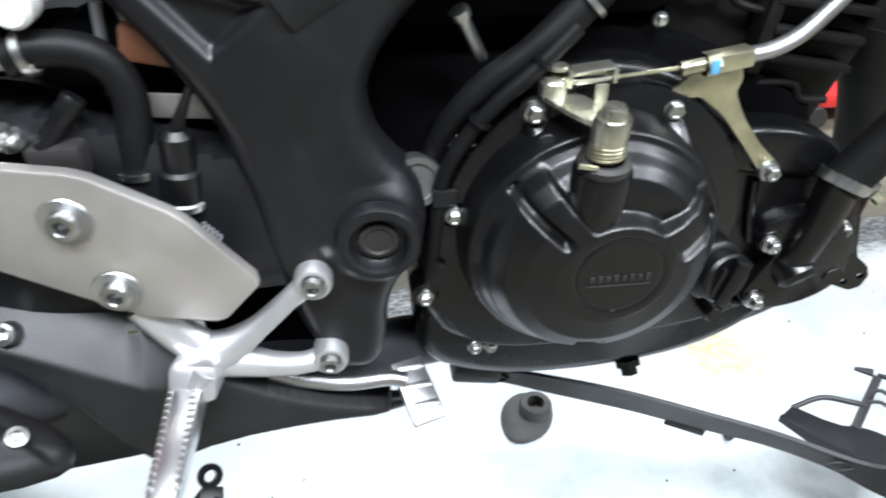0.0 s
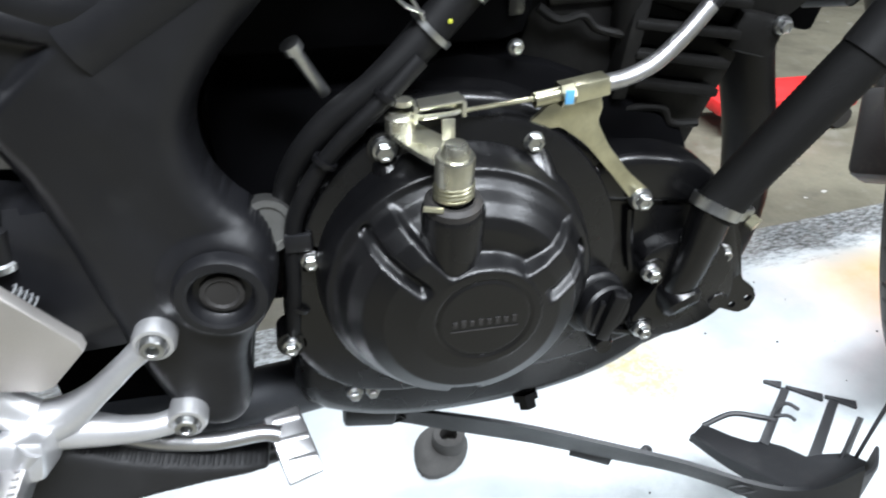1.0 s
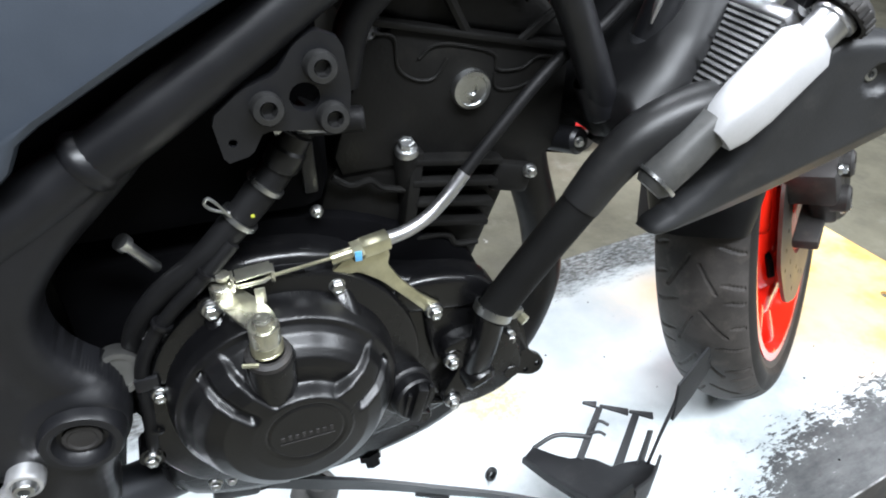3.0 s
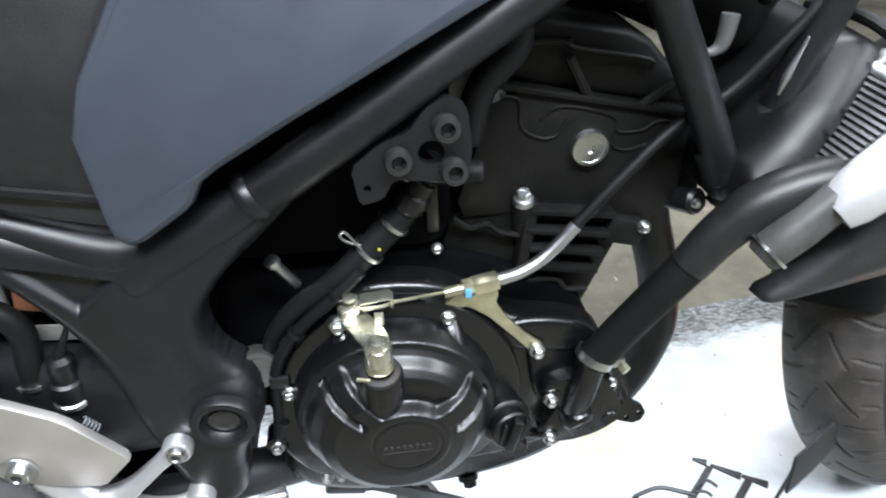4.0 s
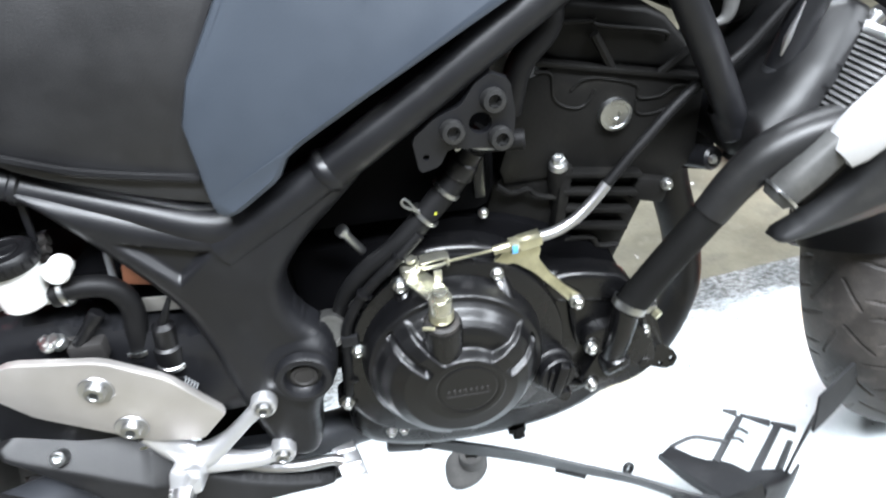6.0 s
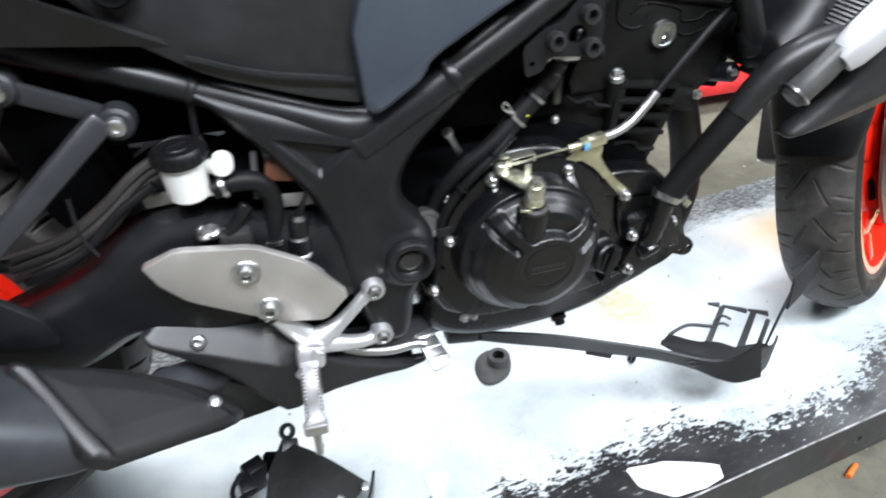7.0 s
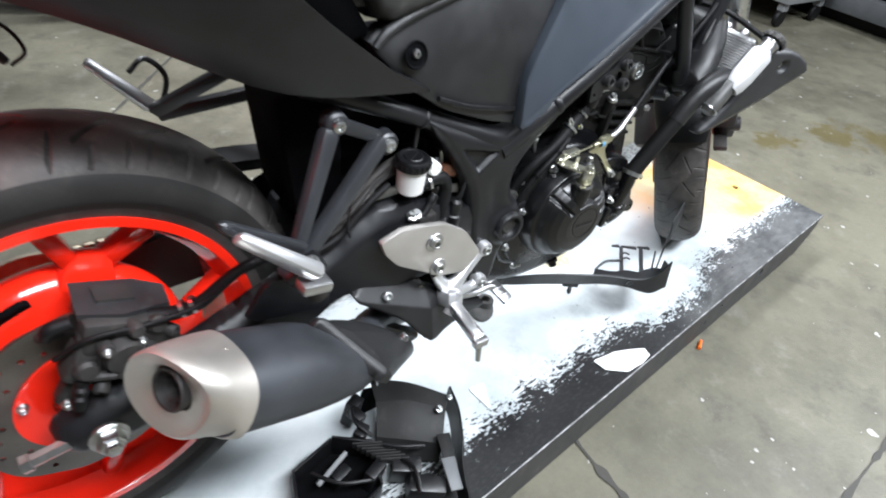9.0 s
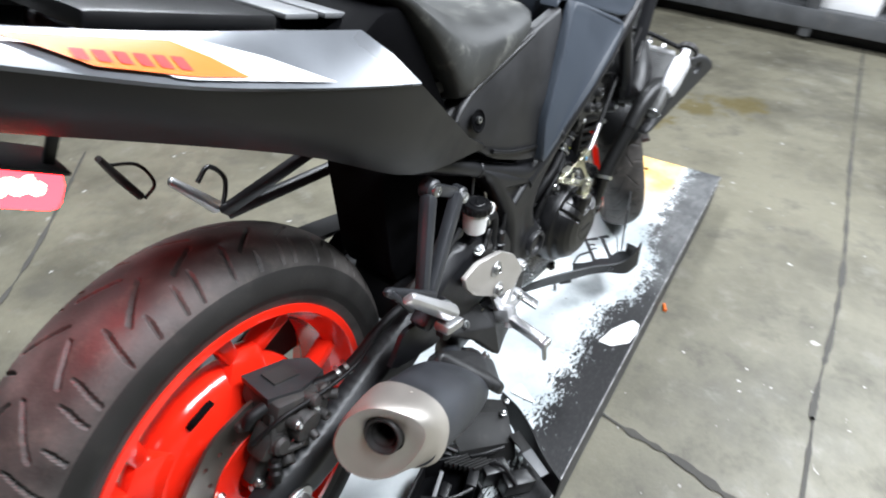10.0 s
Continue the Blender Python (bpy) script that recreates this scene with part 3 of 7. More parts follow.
B("pivot_plug", lathe([(0.0130, -0.002), (0.0125, 0.0016), (0.0100, 0.0022), (0.0085, 0.0010), (0, 0.0010)], pv, 12), CALIPER, "", fplate)
B("engine_lug", lathe([(0.0175, -0.014), (0.0175, 0.000), (0.0160, 0.003), (0.012, 0.003), (0.0115, 0.001), (0, 0.001)], align((-0.058, -0.078, 0.412), (0.15, -1, 0.35)), 32), surf("dull_lug_steel", (0.25, 0.25, 0.24), 0.4, 0.9), "", fplate)
B("lower_cross_tube", tube([(-0.11, -0.07, 0.30), (-0.11, 0.09, 0.30)], 0.02, 16, 1), FRAME)
B("frame_tube", tube([(-0.118, 0.09, 0.532), (0.056, 0.092, 0.638), (0.2, 0.082, 0.730), (0.32, 0.06, 0.79)], 0.0155, 14), FRAME)
B("seat_rail", tube([(-0.10, 0.088, 0.540), (-0.257, 0.085, 0.597), (-0.42, 0.075, 0.66), (-0.62, 0.07, 0.74)], 0.0125, 14), FRAME)
B("pivot_plate", plate([(-0.2, 0.55), (-0.17, 0.45), (-0.143, 0.31), (-0.086, 0.276), (-0.051, 0.395), (-0.08, 0.46), (-0.05, 0.56)], 0.07, 0.105, 0.006), FRAME)

# bracket with three black bolts
brk = B("mount_bracket", plate([(0.036, 0.602), (0.040, 0.573), (0.056, 0.577), (0.064, 0.591), (0.090, 0.588), (0.114, 0.584), (0.117, 0.612), (0.113, 0.640), (0.098, 0.647), (0.086, 0.640), (0.075, 0.624), (0.055, 0.617)], -0.098, -0.090, 0, 1,
     holes=[(0.0895, 0.609, 0.0090), (0.046, 0.586, 0.0026)]), FRAME, "black three-bolt engine mount bracket")
for x, z in ((0.099, 0.627), (0.067, 0.606), (0.104, 0.596)):
    bolt((x, -0.099, z), brk, BLACKSOCKET, (0.08, -1, 0.12), 1.0)

B("throttle_housing", block((0.300, 0.060, 0.720), (0.20, 0.13, 0.15), 0.035, pose(0, 0, 0, 0, 25, 0), segs=4), DUSTY, "dusty black housing behind the frame head")
for p, q, r in (((0.240, -0.030, 0.690), (0.330, -0.025, 0.700), 0.010), ((0.290, -0.030, 0.735), (0.345, -0.028, 0.680), 0.008)):
    B("upper_hose", tube([p, ((p[0] + q[0]) / 2, -0.040, (p[2] + q[2]) / 2 + 0.012), q], r, 12), RUBBER)
# front down tubes
B("down_tube", tube([(0.206, -0.072, 0.768), (0.248, -0.070, 0.692), (0.284, -0.068, 0.628), (0.322, -0.063, 0.558)], 0.0130, 18), FRAME, "black front frame tube")
B("down_tube_foot", lathe([(0.0132, 0.03), (0.0150, 0.012), (0.0158, 0.0), (0.012, -0.004), (0, -0.004)], align((0.322, -0.062, 0.556), (-0.04, 0.008, 0.067)), 24), FRAME)
# Frame black raised to grey: the light falling on this tube is painted in.
B("cross_tube", tube([(0.336, -0.050, 0.520), (0.345, -0.050, 0.547), (0.352, -0.050, 0.576), (0.3585, -0.050, 0.604)], 0.0142, 18), surf("lit_bracket_paint", (0.030, 0.031, 0.034), 0.42, fine=500, bump=0.2, dirt=(0.09, 0.088, 0.085), dirty=0.4), "black bracket tube under the radiator mount, coloured greyer where it faces the light")
B("mount_tube", tube([(0.358, -0.050, 0.602), (0.371, -0.050, 0.646), (0.382, -0.050, 0.684), (0.395, -0.048, 0.74)], 0.0135, 18), FRAME, "black rubber-sleeved radiator mount tube")
B("torn_tape", tube([(0.3475, -0.0645, 0.620), (0.350, -0.0648, 0.634), (0.3545, -0.0650, 0.650), (0.358, -0.0648, 0.662)], [0.0010, 0.0030, 0.0016, 0.0008], 8), ALU, "shred of silver tape on the tube")
B("pale_elbow", tube([(0.296, -0.030, 0.643), (0.308, -0.031, 0.643), (0.315, -0.031, 0.650), (0.317, -0.030, 0.670)], [0.0028, 0.004, 0.006, 0.007], 12), surf("dusty_grey_rubber", (0.09, 0.09, 0.088), 0.5, dirt=(0.22, 0.21, 0.19), dirty=0.5), "dusty grey hose elbow")
B("cross_tube", tube([(0.342, -0.06, 0.545), (0.352, 0.08, 0.548)], 0.016, 14, 1), FRAME)
# Added filler that hides the red background behind the frame foot.
B("gap_filler_plate", block((0.322, 0.012, 0.512), (0.050, 0.012, 0.056), 0.004, pose(0, 0, 0, 0, 12, 0)), INNER, "black plate added to close the gap behind the frame foot")
B("frame_stub", lathe([(0, -0.030), (0.0105, -0.030), (0.0115, 0.0), (0.009, 0.003), (0, 0.003)], align((0.312, -0.050, 0.525), (0.4, -1, 0.3)), 20), FRAME)
bolt((0.309, -0.056, 0.527), bike, HEX, OUT, 0.65)

# ---- engine ----
B("crankcase", plate([(-0.060, 0.318), (-0.057, 0.298), (-0.034, 0.262), (0.03, 0.249), (0.124, 0.252), (0.192, 0.266), (0.238, 0.294), (0.258, 0.325), (0.255, 0.36), (0.238, 0.402), (0.205, 0.428), (0.150, 0.437), (0.105, 0.478), (0.040, 0.486), (-0.008, 0.470), (-0.038, 0.435), (-0.055, 0.376)], -0.072, 0.13, 0.008, 2, segs=3), ENGINE, "satin black crankcase")
B("sump", plate([(-0.07, 0.230), (0.00, 0.196), (0.09, 0.194), (0.17, 0.206), (0.225, 0.234), (0.250, 0.270), (0.24, 0.33), (-0.05, 0.33)], -0.058, 0.11, 0.018, 2, segs=3), ENGINE, "black oil sump")
B("drain_plug", lathe([(0.012, 0), (0.012, 0.006), (0.008, 0.007), (0.008, 0.014), (0, 0.014)], align((0.125, -0.05, 0.204), (0.2, -0.6, -1)), 6), ENGINE)
# Both castings take the near-black shade colour, darker than the engine paint.
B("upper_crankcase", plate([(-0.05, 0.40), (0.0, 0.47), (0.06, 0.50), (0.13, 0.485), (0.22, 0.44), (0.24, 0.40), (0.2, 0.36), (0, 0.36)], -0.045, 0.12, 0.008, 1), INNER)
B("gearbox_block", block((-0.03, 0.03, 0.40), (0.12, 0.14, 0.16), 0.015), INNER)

# clutch cover: flange, dome with three raised arms, round centre
CX, CZ = 0.060, 0.374
B("cover_flange", plate([(-0.052, 0.325), (-0.048, 0.306), (-0.026, 0.272), (0.02, 0.260), (0.09, 0.266), (0.13, 0.275), (0.165, 0.32), (0.168, 0.385), (0.145, 0.435), (0.105, 0.470), (0.04, 0.478), (0.005, 0.466), (-0.030, 0.430), (-0.047, 0.38)], -0.084, -0.070, 0.004, 2), ENGINE, "black clutch cover flange")


def ease(t):
    t = np.clip(t, 0, 1)
    return t * t * (3 - 2 * t)


def clutch_face(x, z, d):
    """Domed cover: round hub, a hollow between its two upper arms, and a slot behind each arm."""
    px, pz = x - CX, z - CZ
    r = np.hypot(px, pz)
    rs = np.hypot(x - SX, z - SZ)
    full = np.interp(rs, (0.0, 0.034, 0.052, 0.064, 0.0715, 0.0760, 0.0785, 0.0825, 0.0862, 0.0885), (0.0590, 0.0578, 0.0545, 0.0480, 0.0390, 0.0290, 0.0262, 0.0240, 0.0130, 0.0))
    bowl = np.interp(rs, (0.0, 0.038, 0.046, 0.056, 0.0625, 0.0685, 0.0735, 0.0785, 0.0825, 0.0862, 0.0885), (0.046, 0.0455, 0.0450, 0.0445, 0.0425, 0.0370, 0.0290, 0.0250, 0.0240, 0.0130, 0.0))

    def side(deg):
        c, q = math.cos(math.radians(deg)), math.sin(math.radians(deg))
        return c * px + q * pz, c * pz - q * px
    ua, oa = side(26)
    ub, ob = side(138)
    hollow = np.minimum(ease((oa - 0.0115) / 0.0042), ease((-0.0085 - ob - 0.10 * np.maximum(ub - 0.03, 0)) / 0.0045))
    hollow = hollow * ease((r - 0.0345) / 0.0055)
    h = full + (bowl - full) * hollow
    for u, o, lo, hi in ((ua, oa, -0.0155, -0.0035), (ub, ob, -0.0005, 0.0105)):
        wall = np.minimum(ease((o - lo) / 0.0050), ease((hi - o) / 0.0050) if lo > -0.01 else ease((hi - o) / 0.0025))
        h = h - 0.0065 * wall * ease((u - 0.0365) / 0.006) * ease((0.080 - rs) / 0.004)
    un, on = side(263)
    notch = ease((0.0105 - np.abs(on)) / 0.003) * ease((un - 0.060) / 0.003) * ease((0.083 - rs) / 0.003)
    h = h - 0.007 * notch
    # thin ring round the emblem
    h = np.where(r < 0.0345, 0.0580, h)
    h = h - 0.0013 * np.exp(-((r - 0.0278) / 0.0009) ** 2)
    return -0.084 - h


SX, SZ = 0.0545, 0.3715
cover = B("clutch_cover", relief([(SX + 0.0885 * math.cos(2 * math.pi * k / 90), SZ + 0.0885 * math.sin(2 * math.pi * k / 90)) for k in range(90)], clutch_face, -0.080, 0.0010, 1), CLUTCHPAINT, "satin black domed clutch cover with raised arms and a round hub", sharp=1.3)


for i in range(8):
    w = 0.0016
    B("emblem_bar", block((CX - 0.0175 + i * 0.005, -0.1424, CZ - 0.001), (0.0028, 0.0010, 0.0055 if i % 2 else 0.0040), 0.0003), CALIPER, "", cover)
B("emblem_line", block((CX, -0.1424, CZ - 0.0065), (0.040, 0.0008, 0.0010), 0.0002), CALIPER, "", cover)

# clutch release tower, spring and lever
tower = B("release_tower", lathe([(0.018, -0.065), (0.018, -0.030), (0.0172, -0.028), (0.0172, 0.0), (0.0155, 0.003), (0.009, 0.003), (0, 0.003)], align((0.044, -0.128, 0.442), (0.0, -0.18, 1)), 32), ENGINE, "black clutch release tower")
AX = Vector((0.0, -0.12, 1)).normalized()
base = Vector((0.0435, -0.1285, 0.444))
B("collar", lathe([(0.0155, 0), (0.0155, 0.004), (0.013, 0.006), (0.011, 0.006)], align(base, AX), 28), CALIPER, "", tower)
spring = bmesh.new()
helix = [base + AX * (0.006 + 0.010 * t / 60) + Vector((math.cos(t * 0.42) * 0.0096, math.sin(t * 0.42) * 0.0096, 0)) for t in range(61)]
B("return_spring", tube(helix, 0.0013, 8, 1, spring), ZINC, "yellow zinc return spring", tower)
B("lever_hub", lathe([(0.0070, 0.004), (0.0070, 0.016), (0.0102, 0.0165), (0.0102, 0.0310), (0.0096, 0.0320), (0.0076, 0.0320), (0.0072, 0.0335), (0.0066, 0.0365), (0.0058, 0.0380), (0.0040, 0.0386), (0, 0.0386)], align(base, AX), 28), PALEZINC, "", tower)
lever = bmesh.new()
lev = chaikin([(0.014, -0.090), (0.017, -0.079), (0.028, -0.078), (0.035, -0.086), (0.051, -0.110), (0.053, -0.124), (0.045, -0.131), (0.035, -0.129)], 2)
loft([[(p[0], p[1], 0.4665 + 0.045 * (p[1] + 0.135) + k) for p in lev] for k in (0.0, 0.0028)], lever)
lathe([(0, -0.004), (0.0085, -0.004), (0.0085, 0.004), (0.0070, 0.0055), (0.0066, 0.0075), (0, 0.0082)], align((0.0225, -0.0865, 0.4745), (0, 0, 1)), 20, lever)
bar((0.046, -0.103, 0.468), (0.046, -0.103, 0.482), 0.007, 0.0022, None, None, 0.0006, OUT, lever)
lv = B("release_lever", lever, PALEZINC, "pale zinc clutch lever arm")
cl = bmesh.new()
tube([(0.034, -0.0945, 0.480), (0.050, -0.0942, 0.481), (0.056, -0.0890, 0.4815), (0.050, -0.0838, 0.481), (0.034, -0.0835, 0.480), (0.028, -0.0890, 0.480), (0.034, -0.0945, 0.480)], 0.0016, 8, 6, cl)
block((0.044, -0.0890, 0.4865), (0.024, 0.013, 0.0018), 0.0006, pose(0, 0, 0, 0, -6, 0), cl)
block((0.030, -0.0890, 0.4815), (0.0020, 0.012, 0.010), 0.0006, None, cl)
block((0.0565, -0.0890, 0.4825), (0.0030, 0.011, 0.009), 0.0008, None, cl)
lathe([(0.0052, 0), (0.0052, 0.003), (0, 0.004)], align((0.024, -0.089, 0.486), (0, 0, 1)), 16, cl)
B("clevis", cl, PALEZINC, "", lv)
B("return_pin", tube([(0.036, -0.140, 0.449), (0.026, -0.138, 0.450)], 0.0016, 8, 1), ZINC, "", tower)

# cable with its bracket
B("cable_wire", tube([(0.054, -0.089, 0.4795), (0.116, -0.085, 0.484)], 0.0014, 8, 1), ZINC, "bare clutch cable wire")
cb = bmesh.new()
lathe([(0.0045, -0.014), (0.0045, 0.012)], align((0.112, -0.085, 0.4835), (0.06, 0.004, 0.008)), 14, cb)
lathe([(0.0075, -0.004), (0.0075, 0.004), (0.004, 0.005)], align((0.117, -0.0847, 0.484), (0.06, 0.004, 0.008)), 6, cb)
block((0.131, -0.083, 0.4860), (0.022, 0.013, 0.011), 0.0015, pose(0, 0, 0, 0, -8, 4), cb)
B("cable_adjuster", cb, ZINC, "yellow zinc cable adjuster")
B("adjuster_mark", block((0.1165, -0.0925, 0.4845), (0.005, 0.0012, 0.008), 0.0003), BLUE, "blue paint mark")
B("cable_end_tube", tube([(0.141, -0.081, 0.4865), (0.158, -0.078, 0.4885), (0.176, -0.074, 0.4955), (0.192, -0.071, 0.509), (0.205, -0.069, 0.524)], 0.0052, 14), ALU, "bent silver cable end tube")
B("cable_sheath", tube([(0.203, -0.069, 0.5215), (0.235, -0.064, 0.556), (0.275, -0.056, 0.593), (0.318, -0.050, 0.618), (0.342, -0.050, 0.644), (0.369, -0.050, 0.678), (0.395, -0.048, 0.72)], 0.0048, 12), RUBBER, "black cable sheath")
bb = plate([(0.091, 0.462), (0.098, 0.466), (0.110, 0.477), (0.126, 0.4815), (0.140, 0.482), (0.143, 0.472), (0.141, 0.463), (0.151, 0.446), (0.168, 0.426), (0.185, 0.411), (0.187, 0.403), (0.181, 0.398), (0.174, 0.404), (0.152, 0.430), (0.135, 0.4490), (0.118, 0.4615), (0.110, 0.4610), (0.108, 0.452), (0.100, 0.448), (0.093, 0.453)], -0.0815, -0.0785, 0.0008, 1,
           bend=lambda x, z: 0.001 * max(0, (x - 0.12)) / 0.06)
cbk = B("cable_bracket", bb, ZINC, "yellow zinc cable bracket")
bolt((0.101, -0.0820, 0.4555), cbk, HEX, OUT, 1.2)
bolt((0.179, -0.0815, 0.406), cbk, HEX, OUT, 1.15)
B("bracket_boss", lathe([(0.011, -0.02), (0.010, 0.0), (0, 0.0)], align((0.179, -0.068, 0.404), OUT), 20), ENGINE)

# cover bolts and their bosses
for at, s in (((-0.035, -0.085, 0.389), 1.0), ((-0.055, -0.085, 0.322), 1.0), ((-0.034, -0.066, 0.436), 1.1), ((0.013, -0.086, 0.459), 1.15), ((-0.017, -0.080, 0.264), 0.9), ((-0.004, -0.078, 0.261), 0.8)):
    if at[0] < 0.01 and at[2] > 0.3 or at[0] > 0:
        B("bolt_boss", lathe([(0.0105, -0.02), (0.0098, 0.0), (0, 0.0)], align((at[0], at[1] + 0.001, at[2]), OUT), 20), ENGINE)
    bolt(at, bike, HEX, OUT, s)
B("cover_column", tube([(0.013, -0.070, 0.456), (0.018, -0.090, 0.437), (0.025, -0.104, 0.416)], [0.0095, 0.0112, 0.012], 18, 4), ENGINE)
B("cover_column", tube([(0.101, -0.068, 0.454), (0.104, -0.086, 0.438), (0.108, -0.098, 0.420)], [0.0082, 0.0102, 0.011], 18, 4), ENGINE)

B("crankcase_shoulder", plate([(0.138, 0.424), (0.160, 0.436), (0.196, 0.434), (0.226, 0.424), (0.244, 0.404), (0.240, 0.388), (0.214, 0.394), (0.176, 0.398), (0.148, 0.404)], -0.076, -0.050, 0.008, 2, segs=3), ENGINE, "raised black casting below the cable bracket")
for pts in ([(0.146, -0.0745, 0.398), (0.158, -0.0745, 0.372), (0.166, -0.0745, 0.350)], [(0.176, -0.0745, 0.396), (0.180, -0.0745, 0.368), (0.186, -0.0745, 0.344)], [(0.150, -0.0735, 0.300), (0.176, -0.0735, 0.288), (0.196, -0.0735, 0.282)]):
    B("case_rib", tube(pts, 0.0032, 8), ENGINE)
for x, z, r in ((0.196, 0.351, 0.010), (0.198, 0.297, 0.0095), (0.256, 0.312, 0.009), (0.170, 0.282, 0.008)):
    B("case_boss", lathe([(r, -0.03), (r, -0.002), (r * 0.8, 0.001), (0, 0.001)], align((x, -0.086, z), OUT), 20), ENGINE)
# oil filler cap
cap = B("oil_filler_cap", lathe([(0.0235, -0.03), (0.0235, -0.002), (0.022, 0.0), (0.0195, 0.001), (0.0195, 0.010), (0.018, 0.012), (0, 0.012)], align((0.152, -0.098, 0.336), (0.25, -1, 0.1)), 36), PLASTIC, "black oil filler cap with a grip bar")
B("grip_bar", block((0.1555, -0.113, 0.3375), (0.009, 0.010, 0.039), 0.002, pose(0, 0, 0, 0, 12, -14)), PLASTIC, "", cap)
for k in (-1, 1):
    B("grip_rib", block((0.1555 + k * 0.010, -0.1105 + k * 0.002, 0.3375), (0.0035, 0.005, 0.026), 0.001, pose(0, 0, 0, 0, 12, -14)), PLASTIC, "", cap)

# water pump with elbow, ears and hose
pump = B("water_pump", plate([(0.186, 0.300), (0.20, 0.282), (0.235, 0.285), (0.262, 0.30), (0.268, 0.322), (0.258, 0.352), (0.238, 0.372), (0.205, 0.372), (0.186, 0.362), (0.190, 0.348), (0.205, 0.340), (0.196, 0.322)], -0.086, -0.068, 0.004, 2), ENGINE, "black water pump cover")
B("pump_elbow", tube([(0.217, -0.080, 0.322), (0.219, -0.086, 0.338), (0.2225, -0.0905, 0.366), (0.2265, -0.0912, 0.402)], [0.0120, 0.0130, 0.0128, 0.0138], 22), ENGINE, "", pump)
B("elbow_rib", tube([(0.228, -0.094, 0.388), (0.226, -0.095, 0.362), (0.224, -0.093, 0.334)], 0.0022, 8), ENGINE, "", pump)
B("pump_stub", lathe([(0.0165, -0.03), (0.0155, 0.0), (0.012, 0.004), (0, 0.005)], align((0.222, -0.092, 0.320), (0.3, -0.9, -0.55)), 22), ENGINE, "", pump)
for at in ((0.194, -0.0885, 0.349), (0.197, -0.0885, 0.296), (0.256, -0.079, 0.311), (0.253, -0.079, 0.352)):
    bolt(at, pump, HEX, OUT, 1.05)
lugp = plate([(0.246, 0.366), (0.258, 0.378), (0.267, 0.362), (0.279, 0.322), (0.292, 0.312), (0.297, 0.302), (0.294, 0.291), (0.285, 0.288), (0.262, 0.298), (0.250, 0.302), (0.247, 0.330)], -0.076, -0.072, 0, 1, holes=[(0.290, 0.302, 0.0032), (0.278, 0.297, 0.0030), (0.265, 0.320, 0.0055)])
B("lug", lugp, ENGINE, "black fairing lug with two holes")
B("lug_web", bar((0.245, -0.074, 0.39), (0.272, -0.074, 0.325), 0.012, 0.010, 0.010, 0.006), ENGINE)
def clamp(at, axis, r, w=0.010):
    bm = lathe([(r, -w / 2), (r + 0.0018, -w / 2), (r + 0.0018, w / 2), (r, w / 2)], align(at, axis), 32)
    return bm


hose = B("radiator_hose", tube([(0.286, -0.1045, 0.502), (0.304, -0.107, 0.532), (0.328, -0.110, 0.557), (0.362, -0.112, 0.571), (0.402, -0.112, 0.574)], [0.0157, 0.0168, 0.0182, 0.0186, 0.0182], 24, 10), HOSE, "thick black radiator hose")
B("hose_sleeve", tube(smooth_line([(0.2270, -0.0910, 0.397), (0.242, -0.0935, 0.424), (0.258, -0.0970, 0.452), (0.2745, -0.1010, 0.481), (0.290, -0.1050, 0.508)], 18), [0.0149 + 0.0004 * (k % 2) for k in range(73)], 26, 1), surf("ribbed_sleeve", (0.007, 0.007, 0.007), 0.6, fine=1400, bump=0.8, spec=0.2), "finely ribbed black sleeve", hose)


c1 = B("hose_clamp", clamp((0.2285, -0.0905, 0.4005), (0.45, 0.15, 1), 0.0153, 0.0075), STEEL, "steel hose clamp")
B("clamp_screw", block((0.249, -0.092, 0.394), (0.012, 0.009, 0.010), 0.002), STEEL, "", c1)
B("clamp_screw_head", lathe([(0.0048, 0), (0.0048, 0.006), (0, 0.006)], align((0.253, -0.095, 0.390), (0.4, -0.8, -0.3)), 6), ZINC, "", c1)
B("hose_clamp", clamp((0.392, -0.112, 0.5735), (1, 0.0, 0.08), 0.0186, 0.005), STEEL, "steel hose clamp")

# cylinder, head and cover, leaning forward
cyl = B("cylinder", plate([(0.085, 0.42), (0.112, 0.530), (0.175, 0.526), (0.262, 0.492), (0.228, 0.40)], -0.034, 0.13, 0.006, 1), DUSTY, "black cylinder block")
head = B("cylinder_head", plate([(0.110, 0.518), (0.146, 0.632), (0.300, 0.600), (0.302, 0.520), (0.268, 0.492), (0.180, 0.520)], -0.038, 0.13, 0.004, 1), DUSTY, "dusty black cylinder head")
hc = B("head_cover", plate([(0.147, 0.630), (0.156, 0.664), (0.170, 0.675), (0.255, 0.660), (0.300, 0.612), (0.302, 0.600)], -0.030, 0.12, 0.016, 1, segs=3), DUSTY, "dusty black cylinder head cover")
B("cover_lip", bar((0.146, -0.036, 0.630), (0.301, -0.036, 0.598), 0.0045, 0.012, None, None, 0.001), DUSTY, "", head)
for p, q in (((0.196, -0.0395, 0.648), (0.214, -0.037, 0.617)), ((0.285, -0.038, 0.628), (0.255, -0.038, 0.606))):
    B("cover_rib", tube([p, q], 0.004, 8, 1), DUSTY, "", hc)
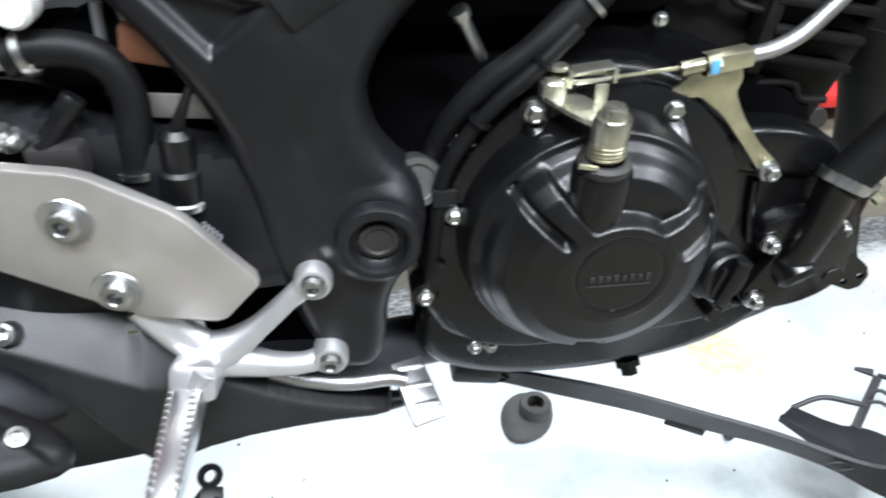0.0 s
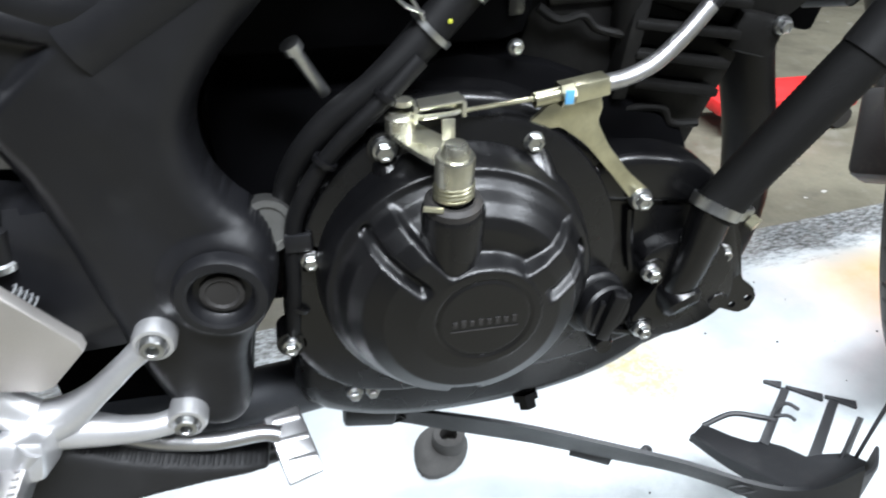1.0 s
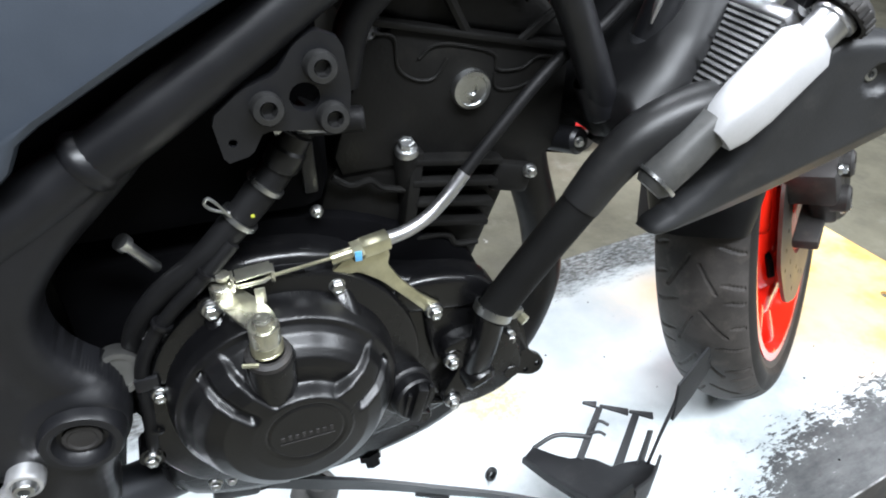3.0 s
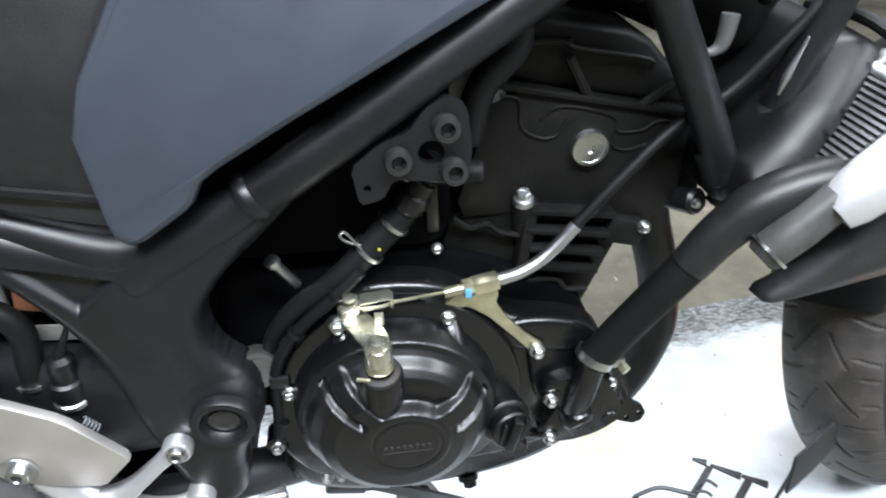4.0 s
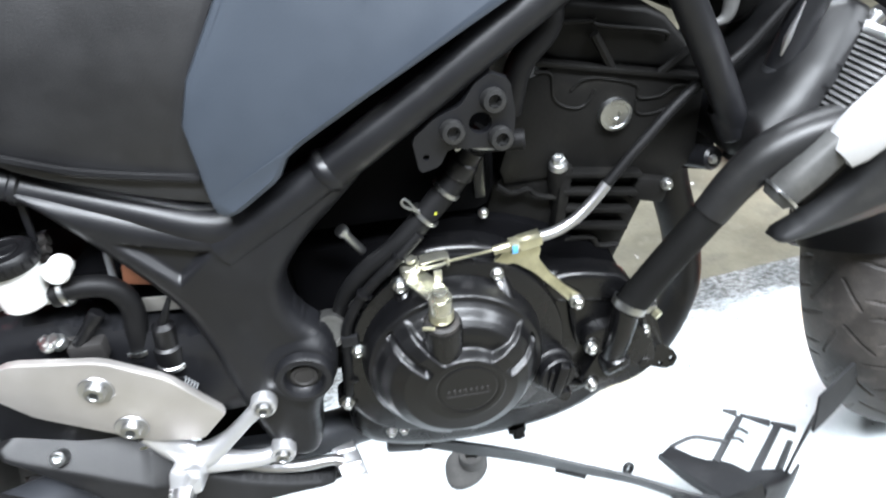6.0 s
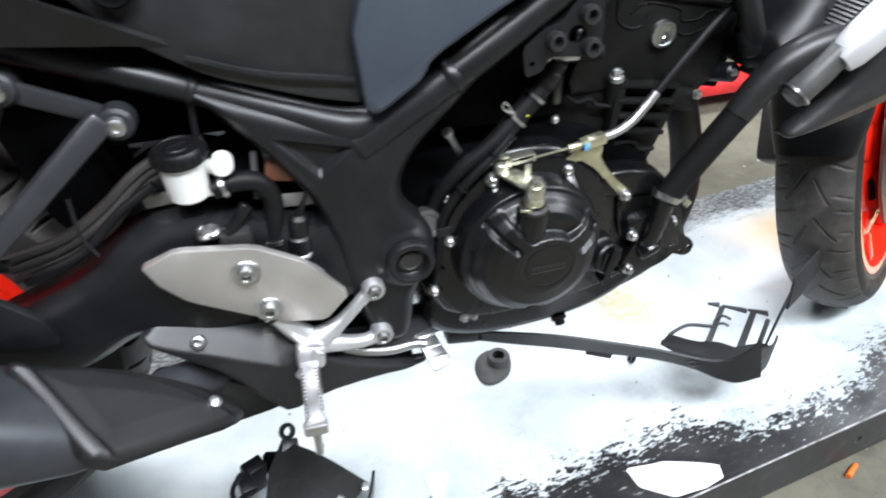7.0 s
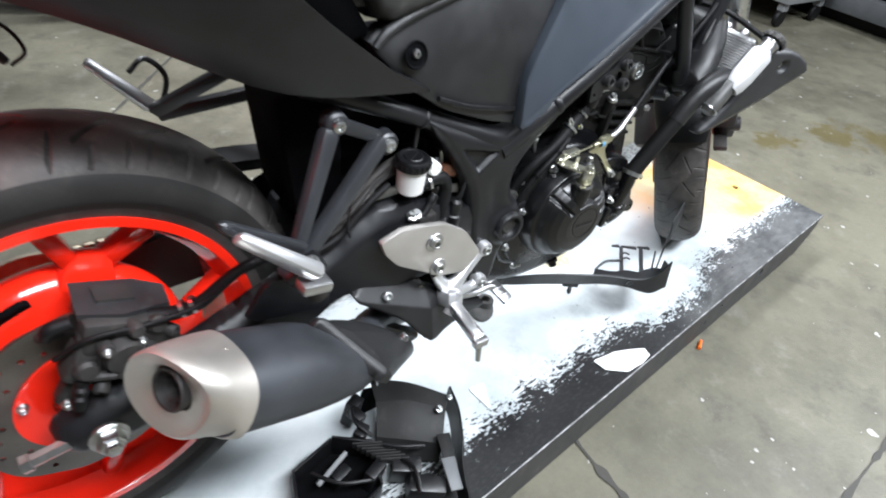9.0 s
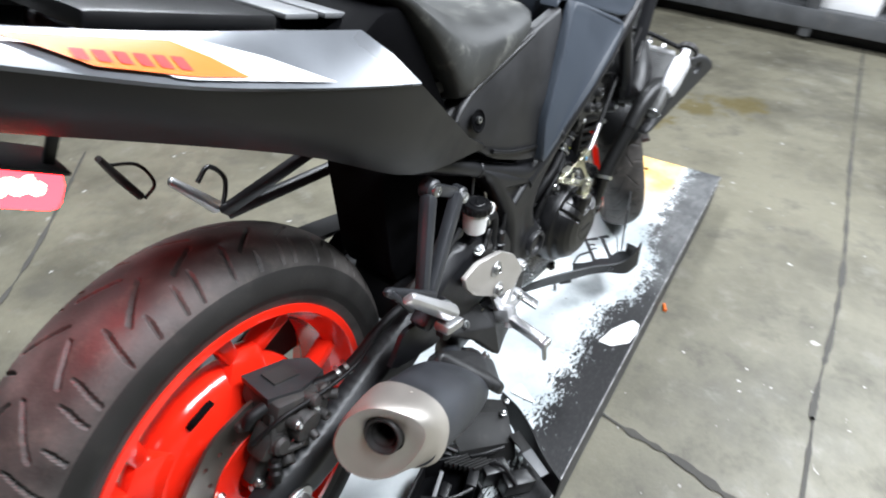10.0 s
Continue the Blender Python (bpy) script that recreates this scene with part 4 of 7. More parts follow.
for pts in ([(0.147, -0.0385, 0.622), (0.161, -0.0385, 0.618), (0.164, -0.0385, 0.597), (0.177, -0.0385, 0.587), (0.191, -0.0385, 0.587), (0.200, -0.0385, 0.600)],
            [(0.179, -0.0385, 0.602), (0.190, -0.0385, 0.610), (0.209, -0.0385, 0.609), (0.236, -0.0385, 0.600), (0.240, -0.0385, 0.588), (0.260, -0.0385, 0.587), (0.272, -0.0385, 0.594), (0.290, -0.0385, 0.592)],
            [(0.238, -0.0385, 0.586), (0.240, -0.0385, 0.574), (0.256, -0.0385, 0.572), (0.283, -0.0385, 0.581)]):
    B("casting_line", tube(pts, 0.0013, 8), DUSTY, "", head)
for pts in ([(0.154, -0.034, 0.655), (0.167, -0.035, 0.659), (0.197, -0.035, 0.657)], [(0.197, -0.035, 0.660), (0.201, -0.035, 0.653), (0.256, -0.035, 0.642), (0.262, -0.035, 0.634)]):
    B("cover_edge", tube(pts, 0.0022, 8), DUSTY, "", hc)
plug = B("head_plug", lathe([(0.0150, -0.004), (0.0150, 0.002), (0.0140, 0.004), (0.0115, 0.0042), (0.0110, 0.0028), (0.0040, 0.0030), (0.0036, 0.0008), (0, 0.0008)], align((0.219, -0.040, 0.576), OUT), 36), STEEL, "round steel plug")
B("stud_tower", lathe([(0.0095, -0.052), (0.0100, -0.006), (0.0085, 0.0), (0, 0.0)], align((0.168, -0.044, 0.536), (-0.12, -0.25, 1)), 18), DUSTY, "", head)
bolt((0.168, -0.045, 0.537), head, HEX, (-0.12, -0.25, 1), 1.35)
for k in range(4):
    B("cooling_fin", bar((0.168 + 0.003 * k, -0.040, 0.528 - 0.0185 * k), (0.246 - 0.003 * k, -0.040, 0.517 - 0.0185 * k), 0.0055, 0.022, None, None, 0.0015), DUSTY, "", cyl)
B("fin_post", bar((0.176, -0.040, 0.535), (0.168, -0.040, 0.462), 0.010, 0.020), DUSTY, "", cyl)
B("head_lug", block((0.258, -0.036, 0.497), (0.036, 0.022, 0.026), 0.005, pose(0, 0, 0, 0, 14, 0)), DUSTY, "", head)
bolt((0.272, -0.048, 0.503), head, HEX, OUT, 0.9)
B("case_ridge", tube([(0.112, -0.040, 0.520), (0.125, -0.042, 0.512), (0.140, -0.042, 0.514), (0.150, -0.042, 0.506), (0.172, -0.042, 0.500)], 0.0028, 8), DUSTY, "", cyl)
B("case_ridge", tube([(0.150, -0.042, 0.452), (0.200, -0.042, 0.452), (0.212, -0.042, 0.440), (0.232, -0.042, 0.438)], 0.003, 8), DUSTY, "", cyl)

# hoses and wires behind the cover
bh = B("breather_hose", tube([(0.098, -0.066, 0.590), (0.079, -0.068, 0.560), (0.062, -0.070, 0.540), (0.034, -0.074, 0.512), (0.010, -0.076, 0.492), (-0.020, -0.073, 0.468), (-0.042, -0.066, 0.435), (-0.050, -0.060, 0.395), (-0.052, -0.058, 0.35)], [0.0095, 0.0105, 0.0115, 0.0105, 0.0088, 0.0085, 0.008, 0.008, 0.008], 16), RUBBER, "black breather hose")
for at, ax in (((0.0625, -0.070, 0.541), (0.5, 0, 0.55)), ((0.0425, -0.073, 0.520), (0.5, 0, 0.5))):
    B("hose_clip", clamp(at, ax, 0.0115, 0.0035), STEEL, "thin steel hose clip", bh)
B("clip_ear", tube([(0.037, -0.083, 0.528), (0.030, -0.084, 0.540), (0.0255, -0.084, 0.5445), (0.023, -0.084, 0.541), (0.027, -0.084, 0.536), (0.037, -0.083, 0.531)], 0.0011, 8), STEEL, "", bh)
B("paint_dot", block((0.0505, -0.0838, 0.5265), (0.0024, 0.001, 0.0022), 0.0003), YELLOW, "yellow paint dot", bh)
B("hose_connector", lathe([(0.0115, -0.014), (0.0125, -0.012), (0.0125, 0.0), (0.011, 0.002), (0.011, 0.012), (0, 0.013)], align((0.080, -0.070, 0.564), (0.4, 0, 0.7)), 18), PLASTIC)
B("wire_harness", tube([(0.035, -0.083, 0.508), (0.012, -0.086, 0.486), (-0.010, -0.086, 0.466), (-0.030, -0.083, 0.440), (-0.043, -0.081, 0.410), (-0.047, -0.081, 0.37), (-0.052, -0.081, 0.335), (-0.055, -0.070, 0.31)], 0.0052, 12), RUBBER, "thin black wire harness")
for at in ((-0.020, -0.086, 0.455), (-0.046, -0.081, 0.352), (0.016, -0.086, 0.490)):
    B("cable_tie", clamp(at, (0.5, 0, 0.8), 0.0054, 0.003), PLASTIC)
B("harness_clip", block((-0.041, -0.0855, 0.403), (0.016, 0.004, 0.012), 0.001), FRAME)
for x, z, s in ((0.118, 0.590, 0.8), (0.097, 0.500, 0.75)):
    bolt((x, -0.050, z), bike, HEX, OUT, s)
B("mount_stud", lathe([(0.007, -0.02), (0.007, 0.012), (0.0045, 0.013), (0, 0.013)], align((0.093, -0.072, 0.580), (1, -0.3, 0.1)), 12), STEEL)
B("mount_sleeve", lathe([(0.0085, 0.0), (0.0085, 0.034), (0.007, 0.036), (0, 0.036)], align((0.094, -0.070, 0.5795), (1, -0.25, 0.08)), 16), RUBBER)
B("shift_stay", bar((0.092, -0.058, 0.575), (0.094, -0.054, 0.520), 0.010, 0.006), FRAME)
B("sensor_bolt", lathe([(0.004, 0), (0.004, 0.03), (0.006, 0.031), (0.006, 0.036), (0, 0.037)], align((-0.016, -0.062, 0.485), (-0.35, -0.2, 0.7)), 12), STEEL)
B("throttle_hose", tube([(0.120, -0.060, 0.600), (0.128, -0.066, 0.640), (0.150, -0.066, 0.668), (0.150, -0.060, 0.700)], 0.011, 14), RUBBER)
# Shade colour again, darkening the gap behind the frame.
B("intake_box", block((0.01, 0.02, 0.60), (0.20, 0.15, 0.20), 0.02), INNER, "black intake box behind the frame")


# ---- side panels, seat and tail ----
panel = B("side_panel", plate([(-0.117, 0.572), (-0.108, 0.564), (-0.098, 0.567), (-0.064, 0.590), (-0.053, 0.610), (0.019, 0.651), (0.129, 0.707), (0.178, 0.722), (0.168, 0.742), (-0.020, 0.805), (-0.034, 0.792), (-0.122, 0.652)], -0.114, -0.098, 0.005, 1,
      bend=lambda x, z: max(0.0, z - 0.70) * 0.28 + max(0.0, x - 0.05) * 0.12 - 0.006 * max(0, 1 - abs((z - 0.60) - (x + 0.12) * 0.55) / 0.05)), GREY, "slate-grey painted side panel")
scover = B("seat_side_cover", plate([(-0.352, 0.704), (-0.335, 0.722), (-0.22, 0.757), (-0.13, 0.778), (-0.032, 0.798), (-0.118, 0.655), (-0.113, 0.570), (-0.160, 0.582), (-0.240, 0.612), (-0.29, 0.644)], -0.102, -0.085, 0.005, 1,
      bend=lambda x, z: max(0.0, z - 0.70) * 0.30 + 0.10 * max(0, -0.25 - x)), COVERPL, "black plastic cover below the seat")
B("cover_lip", tube([(-0.349, -0.1020, 0.7050), (-0.332, -0.0985, 0.7200), (-0.290, -0.0905, 0.7340), (-0.220, -0.0880, 0.7540), (-0.135, -0.0820, 0.7740)], [0.0042, 0.0056, 0.0056, 0.0044, 0.0030], 12), COVERPL, "", scover)
B("crease", tube([(-0.255, -0.1035, 0.632), (-0.20, -0.104, 0.612), (-0.122, -0.104, 0.596)], 0.0035, 8), PLASTIC, "", scover)
# Shallow ring in near-black; the hollow's shade lies in its colour.
B("screw_recess", lathe([(0.0165, 0.0012), (0.0150, 0.0022), (0.0125, 0.0004), (0, 0.0004)], align((-0.293, -0.0995, 0.690), (0.05, -1, 0.25)), 28), INNER, "", scover)
bolt((-0.294, -0.1000, 0.692), scover, SOCKET, (0.05, -1, 0.25), 0.6)
tank = B("tank_cover", plate([(-0.060, 0.796), (-0.038, 0.806), (0.170, 0.746), (0.215, 0.765), (0.26, 0.80), (0.10, 0.87), (-0.02, 0.86)], -0.092, -0.06, 0.006, 1, bend=lambda x, z: max(0, z - 0.76) * 0.5), GREY, "dark slate tank cover")
B("tank_shell", block((0.10, 0.0, 0.80), (0.30, 0.12, 0.12), 0.04), GREY, "", tank)
B("left_side_panel", plate([(-0.117, 0.572), (-0.098, 0.567), (0.129, 0.707), (0.178, 0.722), (-0.040, 0.802), (-0.122, 0.654)], 0.098, 0.114, 0.004, 1), GREY)


def seat_mesh():
    secs = []
    for x, w, zt, zb, crown in ((-0.462, 0.070, 0.888, 0.880, 0.004), (-0.456, 0.084, 0.893, 0.872, 0.010), (-0.438, 0.096, 0.890, 0.856, 0.018), (-0.405, 0.107, 0.872, 0.818, 0.022), (-0.372, 0.112, 0.853, 0.770, 0.024), (-0.345, 0.112, 0.839, 0.728, 0.024), (-0.325, 0.111, 0.832, 0.722, 0.024), (-0.28, 0.106, 0.820, 0.735, 0.020), (-0.20, 0.094, 0.812, 0.752, 0.016), (-0.145, 0.080, 0.812, 0.768, 0.014), (-0.112, 0.058, 0.808, 0.778, 0.01), (-0.100, 0.03, 0.804, 0.786, 0.006)):
        s = []
        for k in range(28):
            a = 2 * math.pi * k / 28
            c, d = math.cos(a), math.sin(a)
            yy = -w * math.copysign(abs(c) ** 0.55, c)
            zz = (zt - crown * abs(c) ** 2.5 if d > 0 else zb)
            mid = (zt + zb) / 2
            zz = mid + (zz - mid) * min(1, abs(d) ** 0.5 * 1.05)
            s.append((x, yy, zz))
        secs.append(s)
    return loft(secs)


B("seat", seat_mesh(), SEAT, "worn black vinyl rider seat", sharp=1.2)
B("seat_base", plate([(-0.515, 0.836), (-0.475, 0.862), (-0.440, 0.862), (-0.405, 0.815), (-0.362, 0.742), (-0.345, 0.716), (-0.380, 0.705), (-0.430, 0.750), (-0.470, 0.795)], -0.088, 0.088, 0.006, 1), INNER, "black rear face of the seat base")
for p, q in (((-0.497, -0.090, 0.832), (-0.488, -0.092, 0.822)), ((-0.473, -0.091, 0.806), (-0.467, -0.092, 0.797)), ((-0.462, -0.091, 0.774), (-0.452, -0.092, 0.767)), ((-0.422, -0.092, 0.741), (-0.402, -0.092, 0.733))):
    B("seat_clip", tube([p, q], [0.0030, 0.0022], 8, 1), GREYMETAL, "small bare metal seat clip")
for k in range(3):
    B("seat_bracket", block((-0.545 + 0.052 * k, 0.005, 0.862 - 0.008 * k), (0.044, 0.10, 0.006), 0.002, pose(0, 0, 0, 0, 9, 0)), GREYMETAL, "dusty grey bracket under the missing pillion seat")
B("seat_pan", block((-0.40, 0.0, 0.752), (0.24, 0.17, 0.02), 0.005), PLASTIC, "black open pan under the missing pillion seat")
B("tail_frame", bar((-0.38, -0.05, 0.79), (-0.66, -0.05, 0.86), 0.03, 0.03), FRAME)
B("tail_frame", bar((-0.38, 0.05, 0.79), (-0.66, 0.05, 0.86), 0.03, 0.03), FRAME)
B("rear_plate", block((-0.60, 0.02, 0.835), (0.30, 0.17, 0.02), 0.006, pose(0, 0, 0, 0, 12, 0)), PLASTIC)


def skin(rows, thick=0.004):
    """A sheet through rows of points with a little thickness inwards."""
    bm = bmesh.new()
    g = [[bm.verts.new(p) for p in smooth_line(r, 5)] for r in rows]
    for a, b in zip(g, g[1:]):
        for i in range(len(a) - 1):
            bm.faces.new((a[i], a[i + 1], b[i + 1], b[i]))
    bmesh.ops.recalc_face_normals(bm, faces=bm.faces)
    bmesh.ops.solidify(bm, geom=list(bm.faces), thickness=thick)
    return bm


TAILGREY = surf("gloss_silver_grey", (0.165, 0.175, 0.19), 0.30, 0.45, var=0.06, fine=900, bump=0.05, coat=0.4)
for sgn, lab in ((1, "black lower tail fairing"), (-1, "")):
    B("tail_lower", skin([[(-0.496, -0.158 * sgn, 0.812), (-0.62, -0.158 * sgn, 0.838), (-0.74, -0.15 * sgn, 0.868), (-0.86, -0.13 * sgn, 0.908)],
                          [(-0.42, -0.145 * sgn, 0.748), (-0.55, -0.155 * sgn, 0.775), (-0.72, -0.145 * sgn, 0.838), (-0.875, -0.12 * sgn, 0.892)],
                          [(-0.335, -0.116 * sgn, 0.684), (-0.50, -0.142 * sgn, 0.722), (-0.70, -0.135 * sgn, 0.812), (-0.885, -0.105 * sgn, 0.876)],
                          [(-0.262, -0.098 * sgn, 0.640), (-0.46, -0.125 * sgn, 0.680), (-0.64, -0.125 * sgn, 0.770), (-0.885, -0.09 * sgn, 0.862)],
                          [(-0.34, -0.075 * sgn, 0.652), (-0.46, -0.07 * sgn, 0.678), (-0.64, -0.06 * sgn, 0.770), (-0.88, -0.05 * sgn, 0.86)]][:: sgn]), PLASTIC, lab)
    up = B("tail_upper", skin([[(-0.530, -0.112 * sgn, 0.860), (-0.62, -0.110 * sgn, 0.876), (-0.74, -0.105 * sgn, 0.897), (-0.85, -0.095 * sgn, 0.920)],
                               [(-0.512, -0.138 * sgn, 0.838), (-0.62, -0.138 * sgn, 0.860), (-0.74, -0.132 * sgn, 0.885), (-0.855, -0.115 * sgn, 0.915)],
                               [(-0.494, -0.161 * sgn, 0.810), (-0.62, -0.161 * sgn, 0.838), (-0.74, -0.153 * sgn, 0.868), (-0.862, -0.132 * sgn, 0.908)]][:: sgn]), TAILGREY, "glossy dark upper tail panel" if sgn > 0 else "")
    if sgn > 0:
        tail_up = up
B("tail_lid", block((-0.70, 0.0, 0.894), (0.17, 0.19, 0.016), 0.005, pose(0, 0, 0, 0, 11, 0)), PLASTIC, "raised black tail lid")


def on_tail(u, v):
    """A place on the upper tail panel: u along it to the rear, v from its lower edge to its top."""
    lo = [np.array(p) for p in ((-0.494, -0.161, 0.810), (-0.62, -0.161, 0.838), (-0.74, -0.153, 0.868), (-0.862, -0.132, 0.908))]
    hi = [np.array(p) for p in ((-0.530, -0.112, 0.860), (-0.62, -0.110, 0.876), (-0.74, -0.105, 0.897), (-0.85, -0.095, 0.920))]
    mid = [np.array(p) for p in ((-0.512, -0.138, 0.838), (-0.62, -0.138, 0.860), (-0.74, -0.132, 0.885), (-0.855, -0.115, 0.915))]
    i = min(2, int(u * 3))
    f = u * 3 - i
    a, m_, b = (r[i] * (1 - f) + r[i + 1] * f for r in (lo, mid, hi))
    p = a + (m_ - a) * v * 2 if v < 0.5 else m_ + (b - m_) * (v * 2 - 1)
    return Vector(p) + Vector((0, -0.35, 0.6)) * 0.004


def decal(corners, mat, label):
    bm = bmesh.new()
    n = 10
    g = []
    for j in range(3):
        row = []
        for i in range(n + 1):
            u = (corners[0][0] * (1 - i / n) + corners[1][0] * i / n) * (1 - j / 2) + (corners[3][0] * (1 - i / n) + corners[2][0] * i / n) * j / 2
            v = (corners[0][1] * (1 - i / n) + corners[1][1] * i / n) * (1 - j / 2) + (corners[3][1] * (1 - i / n) + corners[2][1] * i / n) * j / 2
            row.append(bm.verts.new(on_tail(u, v)))
        g.append(row)
    for a, b in zip(g, g[1:]):
        for i in range(n):
            bm.faces.new((a[i], a[i + 1], b[i + 1], b[i]))
    bmesh.ops.recalc_face_normals(bm, faces=bm.faces)
    return B("decal", bm, mat, label, tail_up)


# White covers the decal's edge and also paints the panel's bright reflection.
decal([(0.31, 0.06), (0.70, 0.06), (0.985, 0.84), (0.62, 0.84)], WHITEPAINT, "white tail stripe, decal edge and painted panel glare")
ORANGEDECAL = surf("orange_decal", (0.85, 0.14, 0.012), 0.38, var=0.05, fine=800, bump=0.05)

# tail lamp and what hangs below the tail
LENS = pose(-0.824, 0.020, 0.776, 0, 25, -6)
lamp = B("tail_lamp", block((-0.03, -0.0375, 0), (0.110, 0.060, 0.034), 0.011), LAMPRED, "lit red tail lamp with bright light-emitting core")
lamp.matrix_basis = LENS
rl = random.Random(9)
for k in range(13):
    w, h = rl.uniform(0.006, 0.010), rl.uniform(0.005, 0.0095)
    led = lathe([(0.0, 0.0), (1.0, 0.0), (0.9, 0.35), (0.5, 0.75), (0, 0.9)], align((0, 0, 0), (0, -1, 0)), 9)
    for v in led.verts:
        v.co = Vector((v.co.x * w * rl.uniform(0.75, 1.1), v.co.y * 0.003, v.co.z * h * rl.uniform(0.75, 1.1)))
    part("led", led, LEDS, lamp, m=Matrix.Translation((0.001 - 0.0066 * k, -0.0670, 0.0045 + rl.uniform(-0.004, 0.004))))
B("lamp_hood", block((-0.032, -0.036, 0.0195), (0.112, 0.064, 0.004), 0.0015), PLASTIC).matrix_basis = LENS
B("lamp_post", block((0.012, -0.050, 0.040), (0.010, 0.006, 0.040), 0.002), PLASTIC).matrix_basis = LENS
B("indicator_stalk", tube([(-0.715, 0.10, 0.715), (-0.69, 0.12, 0.675), (-0.668, 0.125, 0.640)], [0.004, 0.0055, 0.005], 12), PLASTIC, "black indicator stalk")
B("indicator_loop", tube([(-0.705, 0.11, 0.700), (-0.665, 0.122, 0.682), (-0.648, 0.125, 0.650), (-0.664, 0.125, 0.635)], 0.0022, 8), RUBBER)
# Mudguard and box below carry shade in their near-black base.
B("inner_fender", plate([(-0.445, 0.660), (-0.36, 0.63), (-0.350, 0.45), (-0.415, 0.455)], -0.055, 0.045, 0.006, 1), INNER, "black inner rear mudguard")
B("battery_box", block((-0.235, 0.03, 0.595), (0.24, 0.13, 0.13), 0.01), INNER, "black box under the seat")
decal([(0.54, 0.10), (0.84, 0.10), (0.985, 0.70), (0.66, 0.74)], ORANGEDECAL, "orange tail decal patch").location = (0, -0.0005, 0.0009)
for i in range(6):
    u = 0.66 + i * 0.036
    dec = decal([(u, 0.20), (u + 0.024, 0.20), (u + 0.028, 0.42), (u + 0.004, 0.42)], DECALRED, "plain red lettering bar")
    for v in dec.data.vertices:
        v.co += Vector((0, -0.35, 0.6)) * 0.002
    dec.name = "decal_bar"

# ---- footrests, pedals and brake cylinder ----
hg = B("heel_guard", plate([(-0.337, 0.456), (-0.304, 0.468), (-0.236, 0.457), (-0.192, 0.429), (-0.155, 0.379), (-0.182, 0.351), (-0.228, 0.360), (-0.307, 0.408), (-0.328, 0.433)], -0.130, -0.122, 0.0020, 1, q=0.09), PLATEALU, "brushed aluminium heel guard plate")
for at in ((-0.249, -0.1305, 0.430), (-0.236, -0.1305, 0.381)):
    B("countersink", lathe([(0.0145, 0.0002), (0.0138, 0.0010), (0.0115, 0.0004), (0, 0.0004)], align(at, OUT), 32), ALU, "", hg)
    bolt(at, hg, SOCKET, OUT, 1.0)
fb = bmesh.new()
tube([(-0.128, -0.106, 0.362), (-0.146, -0.111, 0.349), (-0.166, -0.115, 0.333), (-0.184, -0.118, 0.322), (-0.202, -0.120, 0.317)], [0.0085, 0.0070, 0.0080, 0.0115, 0.015], 16, 8, fb, flat=0.72)
tube([(-0.124, -0.106, 0.294), (-0.142, -0.110, 0.292), (-0.162, -0.114, 0.297), (-0.182, -0.117, 0.306), (-0.202, -0.119, 0.314)], [0.0085, 0.0078, 0.0090, 0.0115, 0.014], 16, 8, fb, flat=0.72)
tube([(-0.200, -0.119, 0.318), (-0.216, -0.119, 0.336), (-0.232, -0.120, 0.362)], [0.0125, 0.0115, 0.010], 14, 8, fb, flat=0.6)
foot = B("footrest_bracket", fb, SILVER, "cast silver footrest bracket with two arms")
for at in ((-0.128, -0.106, 0.362), (-0.124, -0.106, 0.294)):
    B("bracket_eye", lathe([(0.0122, -0.008), (0.0126, 0.005), (0.0112, 0.0085), (0.0090, 0.0090), (0.0082, 0.0065), (0, 0.0065)], align(at, OUT), 28), SILVER, "", foot)
    bolt((at[0], -0.113, at[2]), foot, SOCKET, OUT, 0.85)
hinge = bmesh.new()
block((-0.206, -0.134, 0.312), (0.030, 0.034, 0.026), 0.006, pose(0, 0, 0, -25, 8, 0), hinge)
lathe([(0, -0.018), (0.0075, -0.018), (0.0075, 0.018), (0, 0.018)], align((-0.208, -0.146, 0.310), (0.6, 0.2, 0.75)), 18, hinge)
B("hinge", hinge, SILVER, "", foot)
peg = B("footrest", bar((-0.208, -0.142, 0.310), (-0.212, -0.219, 0.298), 0.020, 0.018, 0.018, 0.015, 0.004, (0, 0, 1)), ALU, "ribbed aluminium rider footrest")
for k in range(15):
    for dx in (-0.0072, 0.0072):
        y = -0.152 - k * 0.0043
        B("tooth", bar((-0.2105 + dx, y, 0.3150 - k * 0.00066), (-0.2105 + dx, y - 0.0004, 0.3184 - k * 0.00066), 0.0045, 0.0030, 0.0024, 0.0014, 0.0003, (0, 1, 0)), ALU, "", peg)
B("footrest_tip", bar((-0.224, -0.2215, 0.2985), (-0.200, -0.2215, 0.2975), 0.012, 0.014, None, None, 0.003, (0, 0, 1)), ALU, "", peg)
B("feeler", tube([(-0.212, -0.219, 0.296), (-0.213, -0.2255, 0.264)], [0.0048, 0.0042], 12, 1), STEEL, "worn feeler peg", peg)
ped = bmesh.new()
tube([(-0.170, -0.100, 0.275), (-0.145, -0.098, 0.262), (-0.115, -0.095, 0.252), (-0.085, -0.094, 0.252), (-0.072, -0.096, 0.250)], [0.006, 0.0065, 0.0065, 0.006, 0.006], 12, 6, ped)
pedal = B("brake_pedal", ped, ALU, "silver rear brake pedal")
pad = B("pedal_pad", bar((-0.072, -0.078, 0.253), (-0.056, -0.122, 0.231), 0.026, 0.007, 0.026, 0.007, 0.002, (0.2, -0.4, 1)), ALU, "ribbed metal pedal pad", pedal)
